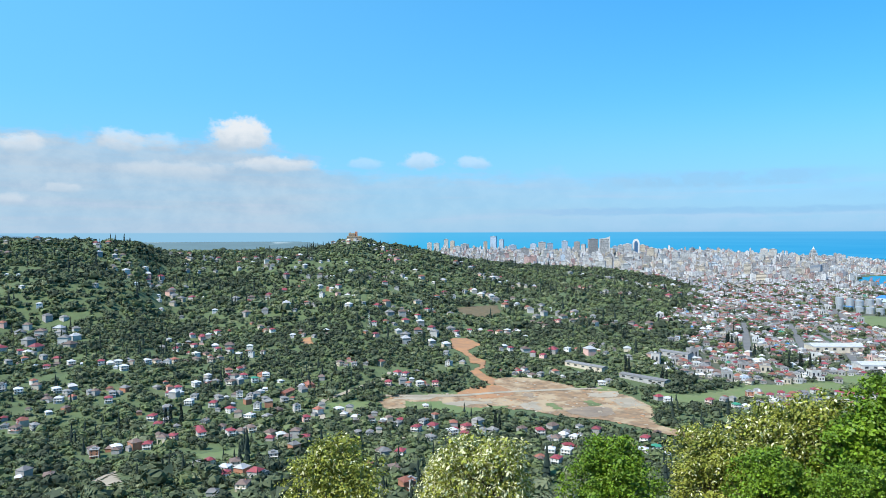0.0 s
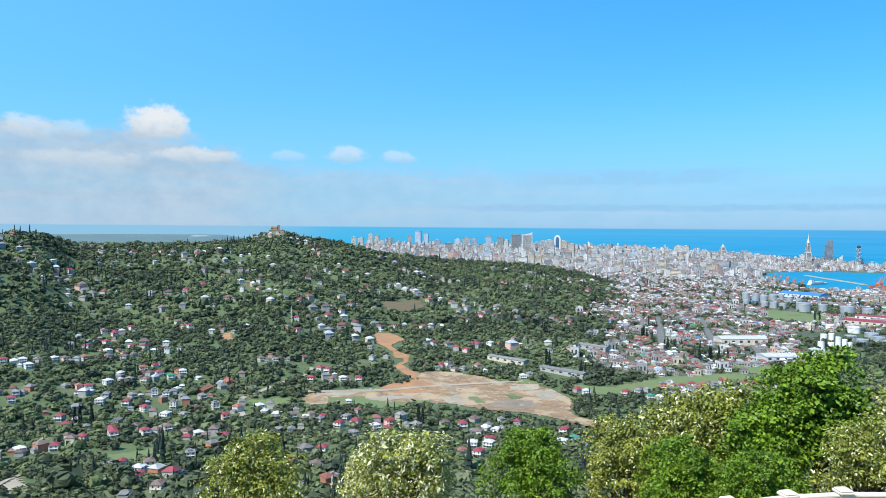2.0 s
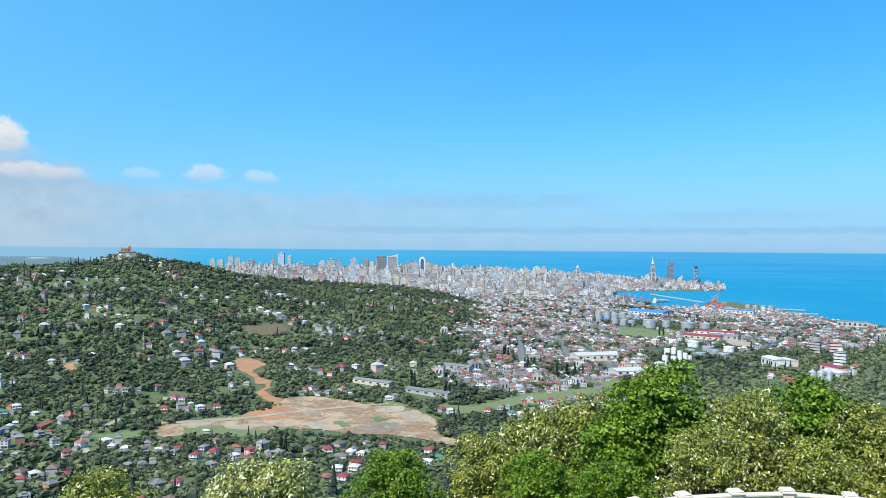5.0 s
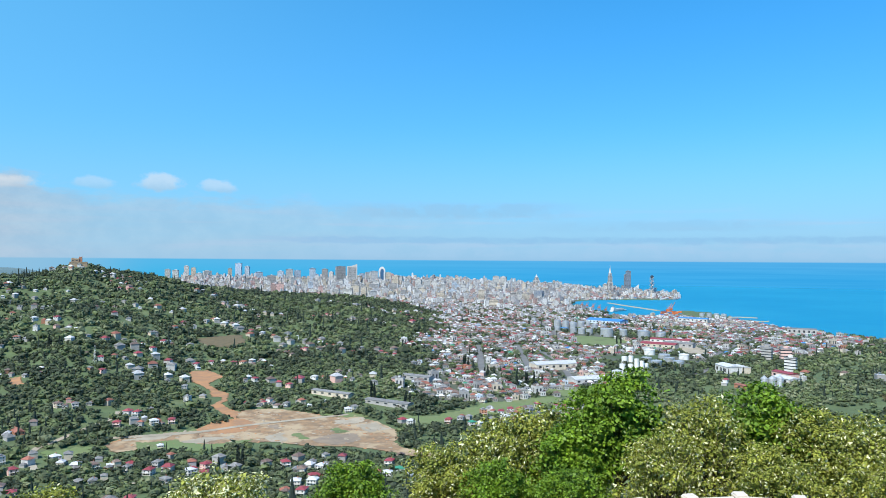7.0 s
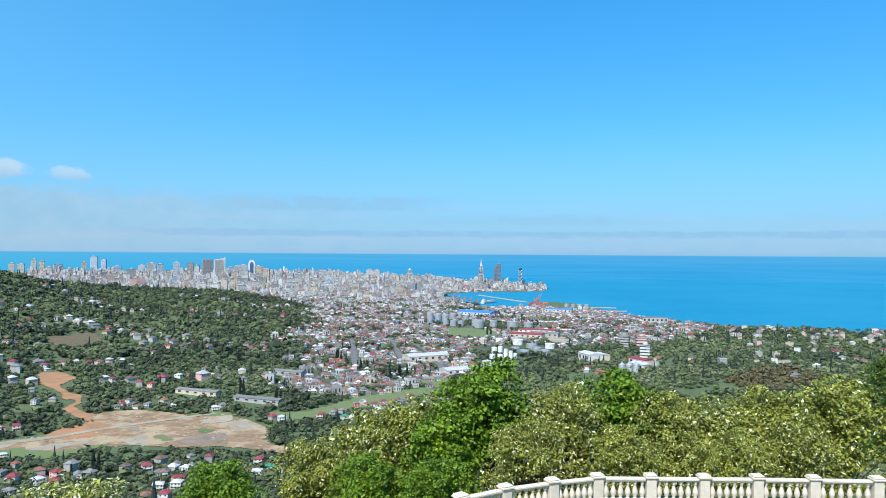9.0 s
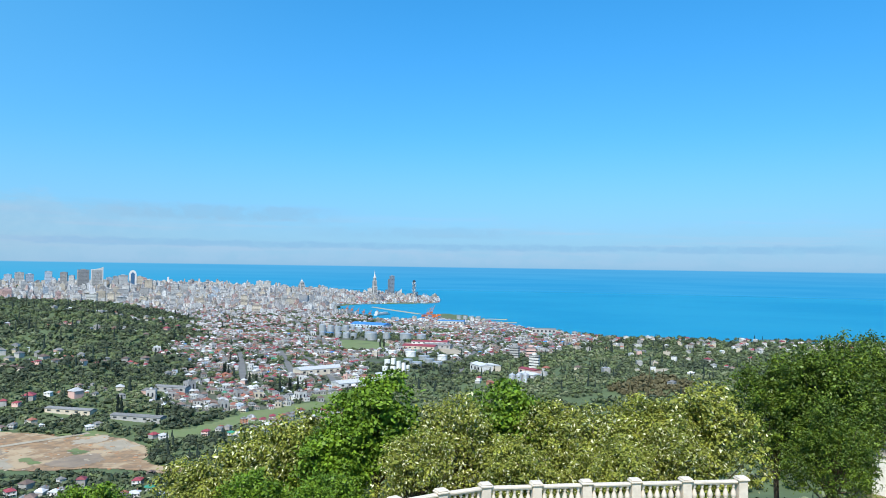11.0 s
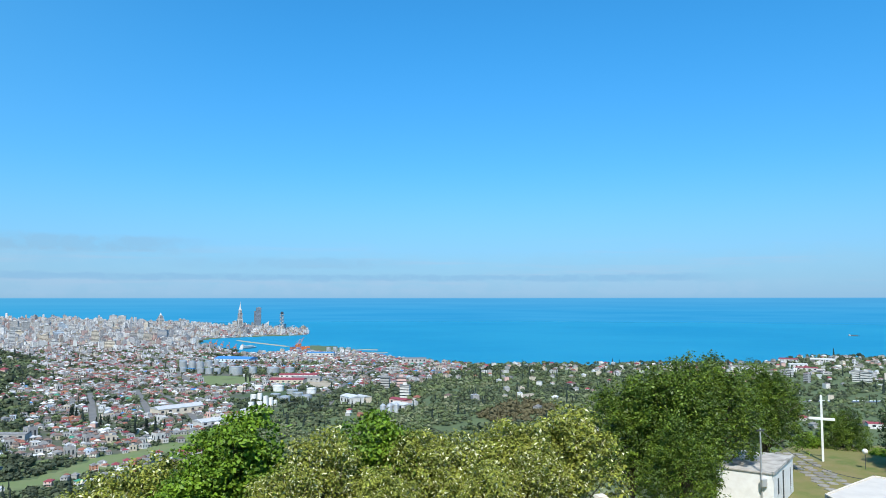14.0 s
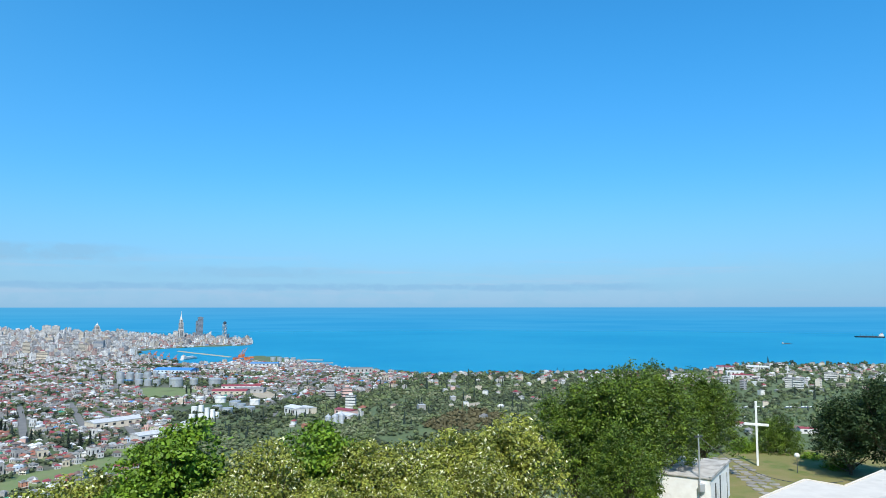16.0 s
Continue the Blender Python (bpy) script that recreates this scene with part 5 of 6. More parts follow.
def shed_hall(x, y, w, l, h, wall, roof, turn, label):
    """A long low hall with a shallow roof, loading doors and roof lights."""
    top = thing("warehouse", pose(x, y, float(land_z(x, y)), 0, 0, turn), label, "warehouse", "warehouses")
    part("wall", boxed((-w / 2, -l / 2, -1.5), (w / 2, l / 2, h)), wall, top)
    r = hip_roof(w, l, w * 0.11, 0.4, 1.0)
    bmesh.ops.translate(r, verts=r.verts, vec=(0, 0, h))
    part("roof", r, roof, top)
    for k in range(max(1, int(l / 9))):
        for s in (-1, 1):
            yy = -l / 2 + (k + 0.5) * l / max(1, int(l / 9))
            part("window", boxed((s * w / 2 - 0.1, yy - 1.8, h * 0.45), (s * w / 2 + 0.1, yy + 1.8, h * 0.8)), GLASS, top)


for x, y, w, l, h, wi, ri, turn, words in (
        (-5, 1790, 40, 92, 8, 5, 6, 60, "long hall with a bright blue sheet roof"), (-100, 1600, 10, 30, 4, 5, 6, 60, "small hall with a bright blue sheet roof"),
        (205, 1900, 22, 70, 9, 0, 6, 72, "port hall with a bright blue arched roof"), (150, 995, 20, 30, 12, 0, 3, 20, "white factory hall with a pale roof"),
        (168, 1010, 14, 22, 9, 1, 3, 20, "cream factory hall with a pale roof"), (145, 867, 8, 16, 5, 4, 1, 30, "small orange-red brick hall"),
        (200, 905, 18, 26, 7, 0, 3, 30, "white hall standing beside the silos"), (208, 950, 14, 30, 8, 3, 0, 30, "rose hall with a crimson roof"),
        (-75, 1010, 26, 60, 8, 1, 3, -60, "long cream hall with a pale roof"), (-20, 905, 22, 56, 6, 0, 3, -60, "wide white hall with a pale roof"),
        (10, 915, 12, 12, 13, 0, 3, 0, "tall plain white block-like hall"), (85, 1310, 24, 60, 7, 1, 0, 70, "hall with a crimson sheet roof"), (120, 1330, 20, 50, 7, 2, 2, 70, "grey hall with a grey roof"),
        (110, 1395, 18, 70, 6, 0, 0, 75, "low hall with a crimson sheet roof"), (386, 1619, 14, 54, 13, 2, 2, 76, "grey concrete hall frame at the shore"),
        (-215, 700, 11, 52, 4.5, 2, 2, 72, "long grey hall with a grey roof"), (-285, 725, 10, 50, 4.5, 1, 2, 72, "long cream hall with a grey roof"), (-225, 850, 12, 40, 6, 2, 2, 72, "grey hall with a grey roof")):
    shed_hall(x, y, w, l, h, WALLS[wi], ROOFS[ri], turn, words)
    clear_spots.append((x, y, max(w, l) * 0.55))


def port_crane(x, y, h, turn):
    top = thing("harbour_crane", pose(x, y, 1.6, 0, 0, turn), "tall orange harbour crane with a raised jib", "crane", "harbour cranes")
    for sx in (-4, 4):
        for sy in (-4, 4):
            part("leg", rod(bmesh.new(), (sx, sy, 0), (sx * 0.5, sy * 0.5, h * 0.4), 0.7, 0.5, 6), ORANGE, top)
    part("cabin", boxed((-4, -3, h * 0.4), (4, 3, h * 0.55), 0.3), ORANGE, top)
    part("jib", rod(rod(bmesh.new(), (-1.5, 0, h * 0.5), (h * 0.45, 0, h * 1.1), 0.6, 0.3, 6), (1.5, 0, h * 0.5), (h * 0.45, 0, h * 1.1), 0.4, 0.3, 6), ORANGE, top)
    part("stay", rod(bmesh.new(), (-3, 0, h * 0.85), (h * 0.45, 0, h * 1.1), 0.15, steps=5), ORANGE, top)
    part("mast", rod(bmesh.new(), (0, 0, h * 0.5), (-3, 0, h * 0.86), 0.5, 0.3, 6), ORANGE, top)


port_crane(162, 2150, 30, 20)
port_crane(172, 2160, 34, 35)
for x, y in ((-70, 2420), (-50, 2370), (-30, 2290), (-88, 2470), (-10, 2210)):
    port_crane(x, y, 17, g.uniform(-40, 60))
# stacked containers on the quay
bm_rows = []
for k in range(45):
    x, y = g.uniform(120, 205), g.uniform(2090, 2240)
    if is_water(x - 8, y + 8) or is_water(x, y + 12):
        continue
    bm_rows.append((x, y, g.randint(1, 3)))
box_mats = [ORANGE, ROOFS[1], WALLS[1], ROOFS[6], WALLS[0]]
box_mesh = [part("shipping_container", boxed((-6, -1.25, 0), (6, 1.25, 2.6), 0.06), m, None, at=pose(140 + 14 * i, 2100, float(land_z(140 + 14 * i, 2100)))) for i, m in enumerate(box_mats)]
for b, w in zip(box_mesh, ("orange", "rust-red", "cream", "blue", "white")):
    tagged(b, f"{w} steel shipping container on the quay", "container", "shipping containers")
for x, y, n in bm_rows:
    for s in range(n):
        copy_thing(g.choices(box_mesh, (6, 3, 1, 1, 1))[0], pose(x, y, float(land_z(x, y)) + 2.6 * s, 0, 0, 12))


def mole(name, line, width, label):
    """A stone mole: a low bank with sloping sides and a flat top, standing in the water."""
    V, F = [], []
    for k, p in enumerate(line):
        a, b = Vector(line[max(k - 1, 0)]), Vector(line[min(k + 1, len(line) - 1)])
        d = (b - a).normalized()
        nrm = Vector((-d.y, d.x))
        for s, z in ((-1.0, -3.0), (-0.6, 2.0), (0.6, 2.0), (1.0, -3.0)):
            q = Vector(p) + nrm * s * width / 2
            V.append((q.x, q.y, z))
    for k in range(len(line) - 1):
        for j in range(3):
            F.append((4 * k + j, 4 * k + j + 1, 4 * k + j + 5, 4 * k + j + 4))
    F += [(0, 1, 2, 3), tuple(4 * (len(line) - 1) + j for j in (3, 2, 1, 0))]
    tagged(new(name, mesh_from(name, V, F, [GRAVEL])), label, "mole", kind="structure")


mole("pier_mole", [(-2, 2740), (40, 2620), (90, 2500), (150, 2350)], 16, "long grey stone mole inside the harbour")
mole("breakwater", [(318, 2120), (350, 2140), (395, 2120)], 12, "stone breakwater reaching out from the port")
mole("breakwater_outer", [(330, 2030), (372, 2000), (398, 1998), (400, 2015)], 8, "thin concrete breakwater with a bent end")


def ship(x, y, length, turn, hull, label, tall=True):
    top = thing("ship", pose(x, y, 0, 0, 0, turn), label, "ship", "ships")
    bm = bmesh.new()
    L, B, H = length / 2, length * 0.075, length * 0.05
    lo = [bm.verts.new((px, py, -1.5)) for px, py in ((-L, -B * .7), (L * .7, -B * .7), (L * .9, 0), (L * .7, B * .7), (-L, B * .7))]
    hi = [bm.verts.new((px, py, H)) for px, py in ((-L, -B), (L * .75, -B), (L, 0), (L * .75, B), (-L, B))]
    bm.faces.new(lo[::-1])
    bm.faces.new(hi)
    for k in range(5):
        bm.faces.new((lo[k], lo[(k + 1) % 5], hi[(k + 1) % 5], hi[k]))
    part("hull", bm, hull, top)
    part("deckhouse", box(boxed((-L * .92, -B * .8, H), (-L * .6, B * .8, H + length * .07), 0.2), (-L * .88, -B * .6, H + length * .07), (-L * .68, B * .6, H + length * .1)), WALLS[0], top)
    part("funnel", turned([(B * .25, H), (B * .22, H + length * .13)], 10, centre=(-L * .8, 0, 0)), ORANGE, top)
    if tall:
        for k in (-0.2, 0.2, 0.55):
            part("mast", rod(bmesh.new(), (L * k, 0, H - 0.2), (L * k, 0, H + length * .1), 0.5, 0.3, 6), DARKPAINT, top)
        part("hatch", boxed((-L * .5, -B * .6, H - 0.1), (L * .6, B * .6, H + 1.4), 0.2), ROOFS[4], top)
    else:
        part("upper_deck", boxed((-L * .6, -B * .8, H - 0.1), (L * .5, B * .8, H + length * .05), 0.3), WALLS[0], top)


ship(30, 2300, 90, 60, WALLS[0], "white passenger ship moored in the harbour", False)
ship(2392, 2388, 42, -45, DARKPAINT, "small dark cargo ship out at sea")
ship(3308, 2764, 138, 130, DARKPAINT, "long dark cargo ship far out at sea")


def tank_wagon(m):
    top = thing("tank_wagon", m, "white and blue railway tank wagon", "railway wagon", "railway wagons")
    bm = turned([(0.3, -4.0), (1.35, -3.8), (1.35, 3.8), (0.3, 4.0)], 12)
    bmesh.ops.rotate(bm, verts=bm.verts, cent=(0, 0, 0), matrix=Matrix.Rotation(math.pi / 2, 3, "X"))
    bmesh.ops.translate(bm, verts=bm.verts, vec=(0, 0, 2.6))
    part("tank", bm, TANKWHITE, top)
    part("frame", boxed((-1.2, -5.6, 0.8), (1.2, 5.6, 1.25)), ROOFS[6], top, "blue frame")
    part("dome", turned([(0.5, 3.8), (0.5, 4.4)], 10), ROOFS[6], top, "blue dome")
    for y in (-3.6, 3.6):
        part("bogie", boxed((-1.1, y - 1.1, -0.2), (1.1, y + 1.1, 0.82), 0.1), DARKPAINT, top)
    return top


first = None
for x, y, n in ((786, 866, 6), (829, 855, 6), (869, 842, 4)):
    for k in range(n):
        px, py = x + 6.2 * k * 0.957, y - 6.2 * k * 0.29
        m = pose(px, py, float(land_z(px, py)) + 0.3, 0, 0, 73)
        first = copy_thing(first, m) if first else tank_wagon(m)
        first.scale = (0.52, 0.52, 0.52)
road("road_rail_yard", ((700, 890), (786, 866), (900, 832), (1000, 800)), 10, ASPHALT, "grey railway bed with wagons", 0.3)
shed_hall(690, 660, 12, 24, 6, WALLS[0], ROOFS[0], 60, "white hall with a crimson sheet roof")
mole("jetty", [(1195, 1405), (1270, 1480), (1345, 1490), (1410, 1505)], 40, "pale concrete jetty at the shore")
for x, y, w, l, turn in ((1240, 1430, 20, 40, 40), (1310, 1400, 22, 50, 40), (1160, 1310, 16, 36, 60), (1120, 1240, 14, 40, 45), (1010, 1300, 18, 50, 52)):
    shed_hall(x, y, w, l, 7, WALLS[0], ROOFS[g.choice((0, 2, 3))], turn, "low white hall near the shore")


# low houses among trees along the shore
def shore_houses():
    g = np.random.RandomState(15)
    a = np.radians(g.uniform(8, 56, 1500))
    d = np.sqrt(g.uniform(700 ** 2, 2150 ** 2, 1500))
    x, y = d * np.sin(a), d * np.cos(a)
    dc = np.interp(np.degrees(a), COAST_AZ, COAST_D)
    keep = ~is_water(x, y) & ~in_town(x, y) & (d < dc - 25) & (g.rand(1500) < 0.10 + 0.75 * smooth01((d - dc + 520) / 420) + 0.1 * (waves(x, y, 140, 71) > 0.3))
    x, y = x[keep], y[keep]
    n = len(x)
    size = g.uniform(5.6, 9.4, n)
    pick = np.where(g.rand(n) < 0.2, 2, g.randint(0, 2, n))
    V, F, owner = stamp([gable_proto(0.5), gable_proto(0.7), flat_proto(1.0)], np.stack([x, y, land_z(x, y)], -1), size, g.uniform(0, 3.14, n), pick)
    nth = np.concatenate([np.tile(np.arange(16), (pick == k).sum()) for k in range(3)])
    roof = g.choice(5, n, p=(0.15, 0.12, 0.33, 0.2, 0.2))
    wall = g.choice(4, n, p=(0.55, 0.22, 0.13, 0.10))
    which = np.where(nth >= np.where(pick[owner] < 2, 8, 12), 6 + roof[owner], wall[owner])
    tagged(new("shore_houses", mesh_from("shore_houses", V, F, WALLS[:6] + ROOFS, which)), "low pale houses strewn among trees along the shore", "houses", kind="stuff")
    for k in range(n):
        clear_spots.append((x[k], y[k], 6.5))
        clear_spots.append((x[k] * 0.994, y[k] * 0.994, 6.5))


shore_houses()


# sheds and lean-tos crowding round the hillside houses
def outbuildings():
    g = np.random.RandomState(35)
    rows = list(itertools.chain(UPPER_HAMLET, RIDGE_HAMLET, VALLEY_HAMLET, MILL_HAMLET, EAST_HAMLET, TOWN_EDGE)) * 2
    x, y = np.array([r[0] for r in rows], float), np.array([r[1] for r in rows], float)
    d = np.hypot(x, y)
    side, back = g.choice((-1, 1), len(x)) * g.uniform(6.5, 15, len(x)), g.uniform(-6, 22, len(x))
    x, y = x + (y * side + x * back) / d, y + (-x * side + y * back) / d
    keep = (g.rand(len(x)) < 0.8) & ~in_poly(x, y, list(SITE))
    x, y = x[keep], y[keep]
    n = len(x)
    size = g.uniform(3.6, 6.8, n)
    pick = g.randint(0, 3, n)
    V, F, owner = stamp([gable_proto(0.4), gable_proto(0.55), gable_proto(0.8)], np.stack([x, y, land_z(x, y)], -1), size, g.uniform(0, 3.14, n), pick)
    nth = np.concatenate([np.tile(np.arange(16), (pick == k).sum()) for k in range(3)])
    which = np.where(nth >= 8, 6 + g.choice(5, n, p=(0.16, 0.18, 0.28, 0.12, 0.26))[owner], g.choice(5, n, p=(0.22, 0.22, 0.36, 0.06, 0.14))[owner])
    tagged(new("outbuildings", mesh_from("outbuildings", V, F, WALLS[:6] + ROOFS, which)), "low sheds and small houses crowding round the hillside houses", "sheds", kind="stuff")
    for k in range(n):
        clear_spots.append((x[k], y[k], 4.6))
        clear_spots.append((x[k] * 0.988, y[k] * 0.988, 4.6))


outbuildings()


# small far houses on the hills, too many to tell apart
def hill_houses():
    g = np.random.RandomState(25)
    P = np.array(far_spots)
    n = len(P)
    pick = g.randint(0, 2, n)
    V, F, owner = stamp([gable_proto(0.5), gable_proto(0.7)], np.stack([P[:, 0], P[:, 1], land_z(P[:, 0], P[:, 1])], -1), g.uniform(7, 11, n), g.uniform(0, 3.14, n), pick)
    nth = np.concatenate([np.tile(np.arange(16), (pick == k).sum()) for k in range(2)])
    which = np.where(nth >= 8, 6 + g.choice(5, n, p=(0.14, 0.12, 0.36, 0.16, 0.22))[owner], g.choice(4, n, p=(0.36, 0.22, 0.36, 0.06))[owner])
    tagged(new("hill_houses", mesh_from("hill_houses", V, F, WALLS[:6] + ROOFS, which)), "small pale houses strewn over the wooded hills", "houses", kind="stuff")


hill_houses()


def hilltop_fort():
    """A tan stone fort with a square keep on the hilltop."""
    x, y = 1895 * math.sin(radians(-39.6)), 1895 * math.cos(radians(-39.6))
    top = thing("hilltop_fort", pose(x, y, float(land_z(x, y)) + 3.0, 0, 0, 39), "tan stone fort with a square keep on a wooded hilltop", "fort")
    wall = box(boxed((-18, -9, -9), (20, 9, 6), 0.3), (-18, -9.6, 5), (20, -8.4, 7.2))
    part("wall", wall, TAN, top)
    part("keep", box(boxed((-14, -6, 5.8), (2, 6, 15), 0.3), (-12, -5, 15), (-8, 5, 16.6)), TAN, top)
    part("tower", boxed((2.1, -4, 5.8), (9, 4, 19), 0.3), WALLS[4], top, "darker brown square tower")
    part("roof", boxed((9.5, -8, 6.0), (19.5, 8, 7.0), 0.1), ROOFS[1], top, "low red roof")
    for k in range(5):
        part("window", boxed((-12.5 + 2.8 * k, -6.15, 9), (-11.4 + 2.8 * k, -5.9, 11.5)), GLASS, top)
    for k in range(-2, 3):
        clear_spots.append((x + 12 * k, y + 9 * k, 24))
    clear_spots.append((x * 0.985, y * 0.985, 22))


hilltop_fort()


def far_ridge():
    """The outline of hills beyond the plain, their haze blue put into the colour."""
    az = np.linspace(-76, -56.5, 60)
    V, F = [], []
    for k, a in enumerate(az):
        e = float(np.interp(a, (-76, -66, -63, -61, -59.3, -56.5), (0.25, 0.12, -0.05, -0.28, -0.62, -0.95))) + 0.05 * float(waves(a * 10, 0.0, 40, 91)) * smooth01((-57 - a) / 2)
        for d, z in ((4300, 60.0), (4650, 150 + 4650 * math.tan(radians(e)) - 22 * (e > 0) - 20), (4930, 150 + 4930 * math.tan(radians(e - 0.05)))):
            V.append((d * math.sin(radians(a)), d * math.cos(radians(a)), z))
    for k in range(len(az) - 1):
        for j in range(2):
            F.append((3 * k + j, 3 * k + j + 1, 3 * k + j + 4, 3 * k + j + 3))
    tagged(new("backdrop_ridge", mesh_from("backdrop_ridge", V, F, [HAZED_RIDGE], None, True)), "low wooded hills on the far horizon", "hills", kind="structure")


far_ridge()


def pylon(x, y, h):
    """A slim lattice mast."""
    top = thing("lattice_mast", (x, y, float(land_z(x, y))), "slim grey steel lattice mast among the trees", "mast")
    for sx in (-1, 1):
        for sy in (-1, 1):
            part("leg", rod(bmesh.new(), (sx * 1.3, sy * 1.3, -0.5), (sx * 0.25, sy * 0.25, h), 0.12, 0.08, 5), STEEL, top)
    for k in range(7):
        r, z = 1.3 - 1.0 * k / 7, h * k / 7
        for a, b in (((-r, -r), (r, r)), ((r, -r), (-r, r))):
            part("brace", rod(bmesh.new(), (*a, z), (*b, z + h / 7), 0.07, steps=5), STEEL, top)


pylon(-560, 705, 20)
# ---- trees ----


def hillside(x, y, g):
    behind = np.hypot(x, y) - np.interp(np.degrees(np.arctan2(x, y)), RIDGE_AZ, RIDGE_D)
    return (behind < 70) & ~in_town(x, y) & (waves(x, y, 90, 61) + 0.6 * waves(x, y, 35, 62) < 0.50 + 0.3 * g.rand(len(x)))


def plain(x, y, g):
    return ~in_town(x, y) & (waves(x, y, 110, 64) + 0.6 * waves(x, y, 40, 65) < 0.32 + 0.4 * g.rand(len(x)))


def gardens(x, y, g):
    return in_town(x, y) & (waves(x, y, 120, 51) > -0.45 + 0.75 * g.rand(len(x)))


BROWN_WOOD = ((250, 753), (297, 821), (341, 839), (348, 749), (305, 692), (258, 695))
woods("hill_woods", 1, (-72, -8, 300, 1000), 5.4, 5.0, "thick mixed green woods and orchards on the near slopes", CROWNS, hillside)
woods("far_hill_woods", 2, (-74, -8, 1000, 2200), 9.0, 7.9, "thick green woods on the far hills", CROWNS_FAR, hillside)
woods("slope_woods", 3, (-75, 14, 190, 300), 4.6, 4.2, "thick green trees on the slope below the viewpoint", CROWNS, lambda x, y, g: (land_z(x, y) < 116) & (g.rand(len(x)) < 0.9))
PLAIN_KEEP = lambda x, y, g: plain(x, y, g) & ~in_poly(x, y, BROWN_WOOD) & ~((np.degrees(np.arctan2(x, y)) > 37) & (np.hypot(x, y) > 600) & (g.rand(len(x)) < 0.6))
woods("plain_woods", 4, (-8, 56, 400, 950), 6.6, 5.2, "thick green woods and gardens on the coastal plain", CROWNS, PLAIN_KEEP, fresh=0.45)
woods("shore_woods", 14, (-8, 56, 950, 2200), 8.8, 6.4, "thick green trees between the houses near the shore", CROWNS_FAR, PLAIN_KEEP, fresh=0.35)
woods("russet_wood", 6, (14, 28, 600, 950), 5.0, 5.5, "stand of russet-brown trees on a low rise", CROWNS_FAR, lambda x, y, g: in_poly(x, y, BROWN_WOOD), [RUSSET] * 5)
woods("town_gardens", 5, (-25, 15, 780, 2700), 9.0, 5.4, "scattered green garden trees between the town's houses", CROWNS_FAR, gardens)
# ---- the viewpoint: balustrade, shed, cross, roof terrace ----
POSTS = [(-2.3, 24.1), (-0.65, 25.6), (0.95, 26.75), (2.75, 27.65), (4.55, 28.35), (6.6, 28.45), (8.65, 28.55), (10.7, 28.65), (12.85, 28.7), (15.25, 28.75)]
FLOOR_Z, RAIL_Z = 140.5, 141.5
PLAIN = [(0.16, 0.0), (0.16, 0.05), (0.07, 0.10), (0.055, 0.14), (0.10, 0.24), (0.115, 0.32), (0.09, 0.42), (0.05, 0.54), (0.042, 0.60), (0.075, 0.63), (0.05, 0.66), (0.075, 0.70), (0.075, 0.74)]


def balustrade():
    top = thing("balustrade", (6.6, 28.4, FLOOR_Z), "cream cast-stone balustrade with turned balusters and square posts", "balustrade")
    base = Vector((6.6, 28.4, FLOOR_Z))
    post = bmesh.new()
    box(post, (-0.19, -0.19, -0.6), (0.19, 0.19, 0.98), 0.02)
    cap = box(box(bmesh.new(), (-0.25, -0.25, 0.98), (0.25, 0.25, 1.06), 0.02), (-0.22, -0.22, 1.055), (0.22, 0.22, 1.12), 0.03)
    plinth = box(bmesh.new(), (-0.23, -0.23, -0.6), (0.23, 0.23, 0.14), 0.02)
    post_ob = baluster_ob = cap_ob = plinth_ob = None
    bal = turned([(r, z) for r, z in PLAIN], 12)
    for k, (x, y) in enumerate(POSTS):
        a = Vector(POSTS[max(k - 1, 0)])
        b = Vector(POSTS[min(k + 1, len(POSTS) - 1)])
        turn = math.degrees(math.atan2((b - a).y, (b - a).x))
        m = pose(x - base.x, y - base.y, 0, 0, 0, turn)
        if post_ob is None:
            post_ob = part("post", post, STONE, top, at=m)
            cap_ob, plinth_ob = part("cap", cap, STONE, post_ob), part("plinth", plinth, STONE, post_ob)
        else:
            one = part("post", post_ob.data, STONE, top, at=m)
            part("cap", cap_ob.data, STONE, one)
            part("plinth", plinth_ob.data, STONE, one)
    for p, q in zip(POSTS, POSTS[1:]):
        p, q = Vector(p), Vector(q)
        d, mid = q - p, (p + q) / 2
        m = pose(mid.x - base.x, mid.y - base.y, 0, 0, 0, math.degrees(math.atan2(d.y, d.x)))
        h = d.length / 2 - 0.19
        part("top_rail", box(box(bmesh.new(), (-h, -0.14, 0.88), (h, 0.14, 0.97), 0.02), (-h, -0.10, 0.84), (h, 0.10, 0.88)), STONE, top, at=m)
        part("bottom_rail", box(bmesh.new(), (-h, -0.16, -0.5), (h, 0.16, 0.10), 0.02), STONE, top, at=m)
        n = 6
        for k in range(n):
            w = m @ pose(-h + (k + 0.5) * 2 * h / n, 0, 0.10)
            if baluster_ob is None:
                baluster_ob = part("baluster", bal, STONE, top, smooth=True, at=w)
            else:
                part("baluster", baluster_ob.data, STONE, top, at=w)


balustrade()


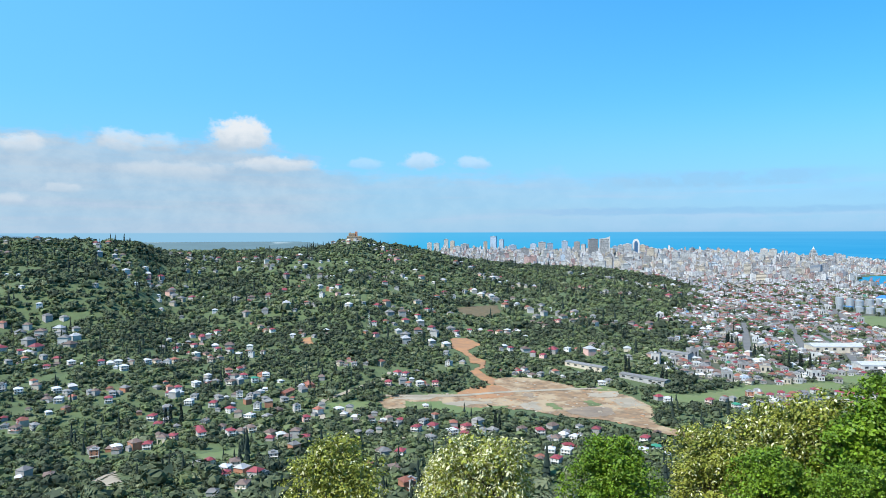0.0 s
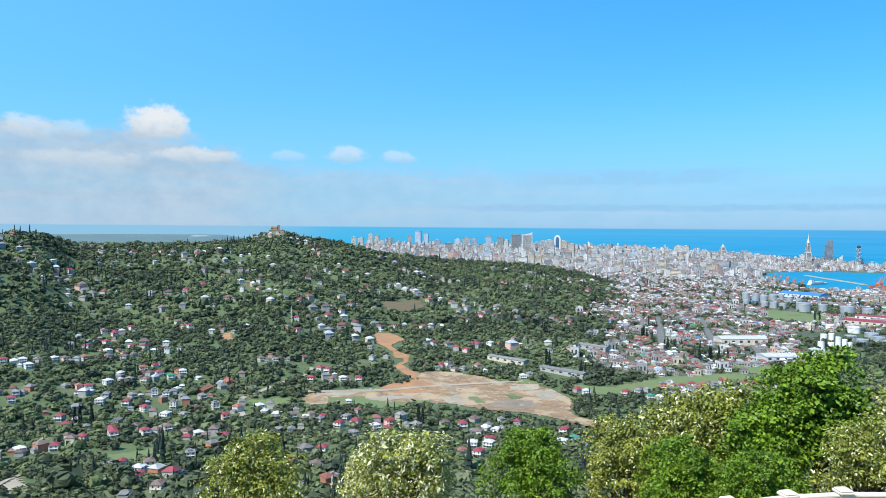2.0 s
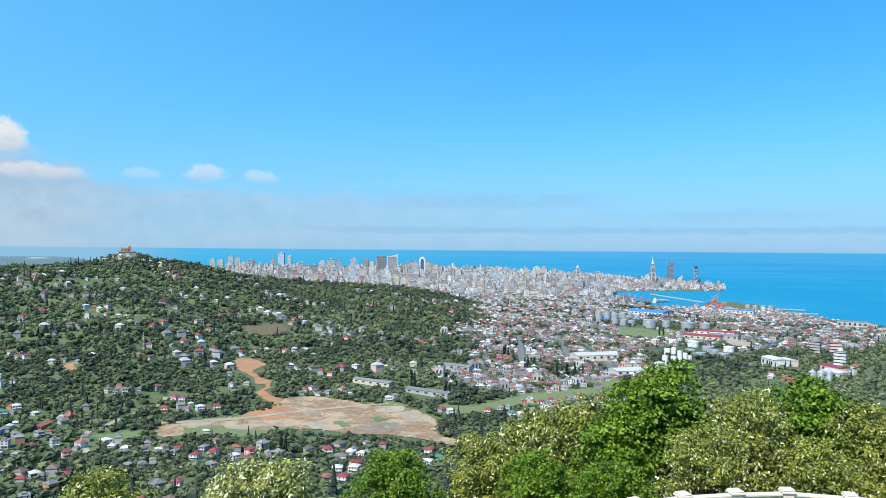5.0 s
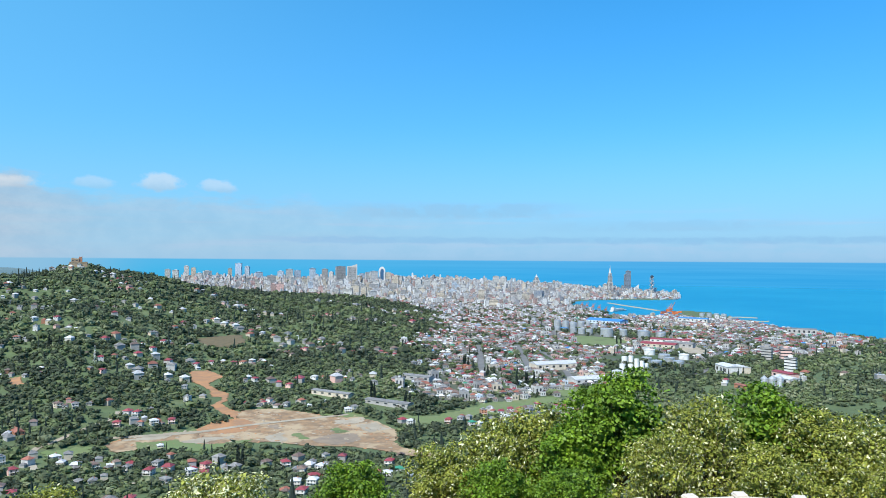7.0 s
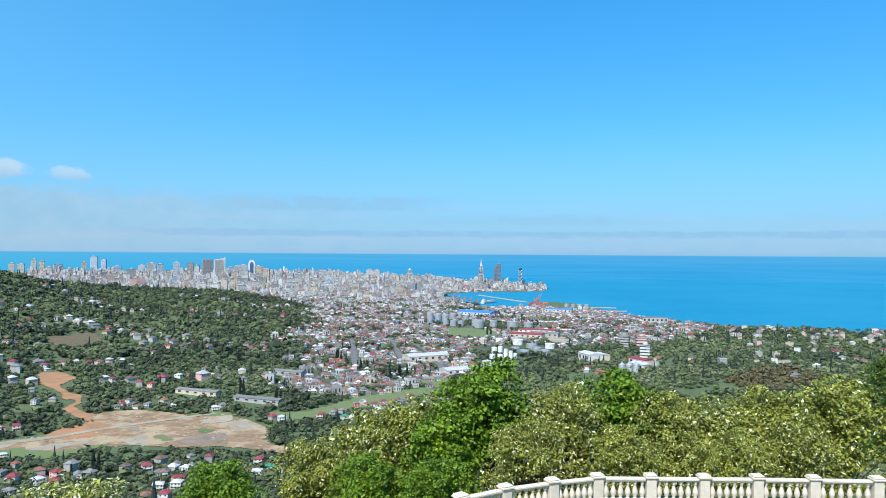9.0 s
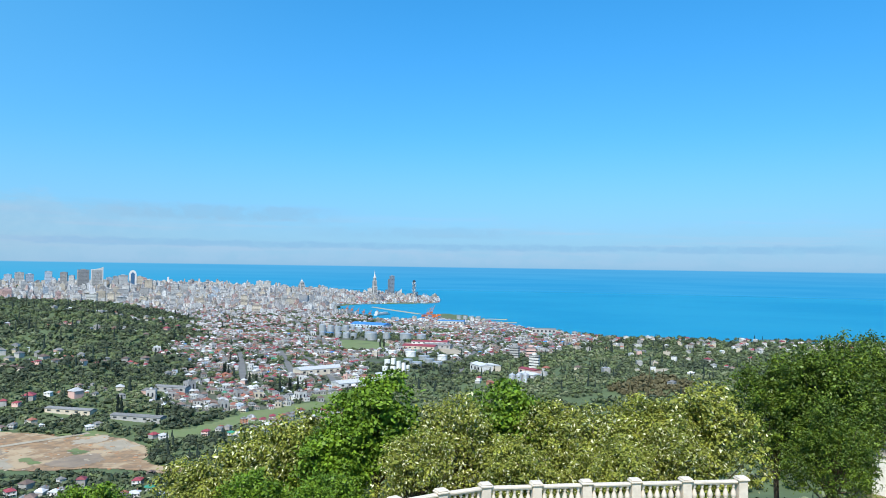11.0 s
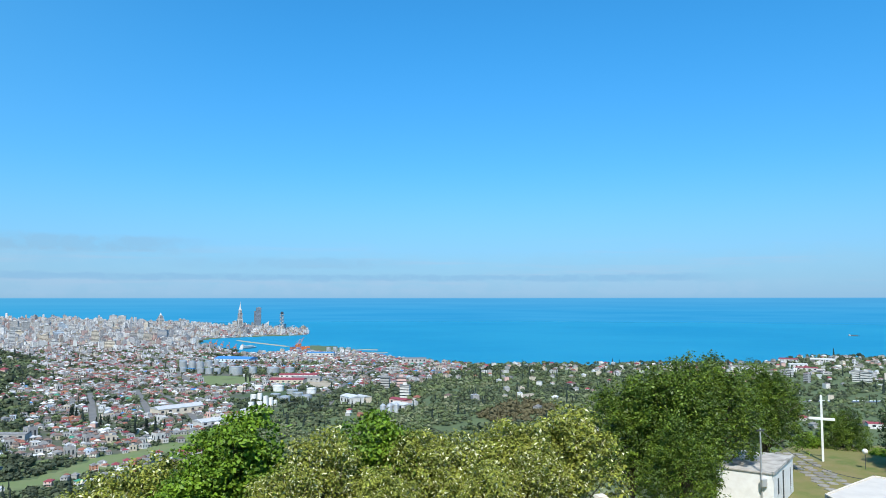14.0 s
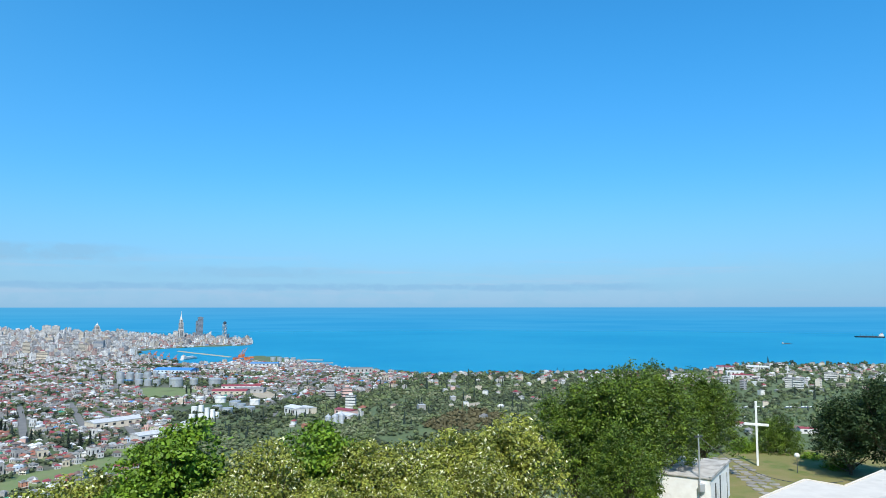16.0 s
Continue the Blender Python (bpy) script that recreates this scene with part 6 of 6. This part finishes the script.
def hut():
    """A whitewashed flat-roofed hut with a door and two slots."""
    A, B = Vector((38.5, 44.1)), Vector((33.5, 40.1))
    d = B - A
    top = thing("hut", pose(A.x, A.y, 136.3, 0, 0, math.degrees(math.atan2(d.y, d.x))), "whitewashed flat-roofed hut with narrow dark openings", "hut")
    L, W, H = d.length, 3.6, 2.38
    part("wall", boxed((0, -W, -0.8), (L, 0, H), 0.02), WHITEWASH, top)
    roof = box(boxed((-0.08, -W - 0.08, H), (L + 0.08, 0.08, H + 0.12), 0.02), (-0.08, -0.10, H + 0.12), (L + 0.08, 0.08, H + 0.2))
    part("roof", roof, ROOFGREY, top, "flat stained concrete roof")
    part("door", boxed((L * 0.52, 0.0, 0.0), (L * 0.52 + 0.28, 0.03, H - 0.25)), DARKPAINT, top, "narrow dark doorway")
    part("window", boxed((L * 0.76, 0.0, 0.9), (L * 0.76 + 0.3, 0.03, 1.9)), DARKPAINT, top, "dark slot window")
    part("door", boxed((L * 0.15, 0.0, 0.0), (L * 0.15 + 0.10, 0.02, H - 0.5)), DARKPAINT, top, "thin dark joint")
    return top


hut()


def cross():
    top = thing("cross", pose(47.94, 51.41, 136.3, 0, 0, -49), "tall white wooden cross standing on the lawn", "cross")
    part("post", boxed((-0.085, -0.085, -0.5), (0.085, 0.085, 5.55), 0.02), WHITEWASH, top)
    part("arm", boxed((-1.0, -0.08, 3.44), (1.0, 0.08, 3.65), 0.02), WHITEWASH, top)


cross()


def roof_terrace():
    """A pale flat roof with a raised edge, seen from above."""
    bm = bmesh.new()
    ring = [(24.6, 22.0), (26.3, 28.1), (31.4, 30.3), (32.1, 28.5), (37.2, 30.5), (44.0, 24.0), (36.0, 10.0)]
    low, high = [bm.verts.new((x, y, 136.0)) for x, y in ring], [bm.verts.new((x, y, 141.0)) for x, y in ring]
    bm.faces.new(high[::-1])
    for k in range(len(ring)):
        bm.faces.new((low[k], low[(k + 1) % len(ring)], high[(k + 1) % len(ring)], high[k]))
    top = thing("terrace", (0, 0, 0), "pale flat roof terrace of a lower building", "terrace")
    part("slab", bm, PAVING, top)
    for k in (0, 1, 2, 3):
        p, q = Vector((*ring[k], 0)), Vector((*ring[k + 1], 0))
        d = q - p
        part("kerb", boxed((0, -0.12, -0.2), (d.length, 0.0, 0.05), 0.01), STONE, top, at=pose(p.x, p.y, 141.0, 0, 0, math.degrees(math.atan2(d.y, d.x))))


roof_terrace()


def pole_and_wire():
    top = thing("utility_pole", (33.0, 40.6, 136.3), "thin grey utility pole with a sagging cable", "utility pole")
    part("pole", rod(bmesh.new(), (0, 0, -0.5), (0, 0, 5.3), 0.07, 0.05), STEEL, top)
    part("meter_box", boxed((-0.2, -0.3, 1.6), (0.2, -0.06, 2.1), 0.02), STEEL, top)
    part("insulator", boxed((-0.3, -0.05, 5.1), (0.3, 0.05, 5.2)), DARKPAINT, top)
    bm, a, b = bmesh.new(), Vector((0, 0, 5.2)), Vector((-0.8, -12.0, 4.9))
    last = a
    for k in range(1, 17):
        u = k / 16
        p = a.lerp(b, u) - Vector((0, 0, 1.1 * 4 * u * (1 - u)))
        rod(bm, last, p, 0.018, steps=5)
        last = p
    part("cable", bm, CABLE, top)


pole_and_wire()


def garden_lamp():
    top = thing("garden_lamp", (49.0, 48.1, 136.3), "white globe lamp on a thin post", "garden lamp")
    part("post", rod(bmesh.new(), (0, 0, -0.3), (0, 0, 1.25), 0.025), DARKPAINT, top)
    part("globe", bmesh_sphere(0.22, (0, 0, 1.42)), TANKWHITE, top, smooth=True)


def bmesh_sphere(r, c):
    bm = bmesh.new()
    bmesh.ops.create_uvsphere(bm, u_segments=16, v_segments=10, radius=r, matrix=Matrix.Translation(c))
    return bm


garden_lamp()

# ---- trees round the viewpoint ----


def leafy(seed, radius, height, base, clumps, per, leaf, mats, blossom=0, gap=0.0, spread=0.36, droop=0.0, flat=0.8):
    """Trunk and limbs, leaves in clumps at their ends, and hanging blossom: three meshes."""
    g = np.random.RandomState(seed)
    u = g.normal(size=(clumps, 3))
    u /= np.linalg.norm(u, axis=1)[:, None]
    u[:, 2] = np.where(u[:, 2] < -0.55, -u[:, 2], u[:, 2])
    lump = 0.76 + 0.46 * waves(u[:, 0] * 10 + seed, u[:, 1] * 10 + u[:, 2] * 7, 8, seed + 1) + 0.22 * (g.rand(clumps) < 0.10) * (u[:, 2] > 0.1)
    depth = np.where(g.rand(clumps) < 0.75, g.uniform(0.78, 1.0, clumps), g.uniform(0.35, 0.78, clumps))
    half = (height - base) / 2
    if height > 8.5:
        lump = lump * (1.12 - 0.34 * np.clip(u[:, 2], -0.2, 1)) + 0.10 * (g.rand(clumps) < 0.12)
    lump = np.minimum(lump, 1.06 - 0.16 * np.clip(u[:, 2], 0, 1))
    C = u * (lump * depth)[:, None] * np.array([radius, radius, half]) + np.array([0, 0, base + half])
    keep = g.rand(clumps) > gap
    C = C[keep]
    n = len(C)
    # limbs
    bm = bmesh.new()
    tall = base + half * 0.9
    rod(bm, (0, 0, -3.0), (0.1 * g.normal(), 0.1 * g.normal(), tall * 0.6), radius * 0.055, radius * 0.04)
    rod(bm, (0, 0, tall * 0.58), (0.2 * g.normal(), 0.2 * g.normal(), tall), radius * 0.04, radius * 0.02)
    for k in g.choice(n, min(n, 60), replace=False):
        z = g.uniform(0.35, 0.95) * tall
        mid = Vector((C[k, 0] * 0.45, C[k, 1] * 0.45, z + (C[k, 2] - z) * 0.35))
        rod(bm, (0, 0, z), mid, radius * 0.018, radius * 0.012, 5)
        rod(bm, mid, C[k], radius * 0.012, radius * 0.003, 5)
    trunk = bpy.data.meshes.new("trunk")
    bm.to_mesh(trunk)
    bm.free()
    trunk.materials.append(BARK)

    def cards(count, size, long, hang):
        P = np.repeat(C, count, 0)
        off = g.normal(size=(n * count, 3))
        P = P + off * spread * np.array([1, 1, flat])
        # leaves lie on the outside of their clump and turn to the light
        nrm = off / np.linalg.norm(off, axis=1)[:, None] * 0.7 + np.array([0, 0, 0.55]) + g.normal(size=P.shape) * 0.42
        nrm /= np.linalg.norm(nrm, axis=1)[:, None]
        d = g.normal(size=P.shape) - np.array([0, 0, hang * 2.0])
        d -= nrm * (d * nrm).sum(1)[:, None]
        d /= np.linalg.norm(d, axis=1)[:, None] + 1e-9
        o = np.cross(nrm, d)
        s = size * np.exp(g.normal(0, 0.3, len(P)))[:, None]
        q = np.stack([P - o * s * 0.1, P + d * s * long * 0.45 + o * s * 0.5, P + d * s * long, P + d * s * long * 0.45 - o * s * 0.5], 1)
        return q.reshape(-1, 3), np.arange(len(P) * 4).reshape(-1, 4)

    V, F = cards(per, leaf, 1.5, droop)
    crown = mesh_from("crown", V, F, [mats])
    flowers = None
    if blossom:
        V, F = cards(blossom, 0.072, 2.4, 0.9)
        flowers = mesh_from("blossom", V, F, [BLOSSOM])
    return trunk, crown, flowers


TREE_KINDS = {
    "locust": (leafy(1, 2.7, 7.0, 0.6, 680, 32, 0.08, LOCUST, 2, 0.10, 0.16, 0.35, 0.7), "yellow-green flowering locust tree with white blossom clusters"),
    "locust_airy": (leafy(2, 2.5, 7.4, 0.8, 540, 32, 0.08, LOCUST, 4, 0.12, 0.17, 0.35, 0.7), "airy flowering locust tree with many white blossom clusters"),
    "white_locust": (leafy(3, 2.6, 6.0, 0.5, 520, 24, 0.085, LOCUST, 10, 0.12, 0.17, 0.35, 0.7), "locust tree thick with white blossom"),
    "maple": (leafy(4, 2.6, 7.6, 0.8, 420, 38, 0.115, BROAD, 0, 0.1, 0.24, 0.1, 0.35), "bright green broad-leaved tree with layered foliage"),
    "bush": (leafy(5, 2.4, 5.2, 0.0, 760, 26, 0.08, BROAD, 0, 0.0, 0.15, 0.0, 0.7), "dense rounded fresh-green bushy tree"),
    "beech": (leafy(6, 3.6, 11.0, 0.2, 1500, 30, 0.088, BEECH, 0, 0.03, 0.17, 0.0, 0.7), "tall dense dark green beech-like tree"),
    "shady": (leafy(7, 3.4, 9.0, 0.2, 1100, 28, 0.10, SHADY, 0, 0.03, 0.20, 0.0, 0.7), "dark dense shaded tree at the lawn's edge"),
}
first_tree = {}


def plant(kind, az, d, top_el, size=1.0, turn=0.0):
    """A tree at a bearing and a distance, its head at the height seen from the terrace."""
    (trunk, crown, flowers), words = TREE_KINDS[kind]
    tall = max(v.co.z for v in crown.vertices) if kind not in TALL else TALL[kind]
    TALL[kind] = tall
    x, y = d * math.sin(radians(az)), d * math.cos(radians(az))
    z = EYE_Z + d * math.tan(radians(top_el + (0.8 if kind == "beech" else 0.5))) - tall * size
    m = pose(x, y, z, 0, 0, turn) @ Matrix.Diagonal((size, size, size, 1))
    if kind in first_tree:
        ob = copy_thing(first_tree[kind], pose(x, y, z, 0, 0, turn))
        ob.scale = (size, size, size)
        return ob
    top = thing("tree", m, words, "tree", "trees round the viewpoint")
    part("trunk", trunk, BARK, top)
    part("crown", crown, None, top)
    if flowers:
        part("blossom", flowers, BLOSSOM, top)
    first_tree[kind] = top
    return top


TALL = {}
for row in (
        ("locust", -41.6, 33, -15.6, 0.95, 0), ("white_locust", -29.8, 32, -15.6, 0.95, 40), ("white_locust", -32.5, 34, -17.0, 0.7, 140), ("bush", -20.0, 33, -15.6, 0.95, 0),
        ("locust", -12.6, 36, -14.2, 0.95, 60), ("locust_airy", -9.2, 37, -12.4, 1.05, 10), ("locust", -5.6, 38, -11.2, 1.1, 100), ("maple", -2.8, 36, -12.5, 0.85, 30),
        ("maple", 0.6, 38, -8.3, 1.1, 80), ("maple", -1.2, 37, -10.0, 0.9, 200), ("locust_airy", 6.8, 37, -9.8, 1.15, 200), ("maple", 10.6, 40, -9.0, 1.1, 150),
        ("locust", 14.0, 39, -10.2, 1.0, 300), ("locust_airy", 17.4, 39, -10.4, 1.0, 20), ("locust", 21.0, 40, -9.4, 1.1, 230), ("locust", 25.2, 41, -8.2, 1.25, 110),
        ("locust_airy", 23.2, 38, -11.0, 0.9, 310), ("beech", 30.3, 50, -6.0, 0.95, 0), ("beech", 33.5, 50, -4.5, 1.0, 70), ("beech", 35.9, 55, -4.5, 1.0, 140),
        ("beech", 39.3, 65, -5.0, 0.95, 220), ("beech", 33.6, 46, -9.0, 0.75, 300), ("beech", 44.3, 78, -8.0, 0.7, 30), ("bush", 42.2, 77, -9.6, 0.8, 10),
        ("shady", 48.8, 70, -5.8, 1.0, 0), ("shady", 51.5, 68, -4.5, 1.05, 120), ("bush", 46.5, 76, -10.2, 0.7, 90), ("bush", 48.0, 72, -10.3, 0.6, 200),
        ("locust", 11.5, 34, -13.0, 0.8, 20), ("locust", 19.0, 35, -12.5, 0.85, 170), ("locust_airy", 3.6, 34, -12.5, 0.85, 250), ("bush", -8.5, 33, -15.5, 0.9, 50), ("bush", -3.4, 32, -15.8, 0.8, 150)):
    plant(*row)


# worn flagstones across the lawn
def flag_path():
    g = random.Random(8)
    top = thing("garden_path", (42.0, 43.0, 136.3), "worn grey flagstone path across the lawn", "path", kind="structure")
    shapes = []
    for k in range(6):
        bm = bmesh.new()
        n = g.randint(5, 7)
        ring = [bm.verts.new((0.52 * math.cos(2 * math.pi * i / n) * g.uniform(0.8, 1.1), 0.42 * math.sin(2 * math.pi * i / n) * g.uniform(0.8, 1.1), 0.05)) for i in range(n)]
        f = bm.faces.new(ring)
        e = bmesh.ops.extrude_face_region(bm, geom=[f])["geom"]
        bmesh.ops.translate(bm, verts=[v for v in e if isinstance(v, bmesh.types.BMVert)], vec=(0, 0, -0.14))
        bmesh.ops.recalc_face_normals(bm, faces=bm.faces)
        me = bpy.data.meshes.new("flagstone")
        bm.to_mesh(me)
        bm.free()
        me.materials.append(FLAG)
        shapes.append(me)
    for row in range(18):
        for lane in (-1.0, 0.0, 1.0):
            if g.random() < 0.12:
                continue
            x = -2.0 + row * 0.42 + lane * 0.75 + g.uniform(-0.1, 0.1)
            y = -4.5 + row * 0.95 - lane * 0.55 + g.uniform(-0.1, 0.1)
            z = float(land_z(42 + x, 43 + y)) - 136.3
            if z > -0.3:
                part("flagstone", g.choice(shapes), FLAG, top, at=pose(x, y, z, 0, 0, g.uniform(0, 360)))


FLAG = material("flagstone", (0.27, 0.25, 0.22), (0.20, 0.185, 0.165), 1.5, 0.9, bump=0.4, vary=0.3, spot=(0.16, 0.17, 0.10), spot_scale=1.2)
flag_path()


def cypress(m):
    top = thing("conifer", m, "slim dark green conifer at the town's edge", "tree", "dark conifers")
    g = np.random.RandomState(3)
    n = 420
    h = g.rand(n) ** 0.8
    r = 1.7 * (1 - h) ** 0.7 * g.uniform(0.6, 1.0, n)
    a = g.uniform(0, 6.28, n)
    P = np.stack([r * np.cos(a), r * np.sin(a), 0.8 + 13.0 * h], -1)
    tri = P[:, None, :] + g.normal(size=(n, 3, 3)) * np.array([0.34, 0.34, 0.6])
    part("crown", mesh_from("crown", tri.reshape(-1, 3), np.arange(n * 3).reshape(-1, 3), [LEAF[4]]), None, top)
    part("trunk", rod(bmesh.new(), (0, 0, -0.5), (0, 0, 12), 0.28, 0.05), BARK, top)
    return top


g = random.Random(21)
first = None
for x, y, n in ((-191, 995, 5), (-150, 920, 4), (-101, 869, 4), (-86, 872, 3), (-235, 716, 2), (-192, 703, 3), (-243, 725, 2), (-316, 924, 3), (-644, 744, 4), (-463, 344, 4), (-243, 442, 3), (20, 1350, 4)):
    for k in range(n):
        px, py, s = x + g.uniform(-9, 9), y + g.uniform(-9, 9), g.uniform(0.75, 1.15)
        m = pose(px, py, float(land_z(px, py)), 0, 0, g.uniform(0, 360))
        first = copy_thing(first, m) if first else cypress(m)
        first.scale = (s, s, s)


def earth_heaps():
    """Spoil heaps and clods strewn over the building site."""
    g = np.random.RandomState(31)
    bm = bmesh.new()
    bmesh.ops.create_icosphere(bm, subdivisions=2, radius=0.5)
    V = np.array([v.co for v in bm.verts])
    T = np.array([[v.index for v in f.verts] for f in bm.faces])
    bm.free()
    protos = [(V * (0.75 + 0.4 * g.rand(len(V), 1)) * np.array([1, 0.8, 0.5]), T) for _ in range(4)]
    x, y = g.uniform(-390, -155, 1500), g.uniform(495, 670, 1500)
    m = in_poly(x, y, SITE) & (g.rand(1500) < 0.45)
    x, y = x[m], y[m]
    n = len(x)
    V, F, owner = stamp(protos, np.stack([x, y, land_z(x, y) + 0.2], -1), g.uniform(1.0, 5.5, n), g.uniform(0, 6.28, n), g.randint(0, 4, n), g.uniform(0.6, 2.6, n))
    which = g.randint(0, 3, n)[owner]
    tagged(new("earth_heaps", mesh_from("earth_heaps", V, F, [EARTH, CLAY, GRAVEL], which, True)), "spoil heaps and clods of earth on the building site", "heaps", kind="stuff")


earth_heaps()
